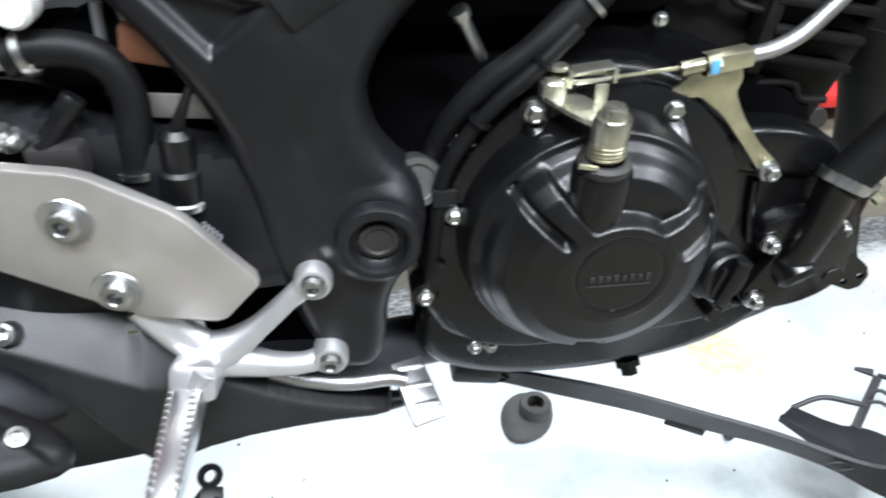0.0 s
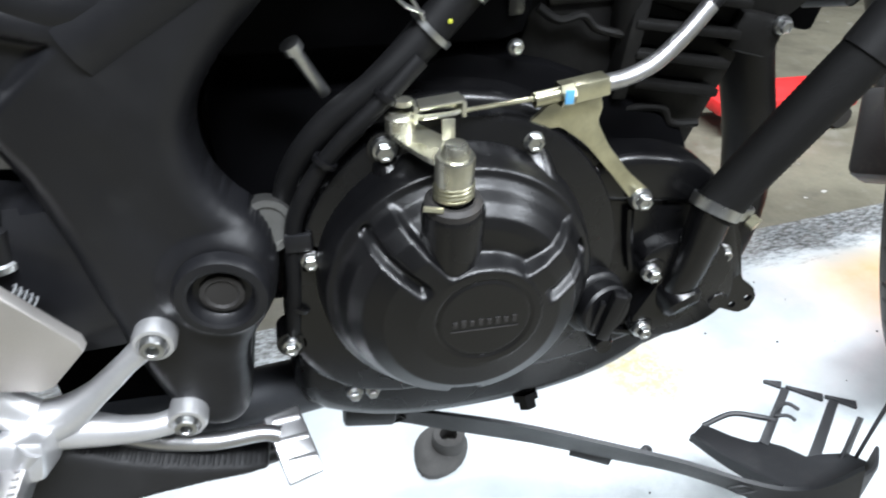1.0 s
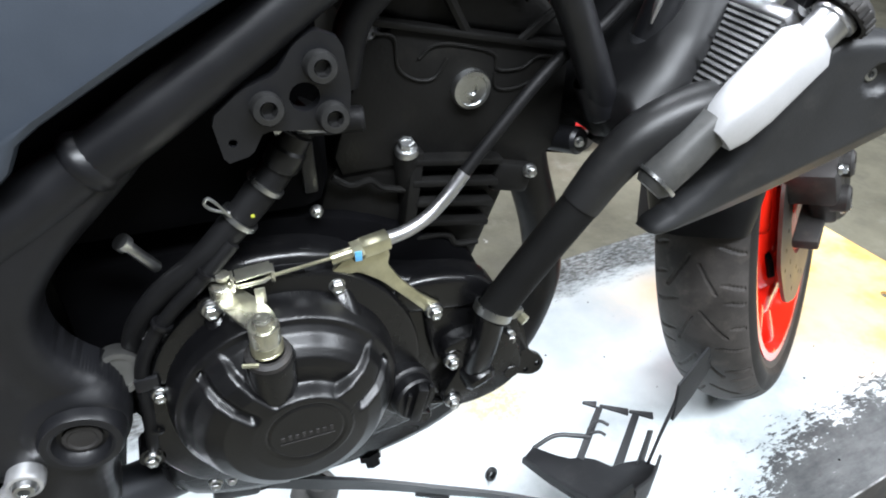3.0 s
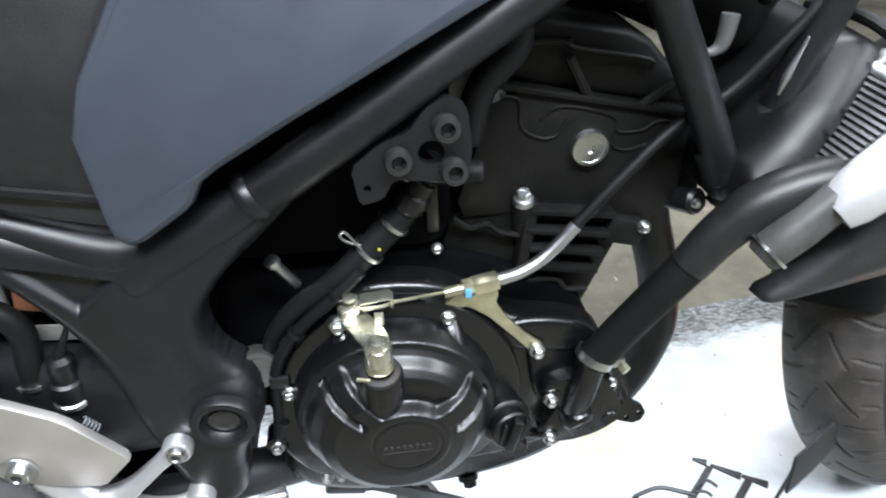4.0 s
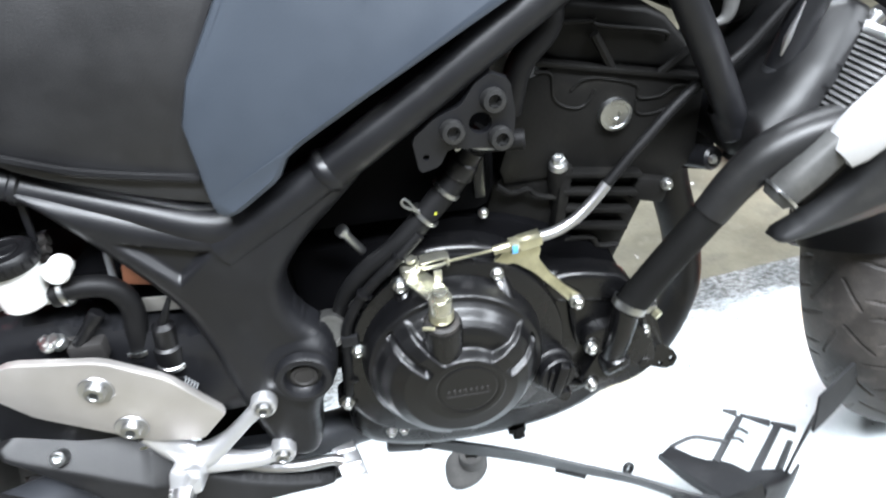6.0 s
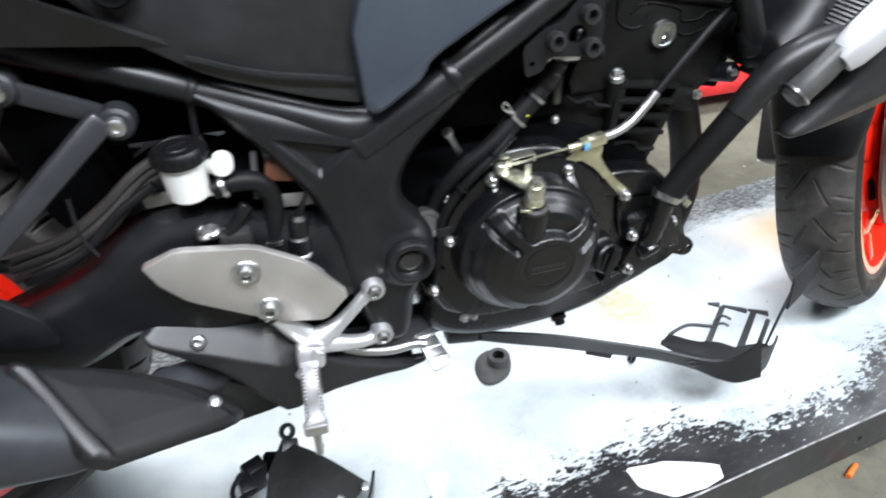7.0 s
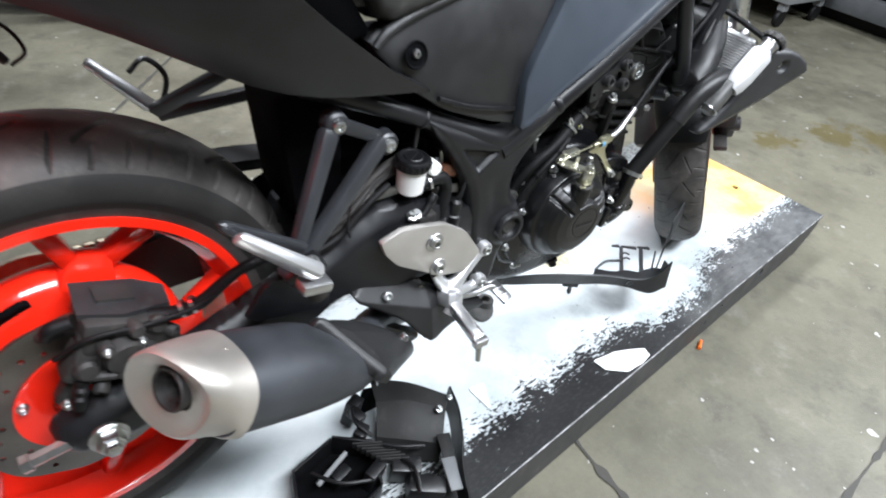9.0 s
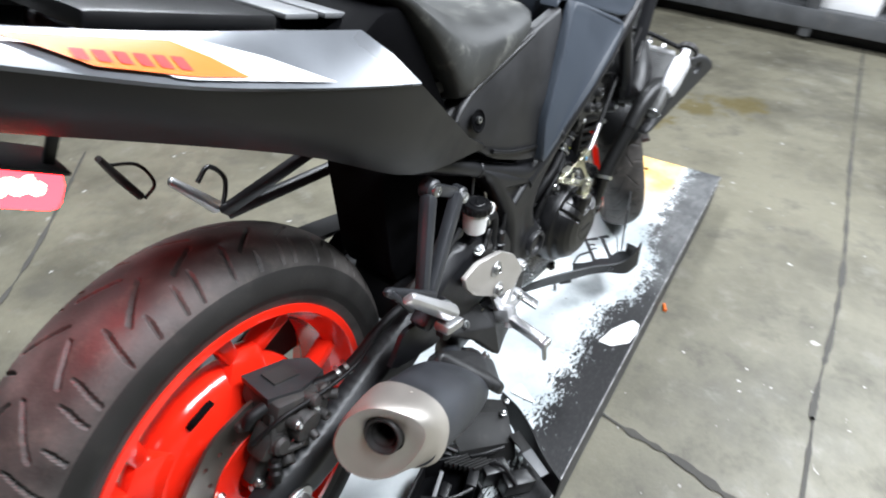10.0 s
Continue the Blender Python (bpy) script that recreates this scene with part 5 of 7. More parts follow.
for k in range(3):
    f = 0.2 + 0.3 * k
    c = Vector((-0.072, -0.078, 0.253)).lerp(Vector((-0.056, -0.122, 0.231)), f)
    B("pad_rib", bar(c + Vector((-0.009, 0, 0.0045)), c + Vector((0.011, 0.004, 0.0030)), 0.005, 0.004, None, None, 0.001, (0, -0.4, 1)), ALU, "", pedal)

res = B("brake_fluid_reservoir", lathe([(0.0, -0.042), (0.0150, -0.042), (0.0178, -0.039), (0.0198, -0.006), (0.0205, 0.0), (0, 0.0)], align((-0.281, -0.102, 0.548), (0, -0.02, 1)), 32), WHITEPL, "milky white brake fluid reservoir")
capb = lathe([(0.0228, -0.006), (0.0234, -0.004), (0.0230, 0.004), (0.0205, 0.0075), (0.0170, 0.0080), (0.0165, 0.0072), (0, 0.0072)], align((-0.281, -0.102, 0.550), (0, -0.02, 1)), 36)
B("reservoir_cap", capb, PLASTIC, "black ribbed reservoir cap", res)
for k in range(20):
    a = 2 * math.pi * k / 20
    B("cap_rib", block((-0.281 + 0.0236 * math.cos(a), -0.102 + 0.0236 * math.sin(a), 0.5495), (0.0024, 0.0024, 0.0075), 0.0008, pose(0, 0, 0, 0, 0, math.degrees(a))), PLASTIC, "", res)
B("reservoir_ear", lathe([(0.0, -0.008), (0.0095, -0.008), (0.0100, 0.006), (0.008, 0.0085), (0.004, 0.0085), (0, 0.007)], align((-0.248, -0.102, 0.534), OUT), 22), WHITEPL, "", res)
B("ear_web", bar((-0.262, -0.100, 0.532), (-0.248, -0.100, 0.534), 0.012, 0.008), WHITEPL, "", res)
B("reservoir_stay", bar((-0.262, -0.080, 0.600), (-0.266, -0.082, 0.55), 0.006, 0.004), FRAME)
B("reservoir_hose", tube([(-0.262, -0.100, 0.508), (-0.245, -0.098, 0.512), (-0.222, -0.094, 0.506), (-0.212, -0.092, 0.485), (-0.216, -0.094, 0.455), (-0.222, -0.096, 0.43)], 0.0095, 16), RUBBER, "bent black reservoir hose")
for at, ax in (((-0.252, -0.099, 0.510), (1, 0.1, 0.2)), ((-0.219, -0.095, 0.440), (0.1, 0, 1))):
    B("hose_clip", clamp(at, ax, 0.0098, 0.004), STEEL, "thin steel hose clip")
B("cap_disc", lathe([(0.0125, 0.0), (0.0125, 0.0018), (0.0115, 0.0026), (0, 0.0026)], align((-0.281, -0.1023, 0.5560), (0, -0.02, 1)), 28), PLASTIC, "", res)
B("cap_slot", block((-0.281, -0.1023, 0.5590), (0.018, 0.0026, 0.0016), 0.0005, pose(0, 0, 0, 0, 0, 30)), PLASTIC, "", res)
B("reservoir_bracket", bar((-0.326, -0.085, 0.498), (-0.288, -0.085, 0.500), 0.013, 0.004, None, None, 0.001), surf("grey_zinc_strip", (0.30, 0.30, 0.29), 0.45, 0.6, var=0.2), "dull grey reservoir bracket")
B("relay", block((-0.200, -0.078, 0.506), (0.028, 0.012, 0.020), 0.003, pose(0, 0, 0, 0, 12, 0)), surf("brown_relay_plastic", (0.22, 0.09, 0.05), 0.5), "brown relay under the seat")
B("relay_stay", bar((-0.222, -0.0760, 0.472), (-0.172, -0.0760, 0.468), 0.015, 0.003), surf("dusty_grey_stay", (0.26, 0.25, 0.23), 0.5, 0.3, var=0.3, dirt=(0.08, 0.07, 0.06), dirty=0.5), "dusty grey relay bracket")
B("relay_post", tube([(-0.221, -0.076, 0.528), (-0.227, -0.076, 0.478)], 0.0030, 10, 1), GREYMETAL)
B("hose_nipple", lathe([(0.0055, -0.01), (0.0055, 0.008), (0.007, 0.009), (0.007, 0.014), (0, 0.014)], align((-0.262, -0.100, 0.508), (1, 0, 0)), 14), WHITEPL)
mc = bmesh.new()
lathe([(0.0105, -0.045), (0.0115, -0.03), (0.0115, 0.02), (0.009, 0.024), (0.009, 0.034), (0, 0.034)], align((-0.262, -0.098, 0.435), (0.1, -0.05, 1)), 18, mc)
block((-0.252, -0.104, 0.455), (0.030, 0.02, 0.02), 0.004, bm=mc)
B("master_cylinder", mc, CALIPER, "black rear brake master cylinder")
bolt((-0.278, -0.110, 0.470), bike, HEX, (-0.2, -0.4, 1), 1.2)
B("banjo_bolt", lathe([(0.007, 0), (0.007, 0.006), (0.0045, 0.007), (0.0045, 0.012), (0, 0.012)], align((-0.270, -0.108, 0.466), (-0.2, -0.4, 1)), 12), STEEL)
boot = [Vector((-0.258, -0.108, 0.462)).lerp(Vector((-0.236, -0.100, 0.487)), k / 12) for k in range(13)]
B("ribbed_boot", tube(boot, [0.0050 + 0.0008 * (k % 2) + 0.0010 * (k > 7) for k in range(13)], 14, 1), PLASTIC, "ribbed black rubber boot on the brake line")
sw = B("brake_switch", lathe([(0.0, -0.03), (0.006, -0.03), (0.0065, -0.012), (0.0115, -0.010), (0.0125, 0.0), (0.0125, 0.012), (0.010, 0.014), (0.0095, 0.034), (0.006, 0.038), (0, 0.038)], align((-0.196, -0.096, 0.428), (0.12, -0.03, 1)), 22), PLASTIC, "black brake light switch")
B("switch_nut", lathe([(0.012, 0), (0.0135, 0.001), (0.0135, 0.005), (0.012, 0.006)], align((-0.197, -0.0955, 0.416), (0.12, -0.03, 1)), 24), STEEL, "", sw)
B("switch_stem", tube([(-0.1915, -0.097, 0.463), (-0.186, -0.098, 0.474), (-0.178, -0.094, 0.490)], [0.0048, 0.0032, 0.0018], 10), RUBBER, "", sw)
B("switch_spring", tube([Vector((-0.187 + 0.00026 * t, -0.1120, 0.410 - 0.00034 * t)) + Vector((math.sin(t * 0.9) * 0.0028, math.cos(t * 0.9) * 0.0034, math.sin(t * 0.9) * 0.0026)) for t in range(34)], 0.0007, 6, 1), GREYMETAL, "small dull return spring", sw)
B("brake_pipe", tube([(-0.215, -0.070, 0.560), (-0.212, -0.072, 0.530), (-0.205, -0.075, 0.505), (-0.180, -0.078, 0.500)], 0.0028, 8), STEEL)
B("rear_wire", tube([(-0.178, -0.092, 0.490), (-0.174, -0.082, 0.51), (-0.18, -0.06, 0.54)], 0.003, 8), RUBBER)
B("oil_bolt", lathe([(0.010, 0), (0.010, 0.006), (0.006, 0.007), (0.006, 0.014), (0, 0.014)], align((-0.246, -0.098, 0.328), OUT), 6), ZINC, "yellow zinc linkage bolt")
# Both linkage blocks are darkened with the shade colour.
B("inner_block", block((-0.22, -0.02, 0.44), (0.10, 0.10, 0.14), 0.02), INNER, "dark rear shock linkage block")
B("linkage_block", block((-0.165, 0.015, 0.262), (0.13, 0.13, 0.13), 0.02), INNER, "dark suspension linkage")
shock = B("rear_shock", lathe([(0.020, -0.10), (0.028, -0.08), (0.028, 0.08), (0.02, 0.1)], align((-0.22, 0.0, 0.52), (-0.3, 0, 1)), 20), RUBBER)

# ---- passenger footrest stay ----
st = bmesh.new()
bar((-0.402, -0.104, 0.622), (-0.470, -0.152, 0.490), 0.023, 0.020, 0.017, 0.018, 0.007, OUT, st)
bar((-0.329, -0.099, 0.590), (-0.458, -0.152, 0.492), 0.022, 0.019, 0.019, 0.018, 0.006, OUT, st)
bar((-0.404, -0.100, 0.630), (-0.330, -0.097, 0.592), 0.018, 0.008, 0.017, 0.008, 0.003, OUT, st)
for at in ((-0.394, -0.103, 0.625), (-0.321, -0.098, 0.583)):
    lathe([(0.0150, -0.012), (0.0145, 0.003), (0.0120, 0.006), (0, 0.006)], align(at, OUT), 24, st)
block((-0.470, -0.160, 0.487), (0.034, 0.030, 0.022), 0.006, pose(0, 0, 0, 0, -35, 0), st)
STAY = surf("satin_stay_paint", (0.025, 0.0265, 0.030), 0.36, fine=600, bump=0.15, dirt=(0.03, 0.028, 0.026), dirty=0.2, spec=0.5)
stay = B("passenger_stay", st, STAY, "black two-legged passenger footrest stay")
for at in ((-0.394, -0.108, 0.625), (-0.321, -0.103, 0.583)):
    B("stay_bolt", lathe([(0.0088, 0.0), (0.0088, 0.0020), (0.0076, 0.0055), (0.0050, 0.0072), (0.0036, 0.0072), (0.0030, 0.0046), (0, 0.0046)], align(at, OUT), 24), STEEL, "bright domed stay bolt", stay)
pp = bmesh.new()
bar((-0.462, -0.198, 0.508), (-0.545, -0.190, 0.578), 0.018, 0.024, 0.012, 0.018, 0.006, (0.5, -0.6, 0.6), pp)
ppeg = B("passenger_footrest", pp, SILVER, "folded silver passenger footrest")
B("peg_block", block((-0.466, -0.196, 0.492), (0.036, 0.024, 0.014), 0.004, pose(0, 0, 0, 0, 8, 0)), ALU, "", ppeg)
B("peg_clevis", block((-0.462, -0.180, 0.505), (0.030, 0.026, 0.018), 0.006, pose(0, 0, 0, 0, -30, 0)), FRAME, "", ppeg)
bolt((-0.464, -0.187, 0.514), ppeg, SOCKET, (0, -0.3, 1), 0.9)
B("peg_guard", bar((-0.462, -0.166, 0.520), (-0.545, -0.162, 0.573), 0.012, 0.010, 0.010, 0.009, 0.003), STAY, "grey bent footrest guard bar", stay)
B("peg_guard", bar((-0.545, -0.164, 0.573), (-0.512, -0.172, 0.528), 0.008, 0.009, 0.008, 0.008, 0.003), STAY, "", stay)
B("guard_bend", tube([(-0.538, -0.162, 0.570), (-0.549, -0.162, 0.574), (-0.541, -0.165, 0.566)], 0.0048, 10, 4), STAY, "", stay)
B("lower_nut", lathe([(0.013, -0.006), (0.013, 0.006), (0.009, 0.008), (0, 0.008)], align((-0.458, -0.185, 0.470), OUT), 20), CALIPER, "", stay)
# the left one
st2 = bmesh.new()
bar((-0.394, 0.104, 0.625), (-0.505, 0.215, 0.510), 0.02, 0.012, 0.02, 0.014, 0.003, OUT, st2)
bar((-0.319, 0.098, 0.583), (-0.500, 0.215, 0.505), 0.018, 0.012, 0.02, 0.014, 0.003, OUT, st2)
B("passenger_stay", st2, FRAME, "black two-legged passenger footrest stay")
lp = B("passenger_footrest", bar((-0.505, 0.228, 0.512), (-0.578, 0.222, 0.590), 0.016, 0.020, 0.010, 0.014, 0.004, (0.5, 0.6, 0.6)), ALU, "folded silver passenger footrest")
B("peg_loop", tube([(-0.525, 0.24, 0.56), (-0.500, 0.245, 0.575), (-0.475, 0.245, 0.545), (-0.490, 0.24, 0.505), (-0.515, 0.235, 0.515)], 0.004, 8), FRAME, "", lp)

# ---- swingarm ----
def arm_bend(s):
    return lambda x, z: s * (-0.030 * min(1, max(0, (-0.40 - x) / 0.25)) + 0.012 * max(0, (x + 0.30) / 0.2))


def arm_face(x, z, d):
    """Pressed box arm, chamfered along both edges, bent outwards towards the axle."""
    return -0.108 - 0.030 * np.clip((-0.40 - x) / 0.25, 0, 1) + 0.012 * np.maximum(0, (x + 0.30) / 0.2) + (0.006 + 0.016 * np.clip((-0.29 - x) / 0.05, 0, 1)) * (1 - np.clip(d / 0.021, 0, 1)) ** 1.3


def arm_back(x, z):
    return -0.070 - 0.030 * np.clip((-0.40 - x) / 0.25, 0, 1) + 0.012 * np.maximum(0, (x + 0.30) / 0.2)


ARM = [(-0.085, 0.425), (-0.20, 0.455), (-0.268, 0.486), (-0.315, 0.490), (-0.360, 0.468), (-0.400, 0.436), (-0.470, 0.414), (-0.60, 0.372), (-0.725, 0.342), (-0.745, 0.310), (-0.725, 0.274), (-0.646, 0.280), (-0.47, 0.310), (-0.412, 0.322), (-0.370, 0.349), (-0.348, 0.342), (-0.325, 0.322), (-0.22, 0.342), (-0.085, 0.352)]
swing = B("swingarm", relief(ARM, arm_face, arm_back, 0.004), FRAME, "black steel swingarm", sharp=1.0)
B("swingarm_side", plate(ARM, 0.070, 0.108, 0, 2, bend=arm_bend(-1)), FRAME, "", swing)
B("swingarm_cross", block((-0.36, 0.0, 0.40), (0.10, 0.15, 0.09), 0.02), FRAME, "", swing)
axle = B("axle_nut", lathe([(0.019, 0), (0.019, 0.003), (0.0155, 0.0035), (0.0155, 0.015), (0.013, 0.017), (0.009, 0.017), (0.009, 0.023), (0, 0.024)], align((-0.688, -0.1385, 0.309), OUT), 6), STEEL, "steel rear axle nut", swing)
B("axle_washer", lathe([(0.022, -0.002), (0.022, 0.002), (0, 0.002)], align((-0.688, -0.1385, 0.309), OUT), 28), STEEL, "", swing)
B("chain_adjuster", lathe([(0.008, -0.03), (0.008, 0.012), (0.011, 0.013), (0.011, 0.022), (0, 0.022)], align((-0.752, -0.126, 0.305), (-1, 0, -0.15)), 6), STEEL, "", swing)
B("axle", tube([(-0.694, -0.137, 0.314), (-0.694, 0.14, 0.314)], 0.0085, 14, 1), STEEL, "", swing)
wire = [(-0.31, -0.095, 0.52), (-0.345, -0.10, 0.500), (-0.385, -0.105, 0.468), (-0.43, -0.11, 0.455)]
B("abs_wire", tube(wire, 0.0045, 10), RUBBER)
B("abs_wire", tube([(p[0] - 0.008, p[1], p[2] - 0.006) for p in wire], 0.004, 10), RUBBER)
LOOM = surf("dusty_loom_sleeve", (0.034, 0.031, 0.029), 0.6, fine=300, bump=0.3, dirt=(0.09, 0.08, 0.07), dirty=0.4)
for k, r in enumerate((0.0055, 0.0045, 0.0035)):
    B("wire_loom", tube([(-0.262, -0.070 - 0.006 * k, 0.545 - 0.006 * k), (-0.315, -0.080, 0.532 - 0.008 * k), (-0.360, -0.086 - 0.004 * k, 0.500 - 0.010 * k), (-0.400, -0.092, 0.478 - 0.009 * k), (-0.45, -0.098, 0.470 - 0.012 * k)], r, 10), LOOM, "dusty wire loom over the swingarm")
B("cable_tie", tube([(-0.375, -0.115, 0.53), (-0.378, -0.113, 0.49), (-0.372, -0.110, 0.465)], 0.0018, 6), FRAME)

# ---- exhaust ----
AX0, DIR = Vector((-0.630, -0.233, 0.456)), Vector((0.885, 0.185, -0.427)).normalized()
SIDE = DIR.cross(Vector((0, 0, 1))).normalized()
UPV = SIDE.cross(DIR).normalized()


def along(sv, u=0.0, v=0.0):
    return AX0 + DIR * sv + SIDE * u + UPV * v


def oval(k, n, rx, rz, p=2.5):
    c, d = math.cos(2 * math.pi * k / n), math.sin(2 * math.pi * k / n)
    return math.copysign(abs(c) ** (2 / p), c) * rx, math.copysign(abs(d) ** (2 / p), d) * rz


def can_ring(sv, rx, rz, drop=0.007, n=48):
    return [along(sv, u, v - drop) for u, v in (oval(k, n, rx, rz) for k in range(n))]


muf = B("muffler", loft([can_ring(*q) for q in ((0.042, 0.0530, 0.0450), (0.06, 0.0550, 0.0465), (0.15, 0.0550, 0.0465), (0.175, 0.0545, 0.0440, 0.0080), (0.20, 0.0530, 0.0395, 0.0095), (0.24, 0.0480, 0.0310, 0.0130), (0.27, 0.038, 0.0235, 0.0150), (0.29, 0.024, 0.016, 0.0150))]), EXH, "matt black oval muffler")
# end cap: rounded three-cornered mouth set square to the road and turned outwards
MOUTH = chaikin([(-0.034, 0.026), (-0.010, 0.045), (0.032, 0.045), (0.054, 0.028), (0.047, -0.010), (0.024, -0.054), (-0.010, -0.080), (-0.042, -0.074), (-0.060, -0.040), (-0.050, 0.002)], 3)


def mouth_at(ang):
    """Radius of the mouth's outline in a direction."""
    best = 0.05
    for a, b in zip(MOUTH, MOUTH[1:] + MOUTH[:1]):
        t0, t1 = math.atan2(a[1], a[0]), math.atan2(b[1], b[0])
        d = (ang - t0 + math.pi) % (2 * math.pi) - math.pi
        w = (t1 - t0 + math.pi) % (2 * math.pi) - math.pi
        if w and 0 <= d / w <= 1:
            best = float(np.hypot(*(a + (b - a) * (d / w))))
    return best


def cap_ring(sv, blend, size, tilt, n=60):
    out = []
    for k in range(n):
        a = 2 * math.pi * k / n
        m_ = mouth_at(a)
        u0, v0 = m_ * math.cos(a), m_ * math.sin(a)
        e = 1 / (abs(math.cos(a) / 0.0560) ** 2.5 + abs(math.sin(a) / 0.0470) ** 2.5) ** 0.4
        u1, v1 = e * math.cos(a), e * math.sin(a) - 0.007 * (sv > 0.015)
        u, v = (u0 * blend + u1 * (1 - blend)) * size, (v0 * blend + v1 * (1 - blend)) * size
        out.append(along(sv + tilt * (0.38 * u - 0.42 * v), u, v))
    return out


capr = [(0.054, 0.0, 0.985, 0.0), (0.054, 0.0, 1.035, 0.0), (0.040, 0.15, 1.035, 0.2), (0.020, 0.6, 1.03, 0.7), (0.006, 0.95, 1.01, 1.0), (-0.004, 1.0, 0.965, 1.0), (-0.008, 1.0, 0.90, 1.0), (-0.006, 1.0, 0.83, 1.0), (-0.0045, 0.95, 0.66, 0.9), (-0.002, 0.5, 0.50, 0.65), (-0.001, 0.0, 0.42, 0.5)]
B("muffler_end_cap", loft([cap_ring(*q) for q in capr], cap=False), CAPMET, "satin metal muffler end cap", muf)
B("outlet_pipe", lathe([(0.0228, 0.012), (0.0228, -0.002), (0.0210, -0.0045), (0.0185, -0.0035), (0.0175, 0.004), (0.0150, 0.006), (0.0138, 0.003), (0.0128, 0.006), (0.0125, 0.06), (0, 0.06)], align(along(-0.0045), DIR + UPV * 0.10 - SIDE * 0.10), 40), CALIPER, "dark outlet pipe", muf)
B("cap_rivet", lathe([(0.003, 0), (0.0025, 0.0015), (0, 0.002)], align(along(0.040, 0.004, 0.041), UPV), 10), CAPMET, "", muf)


# heat shield: a moulded plate lying over the muffler's front end, with a raised rear band
SHM = Matrix(((0.774, -0.629, 0.075, -0.458), (0.018, 0.140, 0.990, -0.166), (-0.633, -0.765, 0.120, 0.413), (0, 0, 0, 1)))


def shield_face(x, z, d):
    rear = np.full(x.shape, 9.0)
    for (ax, az), (bx, bz) in (((-0.004, -0.006), (0.062, -0.064)), ((0.062, -0.064), (0.092, -0.087))):
        t = np.clip(((x - ax) * (bx - ax) + (z - az) * (bz - az)) / ((bx - ax) ** 2 + (bz - az) ** 2), 0, 1)
        rear = np.minimum(rear, np.hypot(x - ax - t * (bx - ax), z - az - t * (bz - az)))
    crease = np.interp(x, [0.0, 0.016, 0.06, 0.112, 0.150, 0.175, 0.23], [-0.012, -0.010, 0.006, 0.0115, 0.0095, 0.003, -0.014])
    y = 0.003 - 0.009 * swell(d, 0.014) - 0.004 * np.clip(d / 0.03, 0, 1)
    y = y - 0.0040 * np.clip((0.0160 - rear) / 0.0030, 0, 1)
    return y + 0.0022 * np.clip((z - crease) / 0.0030, 0, 1) * np.clip((rear - 0.015) / 0.004, 0, 1)


shm = relief([(-0.004, -0.006), (0.025, 0.004), (0.062, 0.0145), (0.107, 0.0235), (0.146, 0.0255), (0.185, 0.024), (0.214, 0.020), (0.227, 0.004), (0.216, -0.012), (0.166, -0.042), (0.127, -0.066), (0.091, -0.089), (0.064, -0.066), (0.030, -0.031)], shield_face, 0.0055, 0.0020, 1)
bmesh.ops.transform(shm, matrix=SHM, verts=shm.verts)
shield = B("heat_shield", shm, SHIELD, "black plastic muffler heat shield with a raised rear band", sharp=1.0)
bolt(SHM @ Vector((0.186, -0.0085, 0.0)), shield, SOCKET, (0.629, -0.30, 0.765), 0.8)


def guard_face(x, z, d):
    """Sloping plate over the pipe, its upper strip folded back."""
    y = -0.122 - 0.26 * (0.363 - z) + 0.42 * np.maximum(0, x + 0.24) + 0.005 * (1 - swell(d, 0.006))
    return y + 0.8 * np.maximum(0, z - 0.361 + 0.44 * (x + 0.367)) * np.clip((-0.19 - x) / 0.06, 0, 1)


def guard_back(x, z):
    return -0.096 - 0.26 * (0.363 - z) + 0.42 * np.maximum(0, x + 0.24)


B("mid_pipe", tube([along(0.27, 0.0, -0.010), (-0.33, -0.105, 0.282), (-0.25, -0.060, 0.240), (-0.15, -0.05, 0.235), (-0.02, -0.01, 0.215), (0.10, 0.02, 0.20)], 0.023, 20), EXH, "black exhaust pipe")
guard = B("pipe_guard", relief([(-0.371, 0.362), (-0.345, 0.374), (-0.309, 0.376), (-0.262, 0.352), (-0.214, 0.316), (-0.181, 0.280), (-0.139, 0.248), (-0.095, 0.223), (-0.083, 0.218), (-0.087, 0.211), (-0.141, 0.230), (-0.201, 0.245), (-0.238, 0.245), (-0.258, 0.262), (-0.290, 0.303), (-0.326, 0.330)], guard_face, guard_back, 0.0018, 1), SHIELD, "black plastic exhaust pipe guard", sharp=1.0)
bolt((-0.313, -0.1205, 0.3475), guard, SOCKET, (0, -0.8, 0.6), 0.9)
B("guard_flange", plate([(-0.372, 0.300), (-0.345, 0.298), (-0.300, 0.276), (-0.262, 0.246), (-0.236, 0.228), (-0.238, 0.219), (-0.268, 0.2115), (-0.320, 0.203), (-0.392, 0.194), (-0.400, 0.250)], -0.113, -0.094, 0.004, 1), COVERPL, "", guard)
B("guard_tip", tube([(-0.125, -0.066, 0.198), (-0.095, -0.056, 0.184), (-0.065, -0.049, 0.178)], [0.006, 0.010, 0.006], 12), PLASTIC)
B("hanger", plate([(-0.50, 0.47), (-0.455, 0.47), (-0.42, 0.43), (-0.42, 0.40), (-0.53, 0.42)], -0.150, -0.142, 0.002, 1), FRAME, "black muffler hanger")


# headers
HEADER = surf("sooty_header_steel", (0.016, 0.0155, 0.016), 0.45, 0.3, var=0.3, fine=400, bump=0.2, dirt=(0.06, 0.05, 0.04), dirty=0.4)
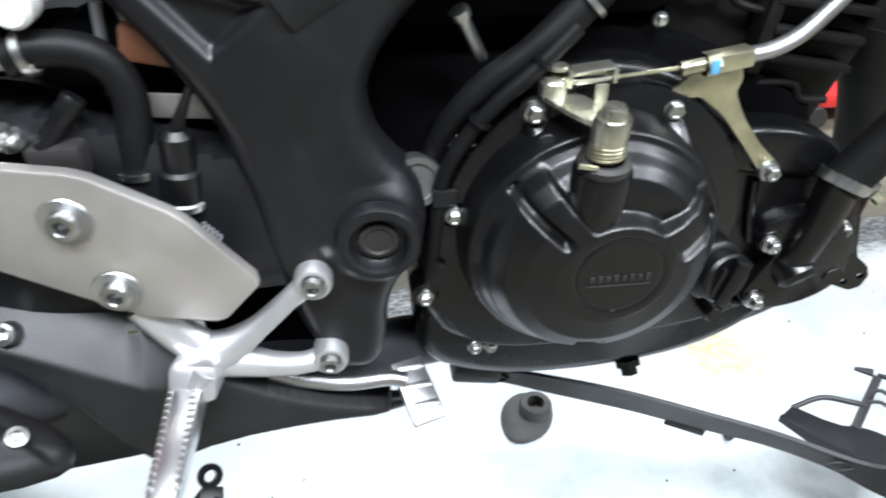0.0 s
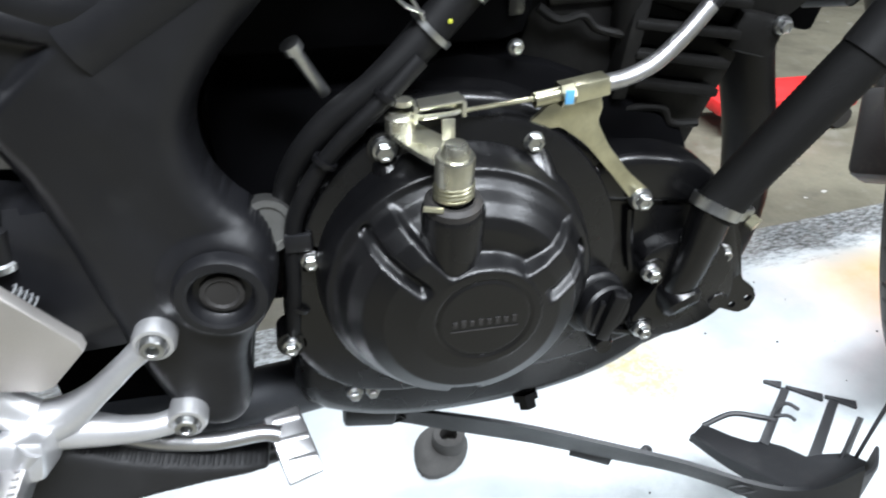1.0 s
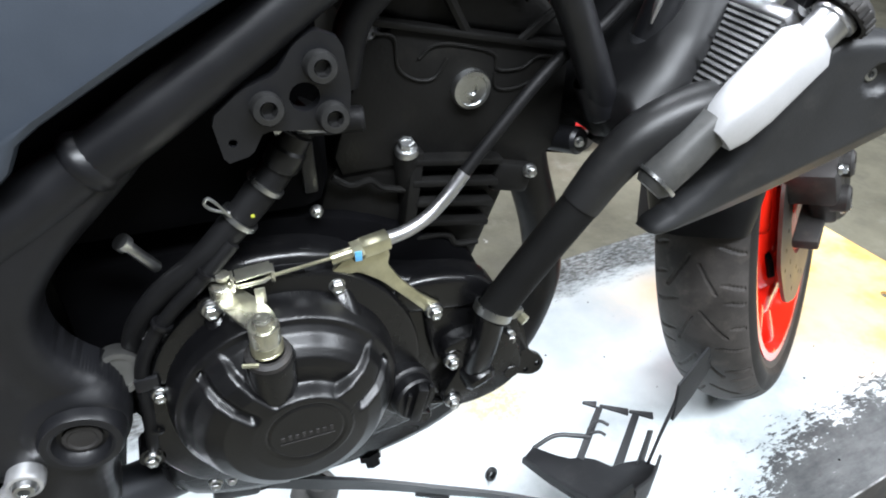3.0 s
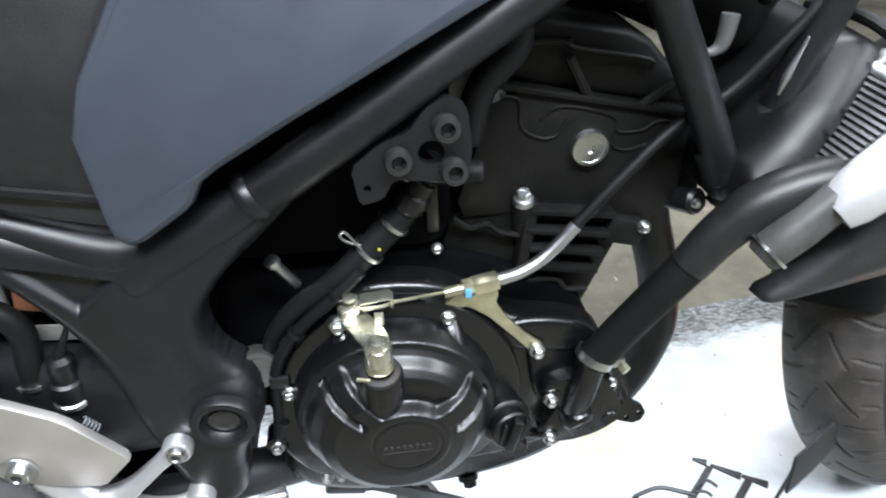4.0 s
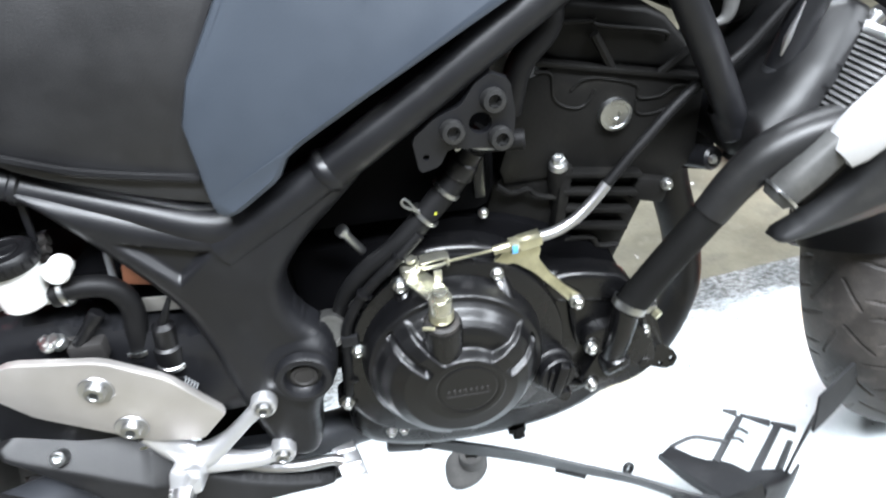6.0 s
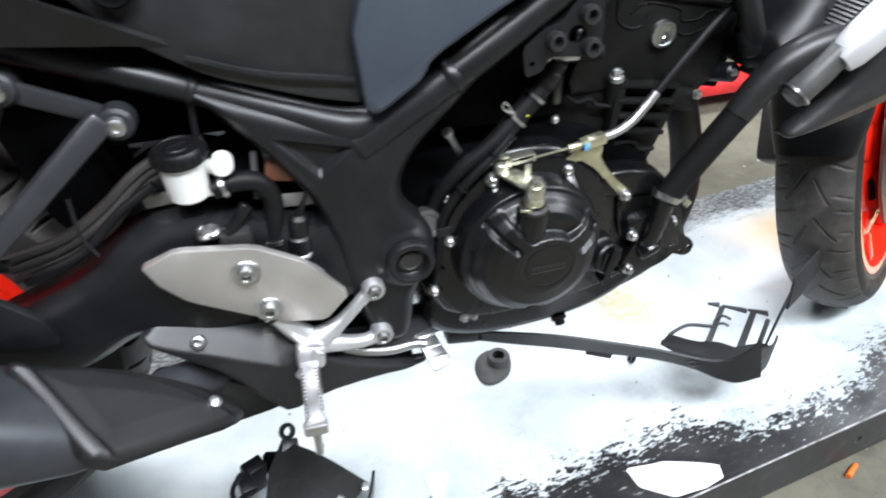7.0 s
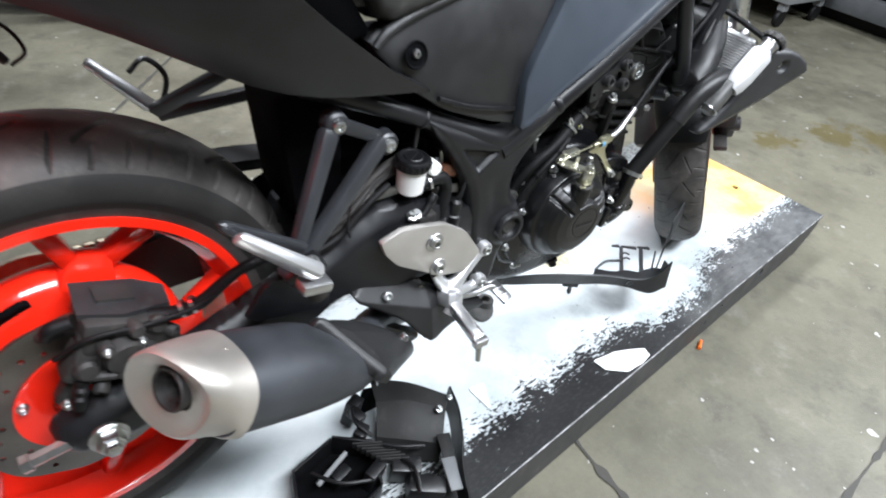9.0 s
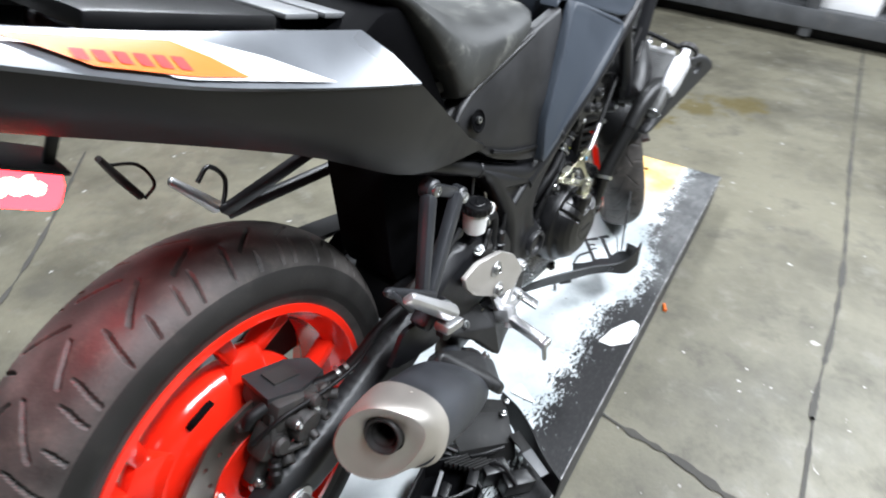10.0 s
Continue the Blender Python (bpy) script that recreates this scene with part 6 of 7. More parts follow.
B("header_pipe", tube([(0.270, 0.052, 0.560), (0.309, 0.052, 0.500), (0.327, 0.050, 0.44), (0.350, 0.050, 0.368), (0.359, 0.050, 0.287), (0.32, 0.045, 0.20), (0.22, 0.03, 0.17)], 0.0215, 20), HEADER, "black exhaust header pipe")


# ---- wheels ----
def tyre_mesh(R, W, bead, m, depth):
    nt_, prof = 1150, []
    for k in range(221):
        ph = math.radians(-98 + 196 * k / 220)
        prof.append((R - 0.36 * W * (1 - math.cos(ph)), W / 2 * math.sin(ph)))
    low = prof[0][0]
    side = [(low + (bead - low) * f, -W / 2 * (0.99 - 0.18 * f)) for f in np.linspace(0.1, 1, 8)]
    prof = side[::-1] + prof + [(r, -y) for r, y in side]
    prof = np.array(prof)
    th = np.linspace(0, 2 * math.pi, nt_, endpoint=False)
    yy = np.repeat(prof[None, :, 1], nt_, 0)
    rr = np.repeat(prof[None, :, 0], nt_, 0).copy()
    reps = 13
    pitch = 2 * math.pi * R / reps
    s0 = (th * R)[:, None] + 0 * yy
    deep = np.zeros_like(yy)
    # slashes on each side of the crown, long diagonal ones and short steep ones at the shoulder
    slashes = ((0.05, 0.006, 0.36, 0.040), (0.46, 0.026, 0.55, 0.060), (0.24, 0.046, 0.30, 0.068), (0.62, 0.006, 0.90, 0.028), (0.80, 0.036, 0.88, 0.066), (0.97, 0.040, 1.03, 0.064))
    for sign in (1, -1):
        for a, y0, b, y1 in slashes:
            f = ((s0 / pitch - (0.0 if sign > 0 else 0.5) - a) % 1.0) / (b - a)
            tilt = (y1 - y0) / ((b - a) * pitch)
            gap = np.abs(yy * sign * 0.14 / W - (y0 + (y1 - y0) * f)) / math.sqrt(1 + tilt * tilt)
            deep = np.maximum(deep, ((f <= 1) & (gap < 0.0020) & (rr > R - 0.19 * W)) * depth)
    rr -= deep
    co = np.stack([rr * np.cos(th)[:, None], yy, rr * np.sin(th)[:, None]], -1).reshape(-1, 3)
    n = prof.shape[0]
    idx = np.arange(nt_ * n).reshape(nt_, n)
    nx = np.roll(idx, -1, 0)
    quads = np.stack([idx[:, :-1], idx[:, 1:], nx[:, 1:], nx[:, :-1]], -1).reshape(-1, 4)
    mm = np.array(m)
    co = co @ mm[:3, :3].T + mm[:3, 3]
    me = bpy.data.meshes.new("tyre")
    me.from_pydata(co.tolist(), [], quads.tolist())
    me.polygons.foreach_set("use_smooth", [True] * len(quads))
    me.update()
    me.materials.append(TYRE)
    me.materials.append(SIDEWALL)
    wide = np.abs(yy[:, :-1]) > 0.462 * W
    low_ = (wide & (rr[:, :-1] < R - 0.20 * W)).reshape(-1)
    me.polygons.foreach_set("material_index", low_.astype(int).tolist())
    return me


def turned(profile, m, seg=96):
    """Turn (radius, y) pairs about the wheel's axle, local y."""
    return lathe(profile, m @ pose(0, 0, 0, -90, 0, 0), seg)


def rim_barrel(hw, m):
    p = [(0.2175, -hw - 0.006), (0.2285, -hw - 0.006), (0.2295, -hw), (0.2240, -hw + 0.002), (0.219, -hw + 0.012), (0.205, -hw + 0.03), (0.205, hw - 0.03), (0.219, hw - 0.012), (0.2240, hw - 0.002), (0.2295, hw), (0.2285, hw + 0.006), (0.2175, hw + 0.006),
         (0.2150, hw + 0.002), (0.2130, hw - 0.012), (0.200, hw - 0.03), (0.200, -hw + 0.03), (0.2130, -hw + 0.012), (0.2150, -hw - 0.002), (0.2175, -hw - 0.006)]
    return turned(p, m)


def spoke(a, m, hw):
    """A short stem on the hub's edge that forks into two arms to the rim."""
    bm = bmesh.new()

    def at(r, da, y):
        t = a + da
        return m @ Vector((r * math.cos(t), y, r * math.sin(t)))
    up = m.to_3x3() @ Vector((0, 1, 0))
    bar(at(0.112, 0, -0.030), at(0.166, 0, -0.024), 0.074, 0.034, 0.046, 0.026, 0.010, up, bm)
    for sg in (-1, 1):
        bar(at(0.150, sg * 0.10, -0.022), at(0.209, sg * 0.285, -0.030), 0.024, 0.026, 0.024, 0.028, 0.007, up, bm)
    return bm


def hub_slot_mesh():
    o = []
    for k in range(20):
        t = 2 * math.pi * k / 20
        o.append((0.0105 * math.cos(t), 0.0105 * math.sin(t) + (0.0065 if math.sin(t) > 0 else -0.0065)))
    # The slot is no hole: a near-black plate paints its inner shade.
    return made(plate(o, -0.003, 0.003, 0.001, 0), "hub_slot", INNER)


def wheel(name, m, R, W, hw, label, phase):
    rim = B(name, rim_barrel(hw, m), RED, label)
    part("tyre", tyre_mesh(R, W, 0.222, m, 0.0075 if W > 0.13 else 0.0018), TYRE, rim, "worn black tyre with slanted tread grooves")
    part("hub", turned([(0.0, -0.060), (0.045, -0.060), (0.070, -0.058), (0.095, -0.0540), (0.115, -0.0485), (0.130, -0.0415), (0.140, -0.032), (0.145, -0.021), (0.144, -0.010), (0.136, 0.004), (0.10, 0.012), (0.06, 0.03), (0.03, 0.05), (0, 0.05)], m, 80), RED, rim)
    slot = hub_slot_mesh()
    for k in range(5):
        part("spoke", spoke(phase + k * 2 * math.pi / 5, m, hw), RED, rim)
        a = phase + (k + 0.5) * 2 * math.pi / 5
        part("hub_slot", slot, None, rim, "near-black oval plate painting a hub slot's shaded inside", m=m @ pose(0, 0, 0, 0, -math.degrees(a), 0) @ pose(0.127, -0.0432, 0, 0, 0, -30) @ Matrix.Scale(1.2, 4))
    return rim


def disc(m, y, r0, r1, name="brake_disc", parent=None):
    bm = bmesh.new()
    edges = []
    loops = [[(r1 * (1 + 0.012 * math.sin(10 * t)) * math.cos(t), r1 * (1 + 0.012 * math.sin(10 * t)) * math.sin(t)) for t in np.linspace(0, 2 * math.pi, 80, endpoint=False)],
             [(r0 * math.cos(t), r0 * math.sin(t)) for t in np.linspace(0, 2 * math.pi, 48, endpoint=False)]]
    for k in range(30):
        t = 2 * math.pi * k / 30
        rr = r0 + (r1 - r0) * (0.3, 0.5, 0.7)[k % 3]
        loops.append([(rr * math.cos(t) + 0.0035 * math.cos(q), rr * math.sin(t) + 0.0035 * math.sin(q)) for q in np.linspace(0, 2 * math.pi, 8, endpoint=False)])
    for lp_ in loops:
        vs = [bm.verts.new((p[0], y, p[1])) for p in lp_]
        edges += [bm.edges.new((vs[i], vs[(i + 1) % len(vs)])) for i in range(len(vs))]
    bmesh.ops.triangle_fill(bm, edges=edges, use_beauty=True)
    fs = list(bm.faces)
    ret = bmesh.ops.extrude_face_region(bm, geom=fs, use_keep_orig=True)
    for g in ret["geom"]:
        if isinstance(g, bmesh.types.BMVert):
            g.co.y += 0.0045
    bmesh.ops.recalc_face_normals(bm, faces=bm.faces)
    for v in bm.verts:
        v.co = m @ v.co
    return part(name, bm, DISCMET, parent, "drilled steel brake disc")


REAR = pose(-0.703, 0.006, 0.314, -1.3, 0, 6.0)
rw = wheel("rear_wheel", REAR, 0.314, 0.150, 0.060, "orange-red cast rear wheel with forked spokes", math.radians(72))
disc(REAR, -0.078, 0.072, 0.121, parent=rw)
part("disc_carrier", turned([(0.035, -0.05), (0.035, -0.078), (0.075, -0.080), (0.075, -0.074), (0.045, -0.072), (0.04, -0.05)], REAR, 40), RED, rw)
for k in range(5):
    a = k * 2 * math.pi / 5 + 0.3
    part("bolt", HEX, None, rw, "", m=align(REAR @ Vector((0.066 * math.cos(a), -0.081, 0.066 * math.sin(a))), OUT))
part("hub_cap", turned([(0.0, -0.088), (0.020, -0.088), (0.024, -0.084), (0.024, -0.06)], REAR, 32), RED, rw)

cal = bmesh.new()
block((-0.645, -0.100, 0.422), (0.090, 0.030, 0.046), 0.008, pose(0, 0, 0, 0, 16, 0), cal)
block((-0.686, -0.098, 0.395), (0.046, 0.034, 0.046), 0.008, pose(0, 0, 0, 0, 32, 0), cal)
block((-0.705, -0.092, 0.362), (0.024, 0.020, 0.050), 0.005, pose(0, 0, 0, 0, 30, 0), cal)
block((-0.640, -0.068, 0.428), (0.090, 0.050, 0.034), 0.008, pose(0, 0, 0, 0, 16, 0), cal)
lathe([(0.022, -0.016), (0.022, 0.012), (0.0205, 0.016), (0.012, 0.017), (0, 0.017)], align((-0.652, -0.112, 0.408), (0.1, -1, -0.15)), 28, cal)
caliper = B("rear_caliper", cal, CALIPER, "dusty black rear brake caliper")
for at, r in (((-0.690, -0.112, 0.400), 0.0125), ((-0.613, -0.106, 0.428), 0.011), ((-0.636, -0.114, 0.436), 0.009)):
    B("boss", lathe([(r, -0.016), (r, 0.010), (r * 0.7, 0.014), (0, 0.014)], align(at, (0.1, -1, 0.15)), 18), CALIPER, "", caliper)
B("bleed_nipple", tube([(-0.690, -0.100, 0.455), (-0.710, -0.098, 0.452), (-0.716, -0.096, 0.440)], [0.007, 0.008, 0.006], 12, 4), RUBBER, "", caliper)
cover_q = [(-0.681, -0.046, 0.463), (-0.618, -0.046, 0.445), (-0.590, -0.062, 0.438), (-0.592, -0.092, 0.436), (-0.640, -0.106, 0.450), (-0.684, -0.098, 0.461)]
B("caliper_cover", loft([cover_q, [(p[0], p[1], p[2] - 0.009) for p in cover_q]]), GREYPL, "grey-black pad cover", caliper)
pad_q = [(-0.662, -0.058, 0.4600), (-0.624, -0.058, 0.4492), (-0.624, -0.084, 0.4492), (-0.662, -0.084, 0.4600)]
B("cover_window", loft([pad_q, [(p[0], p[1], p[2] - 0.004) for p in pad_q]]), CALIPER, "", caliper)
B("slide_pin", lathe([(0.006, 0), (0.009, 0.004), (0.007, 0.010), (0.009, 0.014), (0.007, 0.020), (0.009, 0.024), (0.006, 0.036), (0, 0.036)], align((-0.695, -0.112, 0.385), (-0.35, -0.4, -0.8)), 14), RUBBER, "", caliper)
B("slide_pin", lathe([(0.007, 0), (0.007, 0.02), (0.005, 0.024), (0, 0.026)], align((-0.700, -0.085, 0.435), (-1, -0.2, 0.1)), 14), CALIPER, "", caliper)
for at in ((-0.632, -0.118, 0.416), (-0.700, -0.116, 0.372), (-0.716, -0.104, 0.345)):
    bolt(at, caliper, HEX, OUT, 1.0)
B("pad_pin", lathe([(0.005, 0), (0.005, 0.010), (0, 0.011)], align((-0.606, -0.105, 0.430), (0.8, -0.5, 0.3)), 12), STEEL, "", caliper)
for at, ax, r, h in (((-0.668, -0.116, 0.424), (0.1, -1, 0.2), 0.0085, 0.012), ((-0.625, -0.116, 0.404), (0.1, -1, 0.1), 0.0070, 0.014), ((-0.646, -0.121, 0.392), (0, -1, -0.3), 0.0060, 0.012), ((-0.676, -0.108, 0.374), (-0.4, -0.8, -0.5), 0.0090, 0.018), ((-0.604, -0.110, 0.416), (0.6, -0.8, 0.0), 0.0075, 0.012)):
    B("boss", lathe([(r, -0.010), (r, h), (r * 0.85, h + 0.002), (r * 0.5, h + 0.002), (r * 0.45, h - 0.001), (0, h - 0.001)], align(at, ax), 18), CALIPER, "", caliper)
for p0, p1, r in (((-0.684, -0.104, 0.440), (-0.700, -0.116, 0.398), 0.0045), ((-0.655, -0.117, 0.437), (-0.612, -0.117, 0.432), 0.0035), ((-0.690, -0.118, 0.390), (-0.664, -0.122, 0.384), 0.0060), ((-0.664, -0.122, 0.384), (-0.650, -0.118, 0.372), 0.0050)):
    B("casting_rib", tube([p0, p1], r, 10, 1), CALIPER, "", caliper)
for at, ax in (((-0.583, -0.110, 0.436), (0.9, -0.25, 0.3)), ((-0.572, -0.114, 0.441), (0.9, -0.25, 0.4))):
    B("hose_ferrule", clamp(at, ax, 0.0084, 0.005), STEEL, "", caliper)
bolt((-0.668, -0.129, 0.426), caliper, HEX, OUT, 0.8)
B("caliper_hose", tube([(-0.618, -0.100, 0.432), (-0.592, -0.108, 0.432), (-0.565, -0.118, 0.445), (-0.525, -0.125, 0.478), (-0.48, -0.125, 0.488), (-0.44, -0.118, 0.475)], [0.0085, 0.0085, 0.008, 0.0065, 0.0065, 0.006], 14), RUBBER, "black rear brake hose")
B("caliper_wire", tube([(-0.715, -0.100, 0.412), (-0.68, -0.118, 0.442), (-0.62, -0.122, 0.440), (-0.57, -0.126, 0.448), (-0.54, -0.13, 0.47)], 0.0028, 8), RUBBER)
# chain run on the far side
chain = B("chain", tube([(-0.10, 0.10, 0.42), (-0.40, 0.10, 0.405), (-0.66, 0.10, 0.395)], 0.004, 6, 4), CHAINMAT, "dull steel drive chain")
link = made(block((0, 0, 0), (0.014, 0.010, 0.011), 0.003), "chain_link", CHAINMAT)
for k in range(36):
    part("chain_link", link, None, chain, m=pose(-0.12 - k * 0.0152, 0.10, 0.4195 - k * 0.00068))
B("sprocket", turned([(0.05, 0.097), (0.088, 0.097), (0.088, 0.103), (0.05, 0.103), (0.05, 0.097)], REAR, 43), CHAINMAT, "", rw)
B("chain_guard", skin([[(-0.33, 0.085, 0.47), (-0.45, 0.085, 0.485), (-0.56, 0.085, 0.48)], [(-0.33, 0.13, 0.47), (-0.45, 0.13, 0.485), (-0.56, 0.13, 0.48)], [(-0.33, 0.135, 0.43), (-0.45, 0.135, 0.44), (-0.56, 0.135, 0.45)]]), PLASTIC, "black chain guard")

# ---- front end ----
STEER, CAMBER, RF = 35.5, 16.5, 0.293
hd = Vector((math.cos(math.radians(STEER)), math.sin(math.radians(STEER)), 0))
ln = Vector((-math.sin(math.radians(STEER)), math.cos(math.radians(STEER)), 0))
upf = Vector((0, 0, math.cos(math.radians(CAMBER)))) + ln * math.sin(math.radians(CAMBER))
axf = (ln - upf * ln.dot(upf)).normalized()
FRONT = Matrix.Translation(Vector((0.801, 0.065, 0.0)) + upf * RF) @ Matrix((hd, axf, hd.cross(axf))).transposed().to_4x4()
fw = wheel("front_wheel", FRONT, RF, 0.112, 0.044, "orange-red cast front wheel with forked spokes", 0.3)
disc(FRONT, 0.062, 0.075, 0.145, parent=fw)


def fwd(x, y, z):
    return FRONT @ Vector((x, y, z))


def fender_mesh():
    secs = []
    for a in np.linspace(60, 163, 22):
        t = math.radians(a)
        o, i = [], []
        for k in range(13):
            ph = math.radians(-96 + 192 * k / 12)
            taper = 1.0 - 0.10 * max(0, (a - 150) / 16)
            for lst, dr in ((o, 0.016), (i, 0.012)):
                r = RF + dr - 0.030 * (1 - math.cos(ph)) - 0.012 * (abs(ph) > 1.5)
                lst.append(fwd(r * math.cos(t), (0.066 - 0.010 * max(0, (a - 140) / 23) ** 2) * taper * math.sin(ph), r * math.sin(t)))
        secs.append(o + i[::-1])
    return loft(secs)


B("front_mudguard", fender_mesh(), PLASTIC, "black plastic front mudguard")
for s in (-1, 1):
    leg = B("fork_leg", tube([fwd(0.02, s * 0.092, -0.02), fwd(-0.03, s * 0.094, 0.08), fwd(-0.125, s * 0.096, 0.285)], [0.024, 0.026, 0.027], 18, 4), FRAME, "black lower fork leg")
    B("fork_tube", tube([fwd(-0.125, s * 0.096, 0.285), fwd(-0.24, s * 0.096, 0.53)], 0.020, 18, 1), STEEL, "shiny fork tube", leg)
fc = bmesh.new()
block((0, 0, 0), (0.06, 0.05, 0.10), 0.01, FRONT @ pose(-0.13, 0.085, 0.06, 0, 30, 0), fc)
B("front_caliper", fc, CALIPER, "dusty front brake caliper")
fr = bmesh.new()
block((0, 0, 0), (0.060, 0.034, 0.100), 0.010, FRONT @ pose(-0.075, -0.098, 0.060, 0, -28, 0), fr)
block((0, 0, 0), (0.040, 0.060, 0.060), 0.008, FRONT @ pose(-0.100, -0.086, 0.075, 0, -28, 0), fr)
rcal = B("right_front_caliper", fr, CALIPER, "dusty black front brake caliper")
for x, z, r in ((-0.070, 0.085, 0.017), (-0.085, 0.045, 0.017)):
    B("piston_boss", lathe([(r, -0.01), (r, 0.008), (r * 0.8, 0.011), (r * 0.5, 0.011), (r * 0.45, 0.007), (0, 0.007)], FRONT @ align((x, -0.116, z), OUT), 22), CALIPER, "", rcal)
for x, z in ((-0.045, 0.105), (-0.060, 0.020), (-0.112, 0.095)):
    part("bolt", HEX, None, rcal, "", m=FRONT @ align((x, -0.117, z), OUT) @ Matrix.Scale(1.1, 4))
B("pad_plate", block((0, 0, 0), (0.085, 0.030, 0.014), 0.003, FRONT @ pose(-0.085, -0.085, 0.008, 0, -14, 0)), CALIPER, "", rcal)
B("pad_pin", lathe([(0.004, 0), (0.004, 0.026), (0.006, 0.027), (0.006, 0.032), (0, 0.032)], FRONT @ align((-0.05, -0.10, 0.006), (0.8, -0.6, 0)), 12), STEEL, "", rcal)
disc(FRONT, -0.062, 0.075, 0.145, parent=fw)
B("red_tag", block((0.351, 0.021, 0.524), (0.014, 0.004, 0.009), 0.001, pose(0, 0, 0, 0, 20, 0)), REDPAINT, "small red tag behind the frame foot")

# radiator
RX = pose(0.379, 0.0, 0.578, 0, 44, 0)
rad = bmesh.new()
block((0, 0, 0.0), (0.018, 0.236, 0.13), 0.002, RX, rad)
radiator = B("radiator", rad, surf("radiator_core", (0.10, 0.10, 0.10), 0.5, 0.5, fine=500), "aluminium radiator with fine fins")
fin = made(block((0, 0, 0), (0.003, 0.234, 0.0022), 0), "radiator_fin", RADIATOR)
for k in range(26):
    part("radiator_fin", fin, None, radiator, m=RX @ pose(-0.0105, 0, -0.061 + k * 0.0049))
for s in (-1, 1):
    tk = bmesh.new()
    loft([[RX @ Vector((px * wx, s * 0.137 + py * wy, pz)) for px, py in (oval(q, 24, 1, 1, 3.2) for q in range(24))] for pz, wx, wy in ((-0.022, 0.013, 0.013), (-0.010, 0.017, 0.016), (0.010, 0.018, 0.018), (0.058, 0.017, 0.018), (0.066, 0.012, 0.013))], tk)
    # Left tank gets the near-black shade colour in place of aluminium.
    B("radiator_tank", tk, INNER if s > 0 else surf("bare_tank_aluminium", (0.62, 0.62, 0.63), 0.5, 0.5, var=0.08, fine=500, bump=0.15), "bare aluminium radiator tank", radiator)
    lo = bmesh.new()
    loft([[RX @ Vector((px * wx - 0.004, s * 0.132 + py * wy, pz)) for px, py in (oval(q, 20, 1, 1, 2.6) for q in range(20))] for pz, wx, wy in ((-0.078, 0.010, 0.010), (-0.072, 0.014, 0.013), (-0.045, 0.015, 0.014), (-0.014, 0.014, 0.013))], lo)
    # Besides grime, the dark base paints the shade on this downward-facing end.
    B("tank_foot", lo, surf("shaded_grimy_tank_metal", (0.10, 0.10, 0.098), 0.5, 0.4, var=0.3, dirt=(0.25, 0.24, 0.22), dirty=0.4), "grimy lower end of the radiator tank, coloured darker for facing down", radiator)
    B("foot_clip", clamp(RX @ Vector((-0.004, s * 0.132, -0.070)), RX.to_3x3() @ Vector((0, 0, 1)), 0.0150, 0.0025), STEEL, "", radiator)
B("tank_inlet", lathe([(0.0150, -0.030), (0.0150, 0.0), (0.0185, 0.002), (0.0195, 0.006), (0.0190, 0.020), (0.016, 0.028), (0, 0.028)], align((0.400, -0.112, 0.574), (1, -0.12, 0.06)), 28), surf("pale_inlet_metal", (0.62, 0.62, 0.62), 0.5, 0.5, var=0.1), "pale metal hose inlet on the tank", radiator)
for y in (-0.085, -0.05):
    B("mount_boss", lathe([(0.007, -0.004), (0.007, 0.014), (0.004, 0.015), (0, 0.015)], RX @ Matrix.Translation((0, y, 0.072)), 16), ALU, "", radiator)
B("radiator_top", block((0, 0, 0), (0.024, 0.236, 0.010), 0.002, RX @ pose(0, 0, 0.069)), ALU, "", radiator)
capm2 = RX @ align((0, -0.137, 0.066), (0, 0, 1))
B("filler_neck", lathe([(0.0135, -0.01), (0.0135, 0.014), (0.016, 0.015), (0.016, 0.019), (0, 0.019)], capm2, 24), ALU, "bare aluminium filler neck", radiator)
rcap = B("radiator_cap", lathe([(0.020, 0.018), (0.0215, 0.019), (0.0215, 0.027), (0.018, 0.031), (0, 0.031)], capm2, 28), CALIPER, "dark ribbed radiator cap", radiator)
for k in range(18):
    a = 2 * math.pi * k / 18
    B("cap_tooth", block((0, 0, 0), (0.003, 0.004, 0.008), 0.0008, capm2 @ pose(0.0215 * math.cos(a), 0.0215 * math.sin(a), 0.023, 0, 0, math.degrees(a))), CALIPER, "", rcap)
B("overflow_hose", tube([RX @ Vector((-0.015, -0.125, 0.080)), RX @ Vector((-0.03, -0.04, 0.090)), RX @ Vector((-0.02, 0.04, 0.088))], 0.005, 10), RUBBER, "", radiator)
def cowl_face(x, z, d):
    """Smooth fan housing, rounded along its edge and swelling to the middle."""
    return -0.0120 - 0.024 * swell(d, 0.030) - 0.010 * np.clip(d / 0.07, 0, 1)


fan = relief([(-0.112, -0.072), (0.10, -0.078), (0.10, 0.086), (-0.046, 0.086), (-0.058, 0.076), (-0.096, 0.006)], cowl_face, -0.0110, 0.004, 1)
bmesh.ops.transform(fan, matrix=RX @ Matrix(((0, 1, 0, 0), (1, 0, 0, 0), (0, 0, 1, 0), (0, 0, 0, 1))), verts=fan.verts)
bmesh.ops.recalc_face_normals(fan, faces=fan.faces)
B("fan_cowl", fan, surf("glossy_cowl_plastic", (0.0065, 0.0066, 0.0072), 0.42, fine=400, bump=0.1, dirt=(0.03, 0.029, 0.027), dirty=0.3, spec=0.4), "glossy black fan cowl behind the radiator", radiator, sharp=1.2)


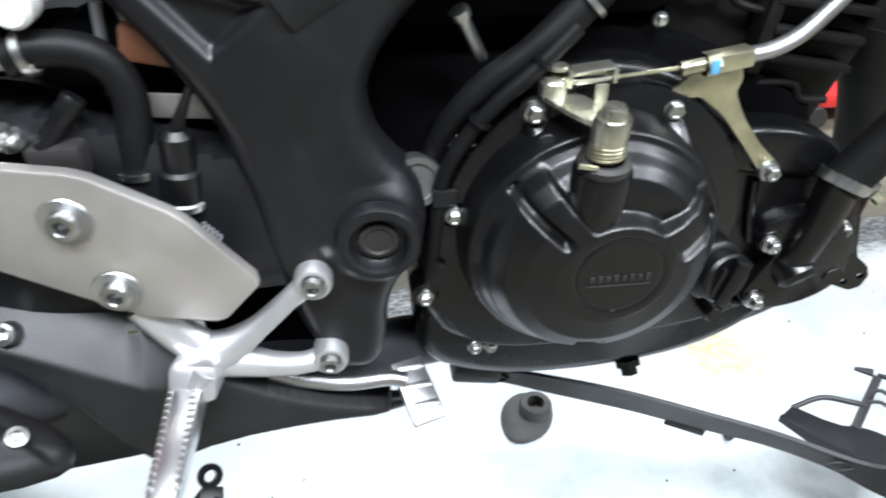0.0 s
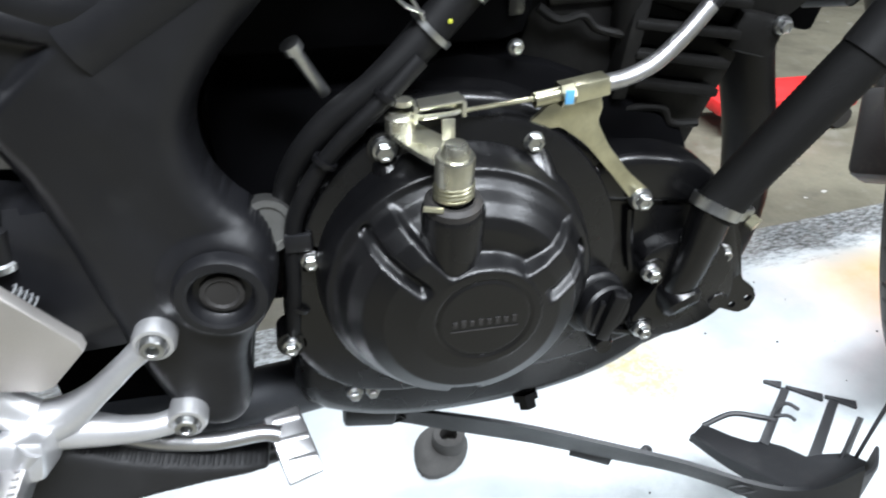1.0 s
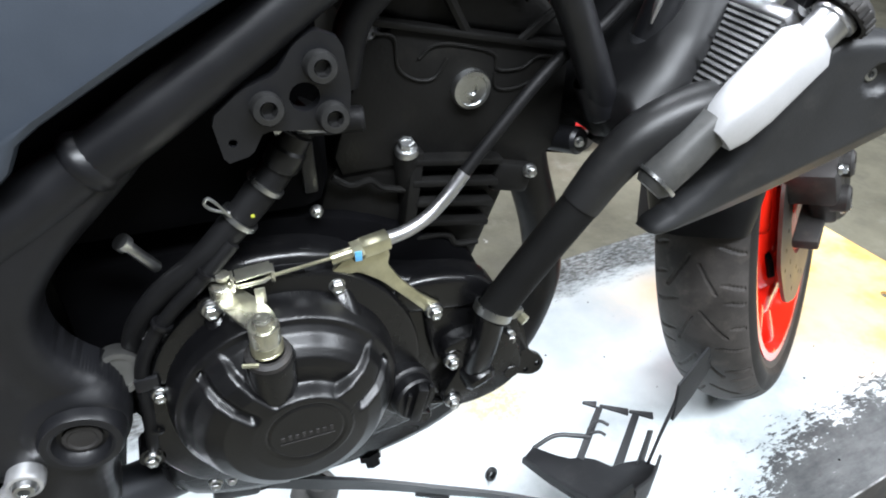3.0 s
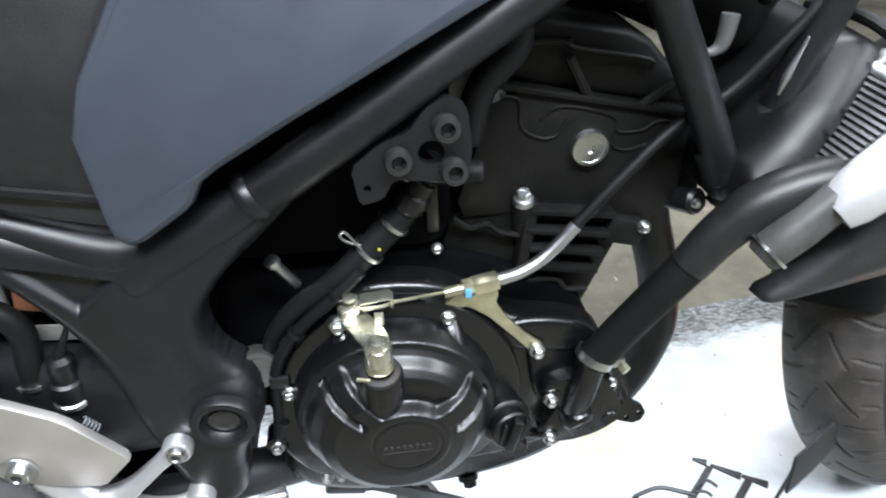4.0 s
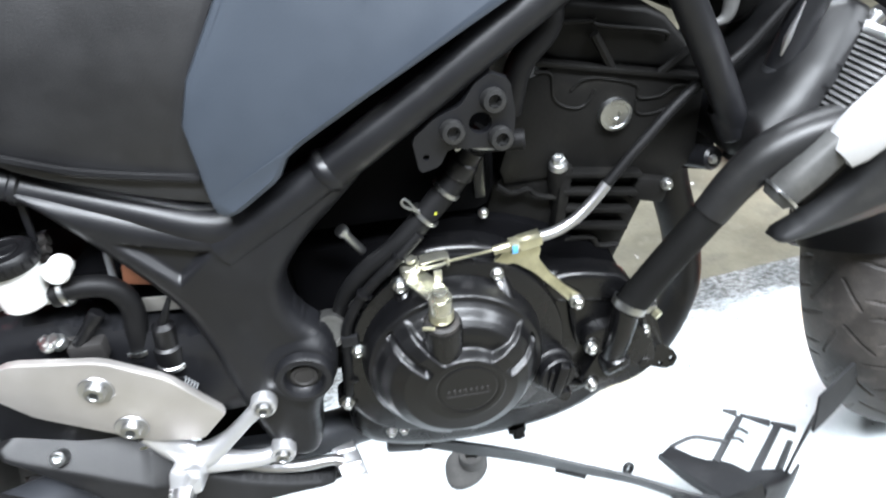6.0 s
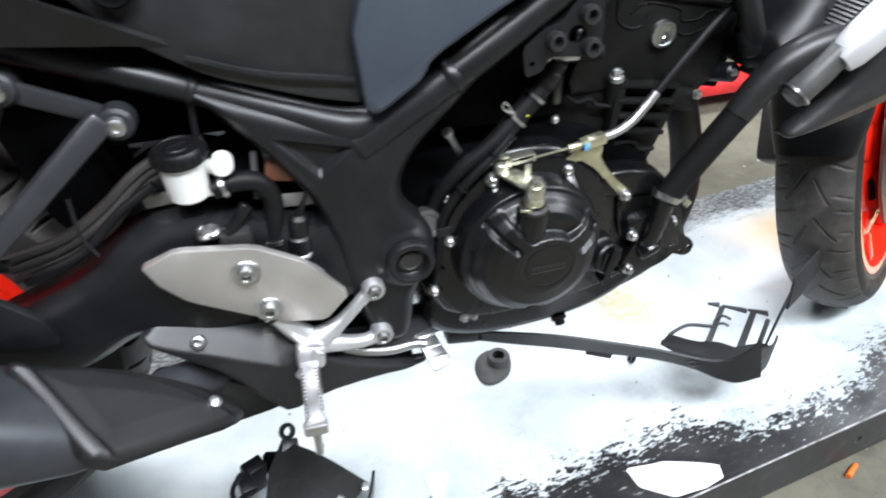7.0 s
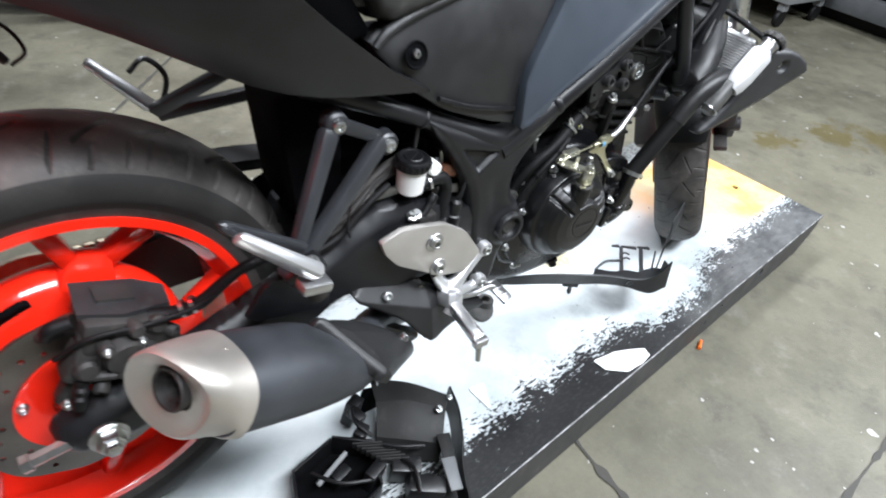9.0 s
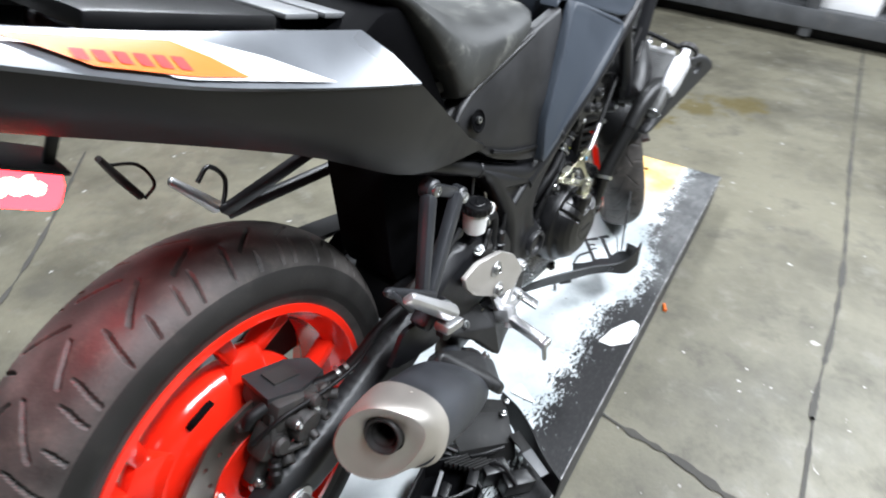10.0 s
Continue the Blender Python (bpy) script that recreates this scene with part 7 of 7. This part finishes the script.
def shroud_face(x, z, d):
    """Slanting plate, creased along its length, with a sunk screw hole."""
    y = -0.112 - 0.224 * (x - 0.342) - 0.012 * swell(d, 0.010)
    under = np.maximum(0, 0.480 + (x - 0.358) * 0.57 - z)
    y = y + 0.55 * np.maximum(0, under - 0.002)
    r = np.hypot(x - 0.482, z - 0.597)
    return y + 0.007 * np.clip((0.0125 - r) / 0.0025, 0, 1)


shroud = B("radiator_shroud", relief([(0.338, 0.474), (0.356, 0.464), (0.420, 0.483), (0.480, 0.513), (0.553, 0.563), (0.556, 0.596), (0.504, 0.625), (0.452, 0.628), (0.434, 0.619), (0.410, 0.575), (0.397, 0.540), (0.366, 0.497)], shroud_face, lambda x, z: -0.104 - 0.20 * (x - 0.342), 0.0028, 1), GREYPL, "black plastic radiator shroud", sharp=0.9)
bolt((0.480, -0.1445, 0.598), shroud, SOCKET, (-0.2, -1, 0.1), 0.6)
B("shroud_inner", plate([(0.36, 0.50), (0.405, 0.58), (0.44, 0.61), (0.50, 0.60), (0.52, 0.56), (0.40, 0.49)], -0.118, -0.108, 0.003, 1, bend=lambda x, z: -0.18 * (x - 0.40)), PLASTIC, "", shroud)

# ---- loose things on the deck ----
def loose(name, label, category):
    return thing(name, label, category)


def paper(pts, label):
    bm = bmesh.new()
    o = chaikin(pts, 1, 0.08)
    f = bm.faces.new([bm.verts.new((p[0], p[1], 0.004)) for p in o])
    bmesh.ops.triangulate(bm, faces=[f])
    bmesh.ops.subdivide_edges(bm, edges=bm.edges, cuts=2, use_grid_fill=True)
    for v in bm.verts:
        v.co.z = 0.002 + 0.006 * abs(noise.noise((v.co.x * 22, v.co.y * 22, 1)))
    bmesh.ops.recalc_face_normals(bm, faces=bm.faces)
    bmesh.ops.solidify(bm, geom=list(bm.faces), thickness=0.0006)
    return tagged(part("paper_scrap", bm, PAPER), label, "paper")


paper([(0.190, -0.180), (0.251, -0.186), (0.321, -0.211), (0.315, -0.232), (0.280, -0.240), (0.235, -0.240), (0.195, -0.213)], "torn white paper scrap lying on the lift's edge")
paper([(-0.088, -0.108), (-0.052, -0.112), (-0.082, -0.170)], "small white paper scrap on the deck")

# rubber mount
rm = bmesh.new()
pts = chaikin([(0.040, 0.070), (0.045, 0.018), (0.092, 0.028), (0.112, 0.070), (0.075, 0.098)], 2)
loft([[(p[0], p[1], z) for p in [c + (q - c) * s for q in pts]] for z, s in ((0.001, 1.0), (0.008, 1.0), (0.014, 0.86), (0.018, 0.62)) for c in [np.mean(pts, 0)]], rm)
lathe([(0.019, 0.012), (0.019, 0.028), (0.017, 0.031), (0.010, 0.031), (0.009, 0.016), (0, 0.016)], Matrix.Translation((0.082, 0.056, 0)), 24, rm)
tagged(part("rubber_mount", rm, surf("old_rubber", (0.07, 0.068, 0.065), 0.8, var=0.25, big=40, fine=300, bump=0.4)), "worn grey rubber mount block lying on the deck", "rubber mount")

# black lower fairing piece, still hooked to the engine and hanging in front
def ribbon(line, h, lean):
    a = smooth_line(line, 6)
    secs = []
    n = len(a)
    for i, p in enumerate(a):
        d = Vector(a[min(i + 1, n - 1)] - a[max(i - 1, 0)]).normalized()
        s = Vector((d.y, -d.x, 0)).normalized()
        hh = h[0] + (h[1] - h[0]) * math.sin(math.pi * min(1, i / n * 1.02)) ** 2 if i < n - 1 else h[0]
        u = (Vector((0, 0, 1)) + s * -lean).normalized() * hh / 2
        c = Vector(p)
        secs.append([c - u - s * 0.0018, c - u + s * 0.0018, c + u + s * 0.0018, c + u - s * 0.0018])
    return loft(secs)


def strip(stations, thick=0.0036):
    """A bent sheet strip through stations of place, height and lean."""
    n = 6
    line = smooth_line([q[:3] for q in stations], n)
    hs = np.interp(np.linspace(0, len(stations) - 1, len(line)), range(len(stations)), [q[3] for q in stations])
    ls = np.interp(np.linspace(0, len(stations) - 1, len(line)), range(len(stations)), [q[4] for q in stations])
    secs = []
    for i, p in enumerate(line):
        d = Vector(line[min(i + 1, len(line) - 1)] - line[max(i - 1, 0)]).normalized()
        q = Vector((d.y, -d.x, 0)).normalized()
        u = (Vector((0, 0, 1)) - q * ls[i]).normalized() * hs[i] / 2
        c, w = Vector(p), q * (thick / 2)
        secs.append([c - u - w, c - u + w, c + u * 0.9 + w, c + u + w * 0.3, c + u - w])
    return loft(secs)


def edge_strip(pairs, thick=0.0036):
    """A bent sheet between an upper and a lower edge."""
    up, low = smooth_line([q[0] for q in pairs], 6), smooth_line([q[1] for q in pairs], 6)
    secs = []
    for i, (a, b) in enumerate(zip(up, low)):
        k = min(i + 1, len(up) - 1)
        run = Vector((up[k] + low[k]) - (up[max(i - 1, 0)] + low[max(i - 1, 0)]))
        q = run.cross(Vector(a - b)).normalized() * thick / 2
        secs.append([Vector(b) - q, Vector(b) + q, Vector(a) + q, Vector(a) - q])
    return loft(secs)


FAIRPL = surf("matt_fairing_plastic", (0.020, 0.021, 0.023), 0.5, fine=700, bump=0.25, dirt=(0.06, 0.06, 0.058), dirty=0.35)
lf = B("lower_fairing", edge_strip([((-0.006, -0.020, 0.177), (-0.004, -0.020, 0.166)), ((0.025, -0.028, 0.178), (0.027, -0.026, 0.160)), ((0.058, -0.037, 0.1765), (0.060, -0.034, 0.153)), ((0.123, -0.063, 0.176), (0.130, -0.050, 0.139)), ((0.190, -0.091, 0.170), (0.200, -0.074, 0.129)), ((0.249, -0.114, 0.161), (0.258, -0.098, 0.125)), ((0.300, -0.135, 0.149), (0.304, -0.124, 0.119)), ((0.331, -0.148, 0.148), (0.336, -0.141, 0.106)), ((0.349, -0.160, 0.166), (0.362, -0.154, 0.101)), ((0.360, -0.171, 0.200), (0.389, -0.165, 0.116))]), FAIRPL, "black plastic lower fairing strip hanging loose under the engine")


def fp(name, bm, label=""):
    return part(name, bm, FAIRPL, lf, label)


base_p = bmesh.new()
bp_ = [(0.325, -0.026, 0.064), (0.346, -0.014, 0.066), (0.366, -0.036, 0.068), (0.380, -0.048, 0.070), (0.394, -0.052, 0.072), (0.408, -0.062, 0.073), (0.420, -0.078, 0.075), (0.438, -0.080, 0.077), (0.458, -0.086, 0.081), (0.464, -0.104, 0.089), (0.440, -0.126, 0.099), (0.398, -0.154, 0.108), (0.364, -0.150, 0.104), (0.350, -0.110, 0.088), (0.336, -0.060, 0.073)]
loft([bp_, [(p[0], p[1], p[2] + 0.004) for p in bp_]], base_p)
fp("bent_end", base_p)
fp("end_wall", strip([(0.376, -0.162, 0.140, 0.060, 0.0), (0.420, -0.140, 0.122, 0.046, 0.0), (0.462, -0.106, 0.104, 0.030, 0.0)]))
fp("left_rim", strip([(0.326, -0.026, 0.068, 0.010, 0.0), (0.340, -0.070, 0.080, 0.014, 0.0), (0.356, -0.120, 0.100, 0.018, 0.0)]))
fp("tab", bar((0.390, -0.054, 0.075), (0.455, 0.006, 0.080), 0.0095, 0.0035, 0.0085, 0.0030, 0.0008, (0, 0, 1)))
fp("tab", bar((0.424, -0.084, 0.078), (0.492, -0.023, 0.084), 0.0110, 0.0035, 0.0095, 0.0030, 0.0008, (0, 0, 1)))
for p, q in (((0.438, 0.022, 0.079), (0.453, 0.011, 0.081)), ((0.456, 0.008, 0.081), (0.488, -0.013, 0.079)), ((0.486, -0.016, 0.085), (0.513, -0.032, 0.083))):
    fp("cross_tab", bar(p, q, 0.0035, 0.004, 0.0105, 0.004, 0.0008, (0, 0, 1)))
fp("small_hook", tube([(0.412, -0.032, 0.077), (0.424, -0.020, 0.083), (0.440, -0.016, 0.084), (0.450, -0.024, 0.081)], 0.0022, 8))
fp("small_hook", tube([(0.420, -0.026, 0.080), (0.432, -0.030, 0.082), (0.438, -0.036, 0.080)], 0.0020, 8))
fp("arch", tube([(0.346, -0.015, 0.068), (0.376, -0.014, 0.079), (0.402, -0.024, 0.080), (0.418, -0.030, 0.078)], 0.0030, 8))
fp("side_flap", bar((0.452, -0.090, 0.080), (0.474, -0.070, 0.116), 0.020, 0.003, 0.014, 0.003, 0.001, (0.4, -1, 0.1)))
fp("stalk", strip([(0.458, -0.096, 0.090, 0.010, 0.0), (0.474, -0.086, 0.130, 0.012, 0.0), (0.492, -0.076, 0.172, 0.020, 0.0), (0.502, -0.070, 0.190, 0.030, 0.0)]))
fp("blade", strip([(0.488, -0.079, 0.170, 0.056, 0.1), (0.522, -0.066, 0.190, 0.056, 0.1), (0.558, -0.050, 0.214, 0.042, 0.1)]))
fp("blade_tip", bar((0.545, -0.057, 0.200), (0.566, -0.052, 0.252), 0.016, 0.003, 0.006, 0.003, 0.001, (0.3, -1, 0.1)))
fp("hook", block((-0.006, -0.026, 0.186), (0.045, 0.026, 0.022), 0.004, pose(0, 0, 0, 0, 10, 0)))
for x, y, z in ((0.298, -0.1325, 0.136), (0.012, -0.0265, 0.170)):
    fp("slot_rim", tube([(x - 0.011, y + 0.002, z + 0.001), (x, y - 0.001, z + 0.005), (x + 0.012, y - 0.003, z - 0.001), (x, y - 0.001, z - 0.005), (x - 0.011, y + 0.002, z + 0.001)], 0.0014, 8), "raised slot edge")
fp("clip_tab", bar((0.170, -0.064, 0.132), (0.205, -0.076, 0.124), 0.010, 0.004, None, None, 0.001, (0, -1, 0)))
clipb = lathe([(0.009, -0.003), (0.010, 0.0), (0.009, 0.003), (0.006, 0.003), (0.006, -0.003), (0.009, -0.003)], align((0.300, 0.004, 0.0095), (0.5, -1, 0.3)), 20)
tagged(part("plastic_clip", clipb, PLASTIC), "small black plastic ring clip lying on the deck", "clip")

# black cowl at the near rear corner
cw = loose("rear_cowl_part", "black plastic cowl part with wiring clips, lying on the deck", "fairing panel")
COWL = surf("dusty_cowl_plastic", (0.014, 0.0138, 0.0135), 0.6, fine=500, bump=0.3, dirt=(0.05, 0.047, 0.044), dirty=0.4, spec=0.3)
part("ramp", skin([[(-0.272, -0.038, 0.066), (-0.222, -0.088, 0.078), (-0.168, -0.138, 0.064)],
                   [(-0.292, -0.092, 0.074), (-0.245, -0.124, 0.082), (-0.192, -0.162, 0.066)],
                   [(-0.300, -0.112, 0.052), (-0.255, -0.146, 0.058), (-0.205, -0.178, 0.050)],
                   [(-0.316, -0.138, 0.046), (-0.275, -0.172, 0.050), (-0.226, -0.204, 0.044)],
                   [(-0.322, -0.146, 0.012), (-0.282, -0.182, 0.012), (-0.236, -0.214, 0.010)]], 0.004), COWL, cw, "grey-black ramp panel")
part("lug", lathe([(0.0060, -0.003), (0.0115, -0.003), (0.0120, 0.0), (0.0115, 0.003), (0.0060, 0.003), (0.0060, -0.003)], align((-0.262, -0.040, 0.082), (0.5, -0.6, 0.5)), 20), PLASTIC, cw)
part("lug_arm", bar((-0.260, -0.046, 0.074), (-0.262, -0.066, 0.062), 0.020, 0.006, 0.026, 0.006, 0.002, (0.3, -0.4, 0.8)), PLASTIC, cw)
part("end_wall", plate([(-0.30, 0.005), (-0.262, 0.005), (-0.262, 0.060), (-0.30, 0.072)], -0.060, -0.056, 0.001, 1), INNER, cw)
part("side_blade", ribbon([(-0.160, -0.126, 0.048), (-0.176, -0.170, 0.046), (-0.206, -0.222, 0.042), (-0.232, -0.262, 0.038), (-0.258, -0.318, 0.034)], (0.045, 0.062), 0.10), PLASTIC, cw)
for k, (x, y) in enumerate(((-0.222, -0.196), (-0.240, -0.236))):
    part("blade_flange", bar((x, y, 0.058 - 0.004 * k), (x - 0.018, y - 0.052, 0.050 - 0.004 * k), 0.024, 0.004, 0.020, 0.004, 0.001, (0, 0, 1)), GREYMETAL if k else COWL, cw)
tray = [(-0.385, -0.108), (-0.464, -0.132), (-0.480, -0.176), (-0.440, -0.238), (-0.352, -0.214), (-0.330, -0.150)]
part("tray", loft([[(p[0], p[1], 0.010) for p in tray], [(p[0], p[1], 0.016) for p in tray]]), INNER, cw)
for k in range(len(tray)):
    p, q = tray[k], tray[(k + 1) % len(tray)]
    hk = (0.052, 0.046, 0.034, 0.030, 0.040, 0.056)[k]
    part("tray_wall", bar((*p, hk / 2 + 0.004), (*q, hk / 2 + 0.004), 0.005, hk, None, None, 0.001, (0, 0, 1)), PLASTIC, cw)
# Pale grey bar stands for light caught along the tray's edge.
part("lit_edge", bar((-0.440, -0.168, 0.045), (-0.376, -0.142, 0.052), 0.007, 0.005, None, None, 0.001, (0, 0, 1)), GREYMETAL, cw, "pale strip painting the tray's lit edge")
for k in range(7):
    part("slat", bar((-0.362 + 0.004 * k, -0.136 - 0.008 * k, 0.052), (-0.318 + 0.004 * k, -0.156 - 0.008 * k, 0.050), 0.0035, 0.014, None, None, 0.0008, (0, 0, 1)), COWL, cw)
for at, size, turn in (((-0.318, -0.060, 0.030), (0.030, 0.022, 0.056), 30), ((-0.325, -0.085, 0.050), (0.020, 0.030, 0.016), 20), ((-0.338, -0.118, 0.034), (0.030, 0.020, 0.050), 35), ((-0.352, -0.190, 0.034), (0.040, 0.020, 0.040), 25), ((-0.302, -0.205, 0.030), (0.050, 0.030, 0.044), -30), ((-0.400, -0.165, 0.032), (0.034, 0.018, 0.030), 20), ((-0.290, -0.250, 0.026), (0.060, 0.030, 0.040), -32)):
    part("clip_block", block(at, size, 0.003, pose(0, 0, 0, 8, 6, turn)), PLASTIC, cw)
for pts in ([(-0.330, -0.075, 0.060), (-0.340, -0.105, 0.066), (-0.328, -0.140, 0.060)], [(-0.320, -0.165, 0.060), (-0.296, -0.185, 0.062), (-0.262, -0.200, 0.058)], [(-0.310, -0.190, 0.052), (-0.300, -0.225, 0.058), (-0.312, -0.262, 0.050)], [(-0.44, -0.145, 0.048), (-0.41, -0.185, 0.050), (-0.36, -0.205, 0.046)]):
    part("rib", tube(pts, 0.0035, 8), PLASTIC, cw)
part("bolt", HEX, None, cw, "", m=align((-0.207, -0.160, 0.0745), (0.1, -0.3, 1)) @ Matrix.Scale(1.0, 4))
part("bolt", HEX, None, cw, "", m=align((-0.173, -0.147, 0.0705), (0.1, -0.3, 1)) @ Matrix.Scale(0.8, 4))
tagged(part("wheel_chock", block((-0.684, -0.028, 0.018), (0.075, 0.05, 0.034), 0.006, pose(0, 0, 0, 0, 0, -25)), surf("yellow_green_plastic", (0.30, 0.29, 0.10), 0.55, var=0.25, big=30)), "yellow-green wheel chock block under the rear wheel", "chock")

# crumbs and a bit of orange plastic
tagged(part("orange_bit", tube([(0.585, -0.222, FLOOR_Z + 0.005), (0.612, -0.208, FLOOR_Z + 0.006)], [0.005, 0.004], 10, 1), ORANGE), "small orange plastic bit on the floor", "debris")
crumb = made(block((0, 0, 0), (1, 0.8, 0.5), 0.15), "crumb", DUSTY)
rs = random.Random(5)
cr = bmesh.new()
for k in range(60):
    x, y = rs.uniform(-0.3, 0.95), rs.uniform(-0.15, 0.30)
    s = rs.uniform(0.0007, 0.0018)
    bmesh.ops.create_icosphere(cr, subdivisions=1, radius=s, matrix=pose(x, y, s * 0.4))
tagged(part("grit", cr, DUSTY), "dark specks of grit scattered over the deck", "grit", kind="stuff")

# ---- far things ----
# workbench along the east wall
BENCH = surf("dark_bench_steel", (0.065, 0.068, 0.072), 0.5, var=0.25, big=4, fine=120, dirt=(0.16, 0.15, 0.13), dirty=0.3)
wb = thing("workbench", "grey steel workbench frame with a lower shelf, standing on the floor", "workbench")
part("lower_beam", block((4.05, 0.4, 0.02), (0.08, 4.4, 0.12), 0.004), BENCH, wb)
part("shelf", block((4.45, 0.4, 0.06), (0.75, 4.4, 0.03), 0.004), BENCH, wb)
# Dark block put in for the shadow below the beam.
part("shadow_strip", block((4.35, 0.4, -0.085), (0.40, 4.3, 0.09), 0.004), DUSTY, wb)
for y in (-1.6, 0.2, 2.4):
    part("leg", block((4.06, y, 0.35), (0.07, 0.07, 0.9), 0.004), BENCH, wb)
part("top", block((4.45, 0.4, 0.83), (0.85, 4.5, 0.05), 0.006), BENCH, wb)
tagged(part("white_box", block((4.30, 0.02, 0.19), (0.30, 0.36, 0.24), 0.006), PAPER), "white cardboard box on the bench's lower shelf", "box")
tagged(part("tin", lathe([(0.0, 0), (0.07, 0), (0.07, 0.16), (0.05, 0.19), (0, 0.19)], Matrix.Translation((4.28, -0.32, 0.076)), 20), ALU), "silver tin on the bench's lower shelf", "tin")
tagged(part("dark_crate", block((4.32, 0.75, 0.20), (0.4, 0.6, 0.25), 0.02), PLASTIC), "black plastic crate on the bench's lower shelf", "crate")

# tool cart on castors
tc = thing("tool_cart", "grey steel tool cart on castors", "cart")
part("body", block((3.70, 1.70, 0.22), (0.55, 0.9, 0.40), 0.01), GREYMETAL, tc)
for x, y in ((3.48, 1.30), (3.48, 2.10), (3.92, 1.30), (3.92, 2.10)):
    part("castor", lathe([(0, -0.015), (0.05, -0.015), (0.055, 0), (0.05, 0.015), (0, 0.015)], align((x, y, FLOOR_Z + 0.055), (0, 1, 0)), 20), RUBBER, tc)
    part("castor_fork", block((x, y, 0.0), (0.05, 0.05, 0.06), 0.004), GREYMETAL, tc)

# red floor jack beyond the lift
rj = thing("floor_jack", "low red trolley jack on small wheels", "jack")
part("body", block((1.22, 1.10, -0.055), (0.42, 0.16, 0.04), 0.012), REDPAINT, rj)
for x in (1.06, 1.38):
    part("wheel", lathe([(0, -0.012), (0.03, -0.012), (0.033, 0), (0.03, 0.012), (0, 0.012)], align((x, 1.02, FLOOR_Z + 0.033), (0, 1, 0)), 18), CALIPER, rj)

# dark shapes of another machine far behind
om = thing("parked_machine", "dark motorcycle with red fairing parked on the floor", "motorcycle")
for x in (-0.25, 1.05):
    part("wheel", lathe([(0.20, -0.05), (0.30, -0.05), (0.31, 0), (0.30, 0.05), (0.20, 0.05), (0.20, -0.05)], align((x, 2.5, FLOOR_Z + 0.31), (0, 1, 0)), 40), SIDEWALL, om)
part("frame", block((0.40, 2.5, 0.30), (0.9, 0.22, 0.30), 0.08), PLASTIC, om)
part("fairing", block((0.62, 2.44, 0.42), (0.42, 0.26, 0.22), 0.06, pose(0, 0, 0, 0, 18, 0)), REDPAINT, om)
part("engine", block((0.36, 2.46, 0.10), (0.42, 0.30, 0.26), 0.05), CALIPER, om)
part("exhaust", tube([(0.55, 2.34, 0.02), (0.20, 2.32, -0.02), (-0.15, 2.30, 0.10), (-0.40, 2.30, 0.16)], [0.02, 0.025, 0.045, 0.045], 16), STEEL, om)
part("side_cover", block((0.05, 2.40, 0.28), (0.22, 0.06, 0.16), 0.03, pose(0, 0, 0, 0, -20, 0)), REDPAINT, om)
part("spring", lathe([(0.028, -0.11), (0.032, -0.05), (0.028, 0.0), (0.032, 0.05), (0.028, 0.11)], align((-0.02, 2.33, 0.16), (-0.3, 0, 1)), 18), YELLOW, om)
part("headlamp", lathe([(0, -0.06), (0.06, -0.05), (0.08, 0.0), (0.07, 0.02), (0, 0.03)], align((1.10, 2.48, 0.46), (1, -0.2, 0)), 24), WHITEPL, om)
